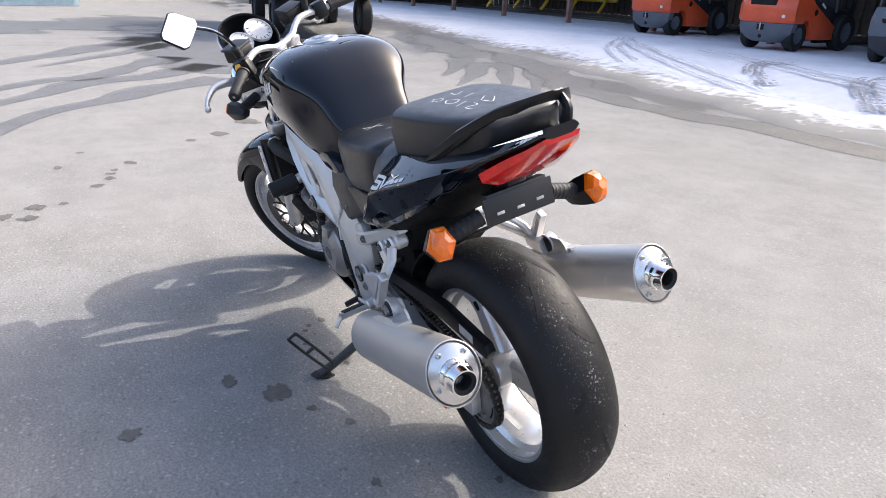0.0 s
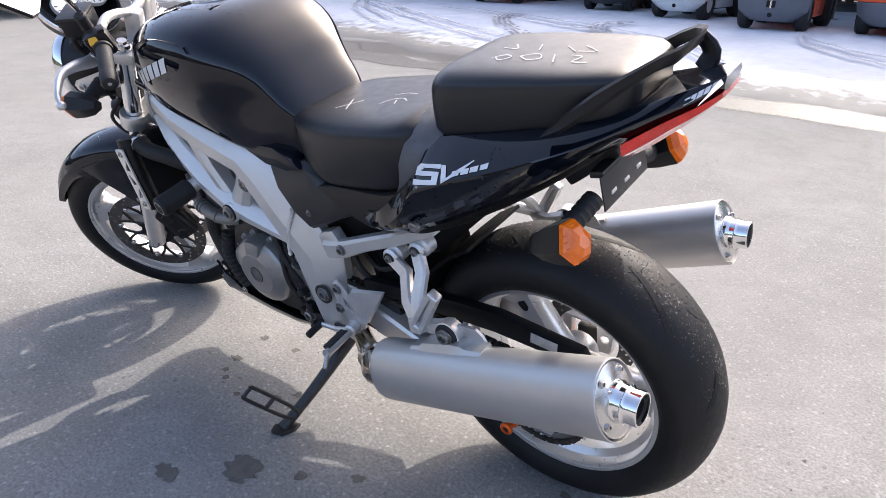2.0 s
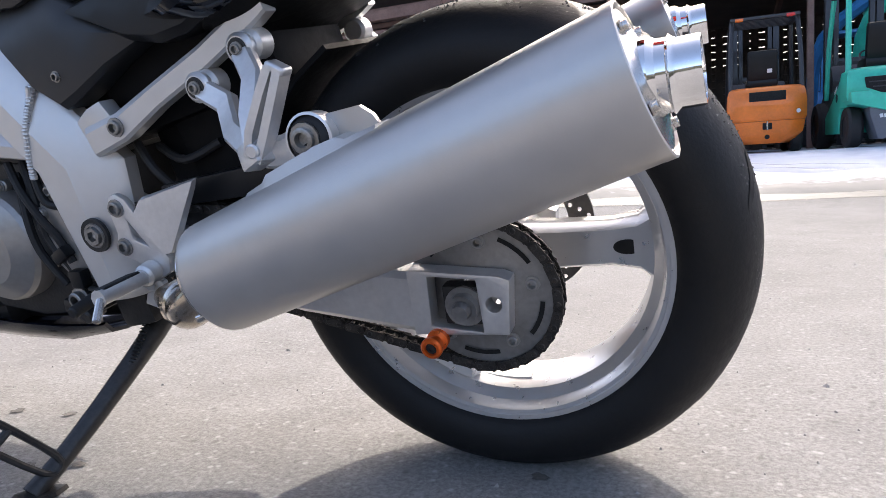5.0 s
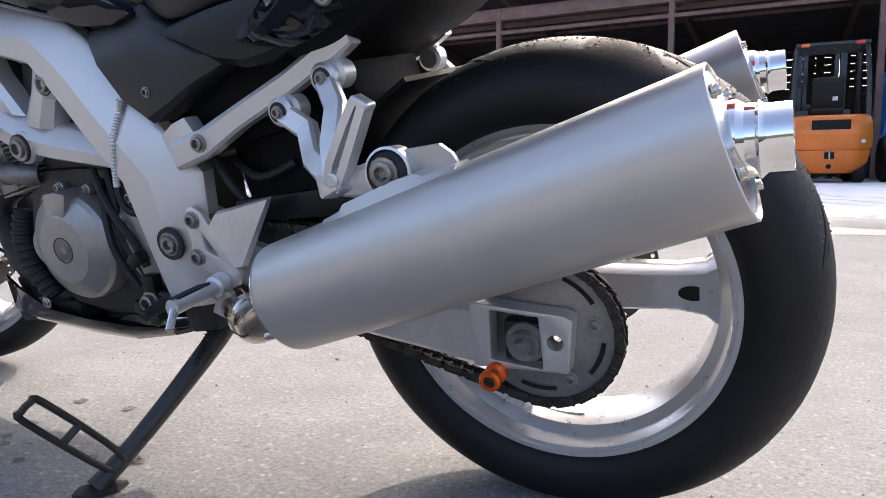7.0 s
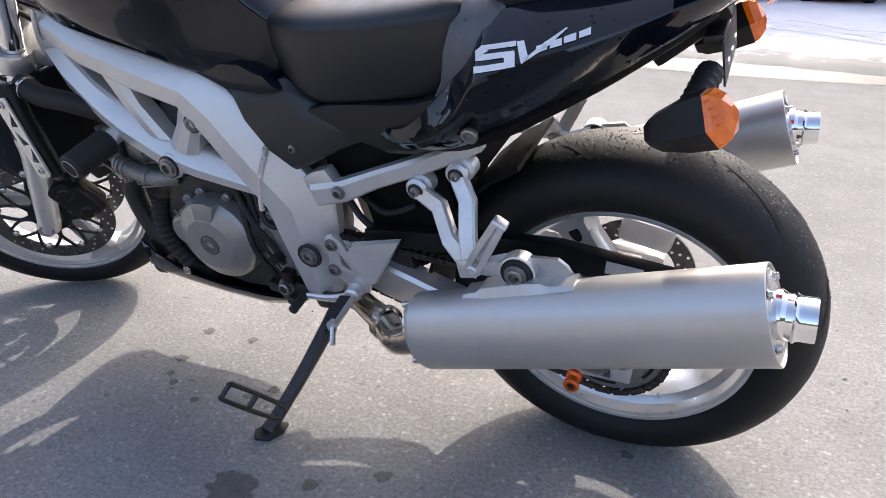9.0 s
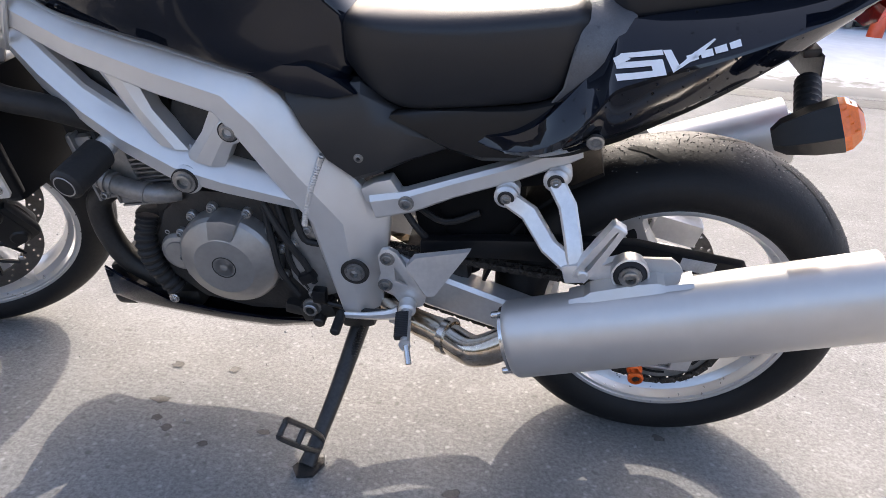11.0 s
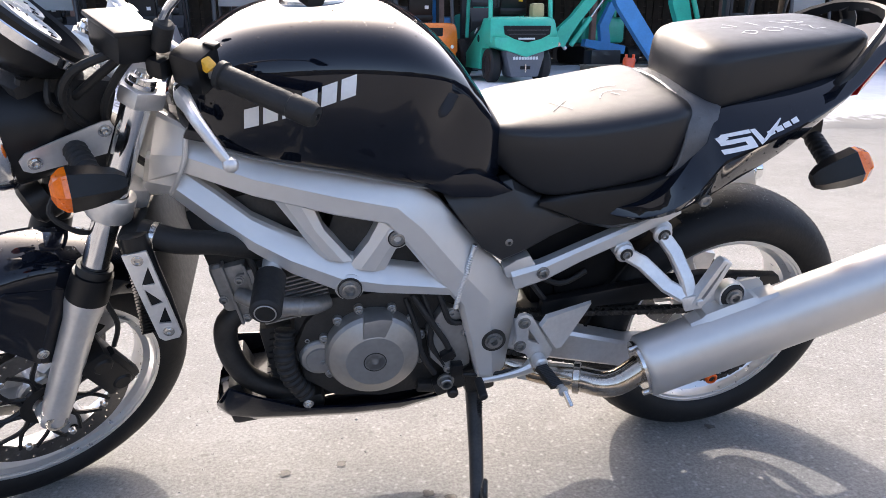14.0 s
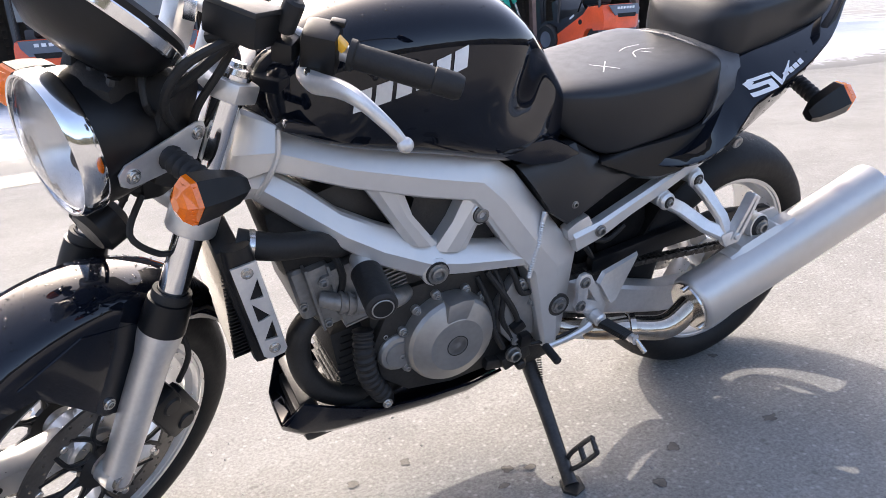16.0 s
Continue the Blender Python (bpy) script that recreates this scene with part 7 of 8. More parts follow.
cg_.inputs["Transmission Weight"].default_value, cg_.inputs["Roughness"].default_value, cg_.inputs["IOR"].default_value = 0.45, 0.12, 1.3


def side_profile(pts, w, b=0.02):
    """A body with the same outline (y, z) on both sides, 2 w wide."""
    bm = loft([[(x, y, z) for y, z in pts] for x in (-w, w)])
    bmesh.ops.recalc_face_normals(bm, faces=bm.faces)
    bevel(bm, b, 2, 25)
    return bm


def weight_ring(z, w, y0, y1, k):
    return [(-w, y0, z), (w, y0, z), (w, y1 - k, z), (w - k * 0.8, y1 - k * 0.25, z), (w * 0.5, y1, z), (-w * 0.5, y1, z), (-w + k * 0.8, y1 - k * 0.25, z), (-w, y1 - k, z)]


def forklift(name, m, body, base, label, style="plain", size=0.84):
    """A counterbalance truck, its rounded rear counterweight towards local +y."""
    root = empty(name, m @ Matrix.Scale(size, 4))
    tagged(root, label, "forklift", "parked forklifts")
    low = 0.60 if style == "smile" else 0.48
    cw = loft([weight_ring(low, 0.53, -0.1, 0.36, 0.16), weight_ring(low + 0.05, 0.55, -0.1, 0.39, 0.16), weight_ring(0.76, 0.55, -0.1, 0.40, 0.16), weight_ring(0.90, 0.54, -0.1, 0.36, 0.16), weight_ring(0.97, 0.52, -0.1, 0.31, 0.14), weight_ring(1.0, 0.47, -0.1, 0.24, 0.12)])
    bevel(cw, 0.012, 2, 25)
    if style == "smile":
        merge(cw, prism([(-0.535, 0.70), (0.535, 0.70), (0.52, 0.555), (0.16, 0.45), (0, 0.40), (-0.16, 0.45), (-0.52, 0.555)], 0.0, 0.385, 0.02))
    c = part("counterweight", cw, body, root)
    if style == "smile":
        gl = part("grille", prism([(-0.38, 0.865), (0.38, 0.865), (0.37, 0.74), (0.22, 0.67), (0, 0.62), (-0.22, 0.67), (-0.37, 0.74)], 0.25, 0.403, 0.008), HOLE_BLACK, c, "black smile-shaped ventilation opening")
        for z, w in ((0.80, 0.34), (0.74, 0.30)):
            part("grille_bar", box((0, 0.402, z), (2 * w, 0.012, 0.014), (-6, 0, 0), 0.003), P_DARK, gl)
        part("name_plate", box((0.02, 0.405, 0.675), (0.27, 0.012, 0.026), (0, 0, 0), 0.003), P_WHITE, gl, "pale strip under the grille")
        part("badge", lathe([(0, 0.004), (0.030, 0.004), (0.034, 0)], (-0.45, 0.372, 0.62), (-0.35, 1, 0), 16), WHITE_DECAL, c, "round white sticker")
        lw = part("lower_panel", prism([(-0.32, 0.52), (0.32, 0.52), (0.31, 0.40), (0.22, 0.10), (-0.22, 0.10), (-0.31, 0.40)], -0.1, 0.33, 0.02), base, root, "slate-grey lower panel with white letter bars")
        for i in range(9):
            part("letter_bar", box((-0.188 + i * 0.047, 0.333, 0.385), (0.036, 0.008, 0.046), (0, 12, 0), 0.001), WHITE_DECAL, lw)
        part("tow_slot", box((0, 0.326, 0.24), (0.17, 0.02, 0.05), (0, 0, 0), 0.006), HOLE_BLACK, lw)
        part("tow_pin", rod((0, 0.345, 0.17), (0, 0.345, 0.30), 0.014, 10), STEEL, lw)
    else:
        if style == "band":
            band = loft([[(-0.47, 0.29, 0.985), (0.47, 0.29, 0.985), (0.47, 0.318, 0.982), (-0.47, 0.318, 0.982)], [(-0.45, 0.36, 0.88), (0.45, 0.36, 0.88), (0.45, 0.382, 0.88), (-0.45, 0.382, 0.88)], [(-0.36, 0.38, 0.76), (0.36, 0.38, 0.76), (0.36, 0.408, 0.76), (-0.36, 0.408, 0.76)]])
            bn = part("hood_band", band, P_GREY, c, "slate hood band with white letter bars")
            part("grille", prism([(-0.30, 0.80), (0.30, 0.80), (0.27, 0.72), (-0.27, 0.72)], 0.3, 0.412, 0.006), HOLE_BLACK, c, "black ventilation opening")
            for i in range(6):
                part("letter_bar", box((-0.24 + i * 0.096, 0.375, 0.905), (0.064, 0.012, 0.066), (-14, 0, 0), 0.001), WHITE_DECAL, bn)
        else:
            part("grille", box((0, 0.390, 0.83), (0.50, 0.03, 0.17), (-10, 0, 0), 0.006), HOLE_BLACK, c, "black rectangular rear opening")
        part("badge", lathe([(0, 0.004), (0.030, 0.004), (0.032, 0)], (-0.42, 0.385, 0.60), (-0.3, 1, 0), 16), WHITE_DECAL, c, "round white sticker")
        lowr = loft([weight_ring(0.14, 0.34, 0.0, 0.24, 0.16), weight_ring(0.20, 0.40, 0.0, 0.31, 0.14), weight_ring(0.30, 0.50, 0.06, 0.34, 0.14), weight_ring(0.475, 0.535, 0.06, 0.365, 0.16)])
        bevel(lowr, 0.01, 2, 25)
        lw = part("bumper", lowr, base, root)
        part("tow_slot", box((0, 0.356, 0.40), (0.13, 0.03, 0.10), (0, 0, 0), 0.014), HOLE_BLACK, lw)
        part("tow_pin", rod((0, 0.366, 0.34), (0, 0.366, 0.48), 0.016, 10), STEEL, lw)
        part("drain_hole", lathe([(0, 0.004), (0.034, 0.004), (0.036, 0)], (0.0, 0.325, 0.24), (0, 1, -0.2), 16), HOLE_BLACK, lw)
    sides = part("chassis", side_profile([(-1.28, 0.20), (-0.44, 0.20), (-0.38, 0.46), (-0.30, 0.53), (0.04, 0.53), (0.04, 0.99), (-0.26, 0.99), (-0.42, 0.84), (-1.28, 0.43)], 0.51), body, root)
    for sx in (-1, 1):
        part("side_hole", lathe([(0, 0.003), (0.055, 0.003), (0.058, 0)], (sx * 0.51, -0.50, 0.68), (sx, 0, 0), 18), HOLE_BLACK, sides)
        part("maker_plate", box((sx * 0.462, -0.80, 0.80), (0.006, 0.16, 0.04), (28, 0, 0), 0.002), WHITE_DECAL, sides)
    part("step_cowl", side_profile([(-1.92, 0.42), (-1.86, 0.66), (-1.68, 0.76), (-1.30, 0.74), (-0.45, 0.92), (-0.34, 0.98), (-0.34, 0.86), (-1.26, 0.42), (-1.30, 0.60), (-1.55, 0.70), (-1.78, 0.62), (-1.86, 0.42)], 0.46, 0.01), P_DARK, root, "black step and wheel cover")
    part("dashboard", side_profile([(-1.46, 0.72), (-1.50, 1.16), (-1.36, 1.20), (-1.22, 0.98), (-1.26, 0.72)], 0.42, 0.03), P_DARK, root)
    for sx in (-1, 1):
        for y, r, w in ((-0.02, 0.27, 0.17), (-1.50, 0.34, 0.22)):
            ctr = Vector((sx * (0.42 if y > -1 else 0.48), y - 0.06, r))
            tb = lathe([(r * 0.55, -w * 0.5), (r * 0.9, -w * 0.5), (r, -w * 0.3), (r, w * 0.3), (r * 0.9, w * 0.5), (r * 0.55, w * 0.5)], ctr, (1, 0, 0), 28, closed=True)
            wh = part("wheel", tb, RUBBER, root)
            part("wheel_rim", lathe([(0, -w * 0.2), (r * 0.3, -w * 0.3), (r * 0.56, -w * 0.42), (r * 0.56, w * 0.42), (r * 0.3, w * 0.3), (0, w * 0.2)], ctr, (1, 0, 0), 22), P_DARK if style == "smile" else base, wh)
    for sx in (-1, 1):
        part("guard_post", tube([(sx * 0.50, 0.08, 0.95), (sx * 0.49, 0.02, 1.5), (sx * 0.46, -0.12, 2.05)], 0.035, 8, 3), body if style == "smile" else P_DARK, root)
        part("guard_post", tube([(sx * 0.50, -1.20, 0.70), (sx * 0.49, -1.12, 1.4), (sx * 0.46, -0.95, 2.05)], 0.032, 8, 3), body if style == "smile" else P_DARK, root)
    gr = part("overhead_guard", box((0, -0.05, 2.07), (0.98, 0.06, 0.05), (0, 0, 0), 0.01), P_DARK, root)
    for sx in (-1, 1):
        part("guard_rail", box((sx * 0.46, -0.53, 2.07), (0.06, 0.95, 0.05), (0, 0, 0), 0.01), P_DARK, gr)
    for y in np.linspace(-0.97, -0.16, 8).tolist():
        part("guard_bar", box((0, y, 2.075), (0.92, 0.035, 0.035), (0, 0, 0), 0.006), P_DARK, gr)
    if style == "band":
        part("rear_window", box((0, -0.03, 1.62), (0.86, 0.015, 0.72), (-8, 0, 0), 0.004), CAB_GLASS, root, "tinted rear window")
    for sx in (-1, 1):
        part("rear_lamp", box((sx * 0.36, -0.03, 2.06), (0.12, 0.05, 0.05), (0, 0, 0), 0.01), RED_LENS if sx < 0 else ORANGE_LENS, gr)
    seat_ = box((0.02, -0.42, 1.10), (0.46, 0.44, 0.14), (0, 0, 0), 0.05)
    box((0.02, -0.22, 1.36), (0.44, 0.12, 0.48), (-10, 0, 0), 0.05, seat_)
    st = part("seat", seat_, PLASTIC, root)
    part("seat_tag", box((-0.08, -0.16, 1.27), (0.07, 0.004, 0.06), (-10, 0, 0), 0.001), YELLOW_PLASTIC if style == "smile" else WHITE_DECAL, st)
    sg = lathe([(0.16, -0.012), (0.175, 0), (0.16, 0.012), (0.145, 0)], (0, -0.86, 1.25), (0, 0.6, 0.8), 24, closed=True)
    rod((0, -0.86, 1.25), (0, -1.05, 0.9), 0.02, 10, bm=sg)
    part("steering_wheel", sg, PLASTIC, root)
    mast = part("mast", box((0, -1.98, 1.3), (0.72, 0.10, 0.12), (0, 0, 0), 0.012), P_DARK, root)
    for sx in (-1, 1):
        part("outer_rail", box((sx * 0.34, -1.98, 1.25), (0.10, 0.14, 2.2), (0, 0, 0), 0.012), P_DARK, mast)
        part("inner_rail", box((sx * 0.24, -1.96, 1.25), (0.07, 0.10, 2.1), (0, 0, 0), 0.01), P_DARK, mast)
    for z in (0.5, 2.3):
        part("cross_tie", box((0, -1.98, z), (0.72, 0.10, 0.12), (0, 0, 0), 0.012), P_DARK, mast)
    for sx in (-1, 1):
        part("fork_arm", box((sx * 0.26, -2.6, 0.10), (0.12, 1.1, 0.05), (0, 0, 0), 0.01), P_DARK, root)
    return root


Z_YARD = 0.345
forklift("forklift", pose(-0.77, -9.0, Z_YARD, 0, 0, 2), P_ORANGE, P_ORANGE, "orange forklift parked in the snow before the shed")
forklift("forklift", pose(0.42, -9.25, Z_YARD, 0, 0, -1), P_RED, P_GREY, "red-orange forklift with a slate-grey bumper", "band")
forklift("forklift", pose(1.78, -8.95, Z_YARD, 0, 0, 2), P_RED, P_GREY, "red-orange forklift with a slate-grey bumper", "band")
forklift("forklift", pose(3.35, -9.85, Z_YARD, 0, 0, -3), P_WHITE, P_WHITE, "white forklift with a dark cab")
truck = forklift("forklift", pose(-2.06, -8.42, Z_YARD, 0, 0, 4), P_GREEN, P_GREY, "turquoise forklift with a slate-grey lower panel", "smile", 0.91)
part("hood_cover", box((-0.30, -0.02, 1.10), (0.20, 0.18, 0.22), (0, 0, 0), 0.04), material("beige_cover", (0.50, 0.40, 0.20), 0.6, scale=6), truck, "beige cover behind the seat")
forklift("forklift", pose(-6.52, -8.15, Z_YARD, 0, 0, 9), P_RED, P_GREY, "red-orange forklift with a black cowl in the shed's mouth", "band", 0.75)
forklift("forklift", pose(7.36, -10.75, Z_YARD, 0, 0, 5), P_RED, P_GREY, "red-orange forklift with slate bumper seen across the snow", "plain", 1.0)
forklift("forklift", pose(10.95, -11.45, Z_YARD, 0, 0, 5), P_RED, P_GREY, "red-orange forklift with slate bumper seen across the snow", "plain", 1.02)
forklift("forklift", pose(4.9, -10.6, Z_YARD, 0, 0, 8), P_GREY, P_DARK, "dark forklift with a grey counterweight", "band")

# ---- open shed behind ----
SHED_WOOD = material("dark_weathered_boards", (0.085, 0.064, 0.052), 0.85, scale=3, color2=(0.04, 0.031, 0.026), bump=0.4, bump_scale=30)
SHED_STEEL = material("rust_brown_steel", (0.30, 0.175, 0.135), 0.6, scale=5, color2=(0.19, 0.105, 0.08))
SHED_ROOF = material("brown_roof_boards", (0.17, 0.125, 0.105), 0.75, scale=2, color2=(0.09, 0.068, 0.058))
SX0, SX1 = -14.7, 31.5
for x in [-13.6, -10.5, -7.55, -4.71, -1.6] + [1.63 + 3.33 * i for i in range(9)]:
    pst = box((x, -12.1, 2.0), (0.10, 0.14, 3.5), (0, 0, 0), 0.008)
    box((x, -12.1, Z_YARD - 0.02), (0.26, 0.26, 0.05), (0, 0, 0), 0.006, pst)
    tagged(part("shed_post", pst, SHED_STEEL, None), "rust-brown steel post of the open shed", "post", "shed posts", "structure")
def beam(bm):
    tagged(part("shed_beam", bm, SHED_STEEL, None), "brown steel roof beam of the open shed", "beam", "shed beams", "structure")


for z, h in ((3.62, 0.20), (3.28, 0.07)):
    beam(box(((SX0 + SX1) / 2, -12.1, z), (SX1 - SX0, 0.10, h), (0, 0, 0), 0.008))
for i in range(15):
    beam(box((SX0 + 3.3 * i, -16.2, 3.9), (0.10, 8.6, 0.20), (4, 0, 0), 0.008))
for k in range(9):
    beam(box(((SX0 + SX1) / 2, -12.4 - k * 0.95, 3.78 + 0.066 * k), (SX1 - SX0, 0.08, 0.12), (0, 0, 0), 0.006))
roof = box(((SX0 + SX1) / 2, -16.0, 4.12), (SX1 - SX0 + 0.8, 9.6, 0.10), (4, 0, 0), 0.01)
tagged(part("shed_roof", roof, SHED_ROOF, None), "dark sheet roof of the open shed", "roof", kind="structure")
wall = new("shed_wall")
wall.empty_display_size = 0.1
tagged(wall, "dark weathered board wall at the back of the shed", "wall", kind="structure")
board_bm = bmesh.new()
board_bm = box((0, 0, 0), (3.26, 0.03, 0.190), (0, 0, 0), 0.004, seg=1)
board_me = mesh_of(board_bm, "board")
board_me.materials.append(SHED_WOOD)
rng = random.Random(5)
for i in range(14):
    for j in range(20):
        ob = new("board", board_me)
        ob.parent = wall
        ob.matrix_basis = pose(SX0 + 3.3 * (i + 0.5), -20.3 + rng.uniform(-0.01, 0.01), 0.45 + j * 0.20, 0, rng.uniform(-0.12, 0.12), 0)
batten_me = mesh_of(box((0, 0, 0), (0.20, 0.04, 4.0), (0, 0, 0), 0.005, seg=1), "batten")
batten_me.materials.append(SHED_WOOD)
for i in range(150):
    ob = new("batten", batten_me)
    ob.parent = wall
    ob.matrix_basis = pose(SX0 + 0.15 + 0.306 * i + rng.uniform(-0.04, 0.04), -20.24, 2.3, 0, rng.uniform(-0.5, 0.5), 0)
for sx in (SX0 - 0.1, SX1 + 0.1):
    tagged(part("shed_side_wall", box((sx, -16.2, 2.2), (0.12, 8.4, 3.9), (0, 0, 0), 0.01), SHED_WOOD, None), "dark board side wall of the shed", "wall", kind="structure")
tagged(part("backdrop_wall", box(((SX0 + SX1) / 2, -24, 1.6), (70, 0.2, 3.0), (0, 0, 0), 0.01), SHED_ROOF, None), "grey wall beyond the shed", "wall", kind="structure")


# ---- excavators and clutter in the shed's mouth ----
def boxed_arm(pts, depth, b=0.012):
    """A boxed arm in the plane of x and z; pts give (x, z, width)."""
    bm = bmesh.new()
    ring = []
    for k, (x, z, w) in enumerate(pts):
        p0, p1 = pts[max(0, k - 1)], pts[min(len(pts) - 1, k + 1)]
        d = Vector((p1[0] - p0[0], 0, p1[1] - p0[1])).normalized()
        n = Vector((-d.z, 0, d.x)) * w * 0.5
        c = Vector((x, 0, z))
        ring.append([c + n + Vector((0, -depth / 2, 0)), c + n + Vector((0, depth / 2, 0)), c - n + Vector((0, depth / 2, 0)), c - n + Vector((0, -depth / 2, 0))])
    loft(ring, bm)
    bevel(bm, b, 2, 30)
    return bm


def excavator(m, col, label, reach, peak, stick, bucket, rams, depth=0.16):
    """A small crawler excavator; its boom leads forward to a stick that hangs across the view."""
    root = empty("excavator", m)
    tagged(root, label, "excavator")
    for sx in (-1, 1):
        rings = []
        for x in (-0.14, 0.14):
            rings.append([(sx * 0.55 + x, -1.55 + 0.2 * math.cos(a) if math.cos(a) < 0 else 0.05 + 0.2 * math.cos(a), 0.22 + 0.2 * math.sin(a)) for a in np.linspace(0, 2 * math.pi, 20, endpoint=False).tolist()])
        part("crawler_track", loft(rings), RUBBER, root)
    part("house", box((0, -0.95, 0.80), (1.15, 1.1, 0.62), (0, 0, 0), 0.12), col, root)
    cb = bmesh.new()
    for x in (-0.5, 0.15):
        for y in (-0.9, -0.25):
            box((x, y, 1.6), (0.06, 0.06, 1.1), (0, 0, 0), 0.01, cb)
    box((-0.18, -0.58, 2.17), (0.75, 0.75, 0.07), (0, 0, 0), 0.03, cb)
    part("cab_frame", cb, col, root)
    part("swing_post", box((0.35, -0.25, 0.75), (0.22, 0.40, 0.34), (0, 0, 0), 0.03), col, root)
    part("boom", tube([(0.35, -0.2, 0.8), (0.30, 0.3 * reach, 1.9), (0.5 * peak[0] + 0.1, 0.7 * reach, 2.5), (peak[0], reach, peak[1])], 0.11, 8, 4), col, root)
    sk = part("stick", boxed_arm(stick, depth), col, root)
    for x, z, w in (stick[0], stick[-1]):
        part("pivot_pin", rod((x, -0.10, z), (x, 0.10, z), 0.038, 14), STEEL, sk)
    pieces = [sk]
    for (x0, z0), (x1, z1), r in rams:
        rm = part("ram", rod((x0, 0, z0), (x0 + (x1 - x0) * 0.6, 0, z0 + (z1 - z0) * 0.6), r, 14), col, root)
        part("ram_rod", rod((x0 + (x1 - x0) * 0.58, 0, z0 + (z1 - z0) * 0.58), (x1, 0, z1), r * 0.5, 12), STEEL, rm)
        pieces.append(rm)
    if bucket:
        bx, bz, r = bucket
        pts = [(bx - 0.15 * r, bz + r), (bx + 0.45 * r, bz + 0.95 * r), (bx + 0.75 * r, bz + 0.2 * r), (bx + 0.9 * r, bz - 1.0 * r), (bx + 0.35 * r, bz - 1.1 * r), (bx - 0.6 * r, bz - 0.9 * r), (bx - 0.75 * r, bz - 0.2 * r)]
        bk = loft([[(x, y, z) for x, z in pts] for y in (-0.22, 0.22)])
        bmesh.ops.recalc_face_normals(bk, faces=bk.faces)
        bevel(bk, 0.02, 2, 25)
        pieces.append(part("bucket", bk, P_GREY, root, "worn grey steel bucket"))
    for ob in pieces:
        ob.matrix_basis = pose(0, reach, 0) @ ob.matrix_basis
    return root


# each arm is laid out from its machine's base, x to the side and z up
excavator(pose(-2.6, -11.6, Z_YARD), P_GREEN, "turquoise mini excavator with raised boom", 1.6, (-1.6, 2.0), [(-0.62, 0.52, 0.22), (-0.72, 0.72, 0.24), (-0.90, 0.92, 0.17), (-1.20, 1.28, 0.17), (-1.60, 2.0, 0.16)], None, [((-0.86, 0.50), (-1.42, 1.26), 0.045), ((-0.58, 0.66), (-0.78, 0.44), 0.07)])
excavator(pose(-2.2, -14.2, Z_YARD), P_BLUE, "blue mini excavator with its arm reaching to the ground", 4.2, (-1.75, 2.2), [(-1.75, 2.2, 0.24), (-2.14, 1.22, 0.27), (-2.60, 0.62, 0.27), (-2.95, 0.16, 0.22), (-3.05, -0.02, 0.16)], None, [((-2.72, 0.55), (-3.08, 0.08), 0.04)])
excavator(pose(-6.2, -14.6, Z_YARD), P_GREEN, "turquoise mini excavator with its bucket on the snow", 4.4, (0.75, 2.1), [(0.75, 2.1, 0.24), (0.70, 1.22, 0.31), (0.55, 0.78, 0.26), (0.38, 0.40, 0.18)], (0.30, 0.20, 0.22), [((0.50, 1.5), (0.17, 0.56), 0.045), ((0.50, 0.56), (0.17, 0.56), 0.03)])
gear = empty("spare_boom", pose(-4.65, -11.4, Z_YARD))
tagged(gear, "blue spare digger arm lying behind the boom", "digger arm")
part("arm", boxed_arm([(0.40, 0.54, 0.13), (0.0, 0.46, 0.18), (-0.42, 0.40, 0.15)], 0.2), P_BLUE, gear)
part("upright_arm", boxed_arm([(-0.05, 0.40, 0.2), (0.02, 0.85, 0.18), (-0.15, 1.25, 0.14)], 0.15), P_BLUE, gear)
part("cradle", box((0, 0, 0.20), (0.6, 0.4, 0.40), (0, 0, 0), 0.03), P_DARK, gear)
bo_ = lathe([(0, 0), (0.095, 0), (0.095, 0.31), (0.085, 0.33), (0, 0.33)], (-3.86, -8.6, Z_YARD), (-0.10, 0, 1), 20)
for dx in (-0.06, 0.06):
    rod((-3.893 + dx, -8.6, Z_YARD + 0.31), (-3.897 + dx, -8.6, Z_YARD + 0.38), 0.022, 10, bm=bo_)
tagged(part("bollard", bo_, P_RED, None), "red-orange pronged cylinder standing upright in the snow", "bollard")
pl = empty("pallet", pose(-4.6, -10.6, Z_YARD + 0.02))
tagged(pl, "grey wooden pallet lying on the snow", "pallet")
PALLET = material("grey_pallet_wood", (0.30, 0.25, 0.19), 0.85, scale=9)
for i in range(5):
    part("slat", box((0, -0.4 + 0.2 * i, 0.115), (1.1, 0.11, 0.022), (0, 0, 0), 0.003), PALLET, pl)
for i in range(3):
    part("bearer", box((-0.48 + 0.48 * i, 0, 0.055), (0.09, 0.9, 0.09), (0, 0, 0), 0.004), PALLET, pl)

# ---- far side of the yard ----
trk = empty("parked_lorry", pose(15.8, -4.6, 0.05, 0, 0, 82))
tagged(trk, "dark lorry parked across the damp yard", "lorry")
tb = box((0, 0, 1.0), (2.2, 5.6, 0.35), (0, 0, 0), 0.05)
part("chassis", tb, P_DARK, trk)
part("load_body", box((0, -0.6, 1.9), (2.3, 4.2, 1.6), (0, 0, 0), 0.05), P_GREY, trk)
part("cab", box((0, 2.3, 1.7), (2.1, 1.4, 1.7), (0, 0, 0), 0.15), P_WHITE, trk)
part("rear_bumper", box((0, -2.85, 0.55), (2.1, 0.12, 0.25), (0, 0, 0), 0.02), P_DARK, trk)
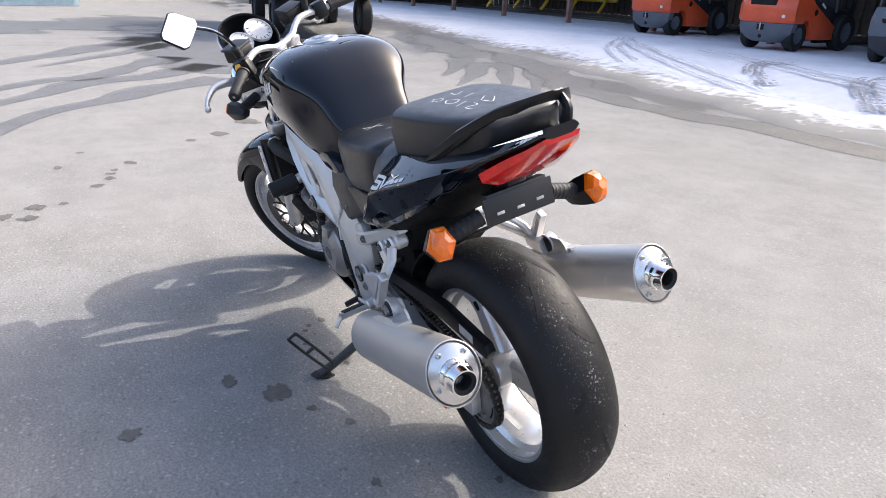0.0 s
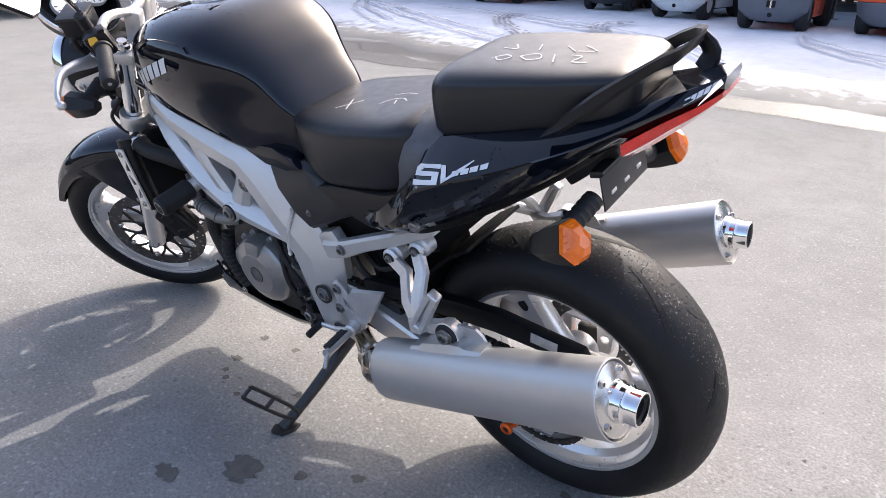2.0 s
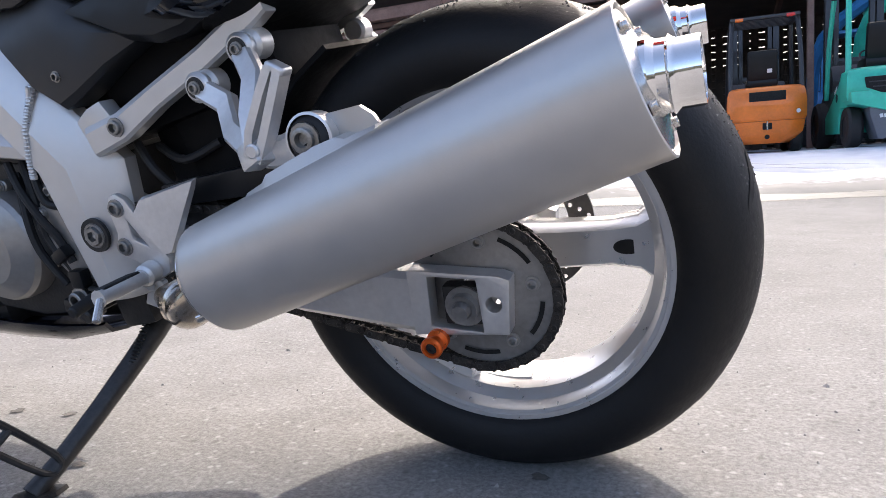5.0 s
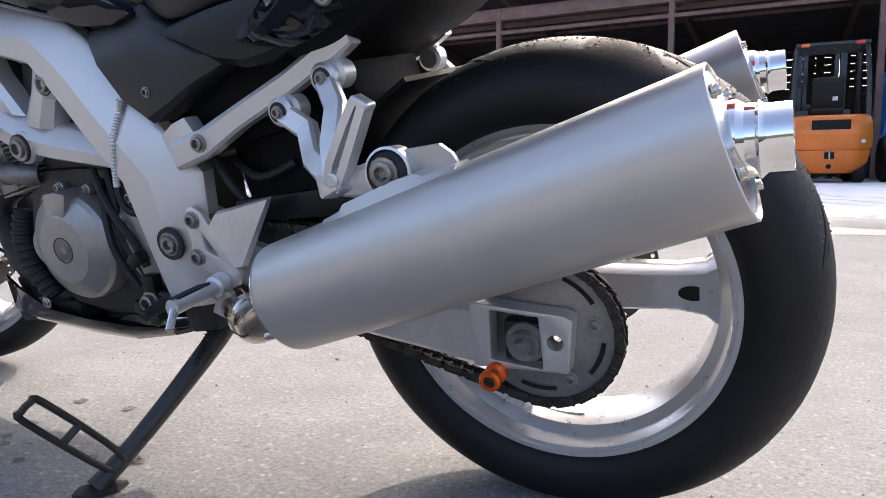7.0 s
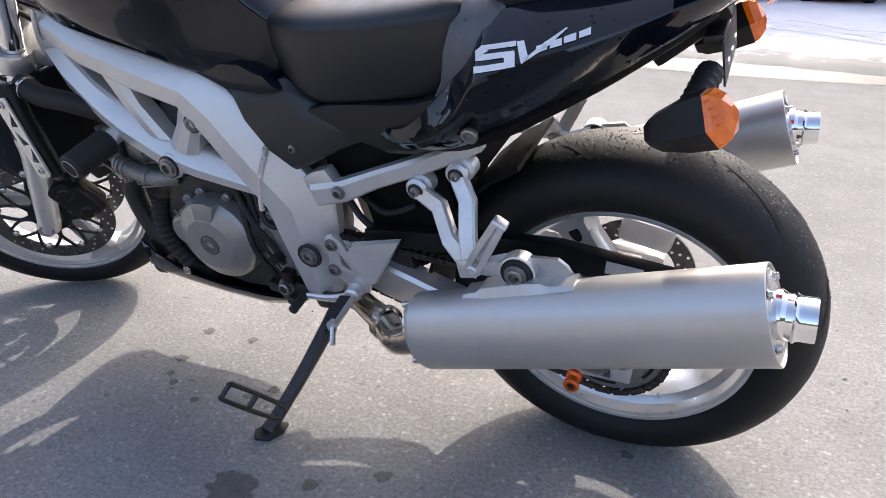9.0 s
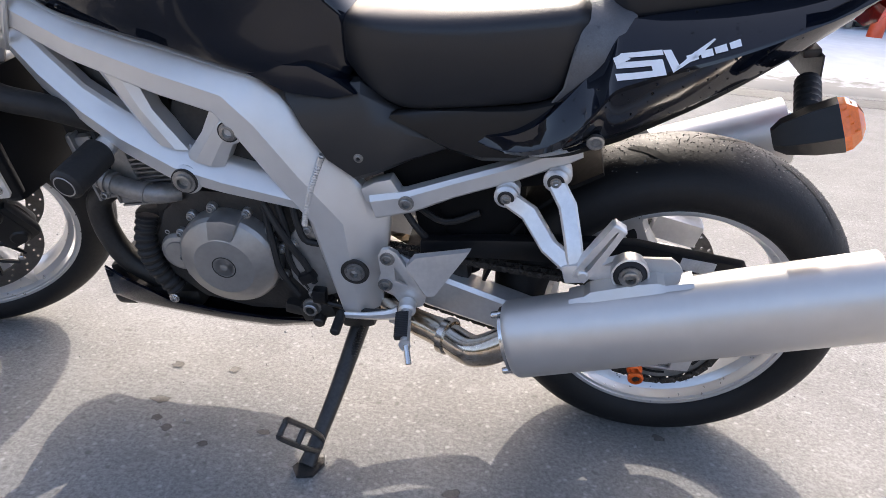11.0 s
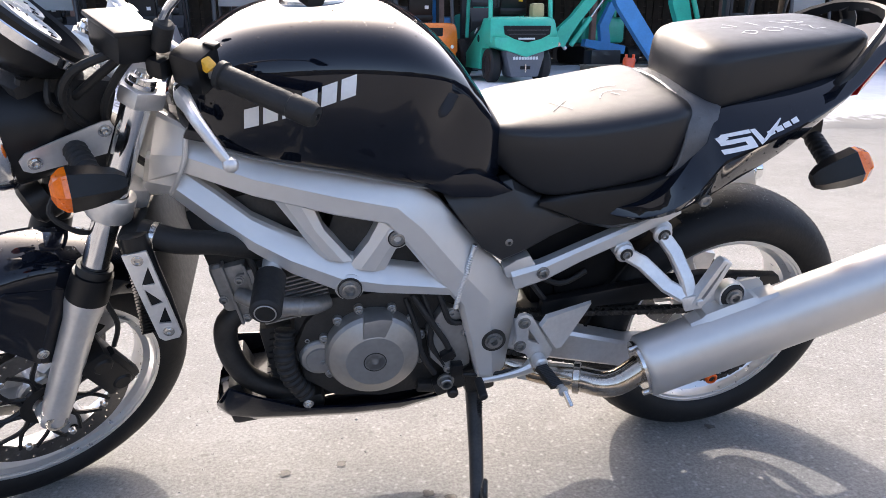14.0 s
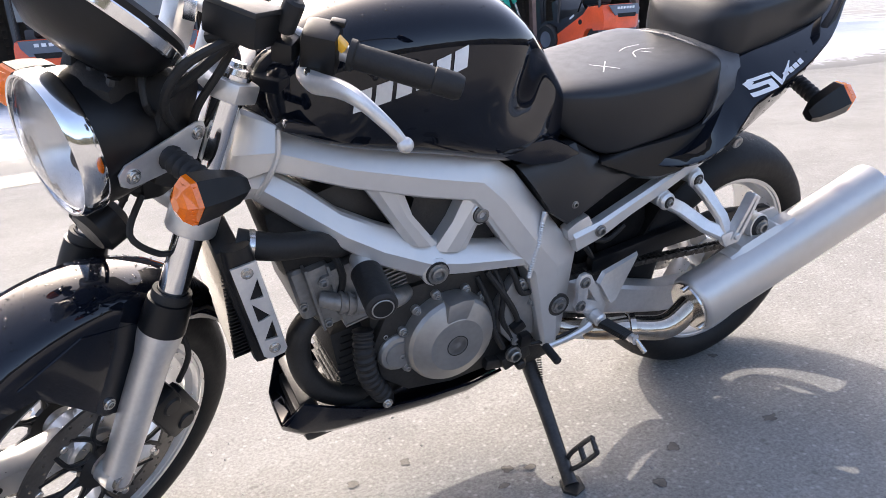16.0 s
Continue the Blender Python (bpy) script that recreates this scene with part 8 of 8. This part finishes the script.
for sx in (-1, 1):
    for y in (-1.6, 1.9):
        ctr = (sx * 0.95, y, 0.42)
        w_ = part("wheel", lathe([(0.22, -0.13), (0.38, -0.13), (0.42, -0.09), (0.42, 0.09), (0.38, 0.13), (0.22, 0.13)], ctr, (1, 0, 0), 28, closed=True), RUBBER, trk)
        part("wheel_rim", lathe([(0, -0.08), (0.12, -0.06), (0.23, -0.10), (0.23, 0.10), (0.12, 0.06), (0, 0.08)], ctr, (1, 0, 0), 22), P_GREY, w_)
yl = empty("yellow_implement", pose(23.5, -18.0, Z_YARD, 0, 0, 40))
tagged(yl, "yellow tubular farm implement standing in the snow", "implement")
for i in range(5):
    x = -2.4 + 1.2 * i
    part("leg", tube([(x, -0.4, 1.0), (x, 0.2, 0.85), (x + 0.1, 0.5, 0.4), (x + 0.3, 0.6, 0.05)], 0.07, 8, 3), P_YELLOW, yl)
part("toolbar", rod((-2.8, -0.3, 0.95), (2.8, -0.3, 0.95), 0.10, 12), P_YELLOW, yl)
part("toolbar", rod((-2.8, 0.25, 0.55), (2.8, 0.25, 0.55), 0.08, 12), P_YELLOW, yl)
cr = empty("wire_cage", pose(27.5, -18.5, Z_YARD, 0, 0, 20))
tagged(cr, "grey wire cage pallet in the snow", "cage")
for i in range(9):
    part("bar", rod((-1.2 + 0.3 * i, 0, 0), (-1.2 + 0.3 * i, 0, 1.0), 0.03, 8), STEEL, cr)
part("bar", rod((-1.2, 0, 1.0), (1.2, 0, 1.0), 0.04, 8), STEEL, cr)
part("bar", rod((-1.2, 0, 0.1), (1.2, 0, 0.1), 0.04, 8), STEEL, cr)
ct = empty("container", pose(26.0, 3.2, 0, 0, 0, 12))
tagged(ct, "pale blue container at the yard's far side", "container")
cbm = box((0, 0, 1.3), (2.4, 6.0, 2.6), (0, 0, 0), 0.03)
part("body", cbm, material("pale_blue_sheet", (0.42, 0.55, 0.62), 0.5, scale=2), ct)
for i in range(18):
    part("rib", box((-1.23, -2.85 + 0.33 * i, 1.3), (0.06, 0.12, 2.3), (0, 0, 0), 0.015), material("pale_blue_rib", (0.42, 0.55, 0.62), 0.5, scale=2) if i == 0 else bpy.data.materials["pale_blue_rib"], ct)

# ---- wooded edge of the yard behind the camera ----
WOODS = material("far_bare_woods", (0.045, 0.045, 0.035), 0.9, scale=0.6, color2=(0.02, 0.024, 0.018), bump=0.6, bump_scale=2)
wb = bmesh.new()
prev = None
rng = random.Random(9)
for i in range(241):
    a = radians(-25 + 230 * i / 240)
    R = 42 + 6 * noise.noise((i * 0.05, 2.0, 0))
    h = 7.0 + 1.2 * noise.noise((i * 0.07, 0.3, 0)) + 0.7 * noise.noise((i * 0.5, 0.9, 0))
    row = [wb.verts.new((R * math.cos(a) + dx * math.cos(a), R * math.sin(a) + dx * math.sin(a), z)) for dx, z in ((0, -0.2), (-0.8 + rng.uniform(-0.6, 0.6), h * 0.35), (rng.uniform(-0.6, 0.8), h * 0.7), (1.2, h), (4.0, -0.2))]
    if prev:
        for k in range(4):
            wb.faces.new((prev[k], prev[k + 1], row[k + 1], row[k]))
    prev = row
tagged(part("far_woods", wb, WOODS, None, sharp=180), "dark bare woods along the far edge of the yard", "woods", kind="stuff")
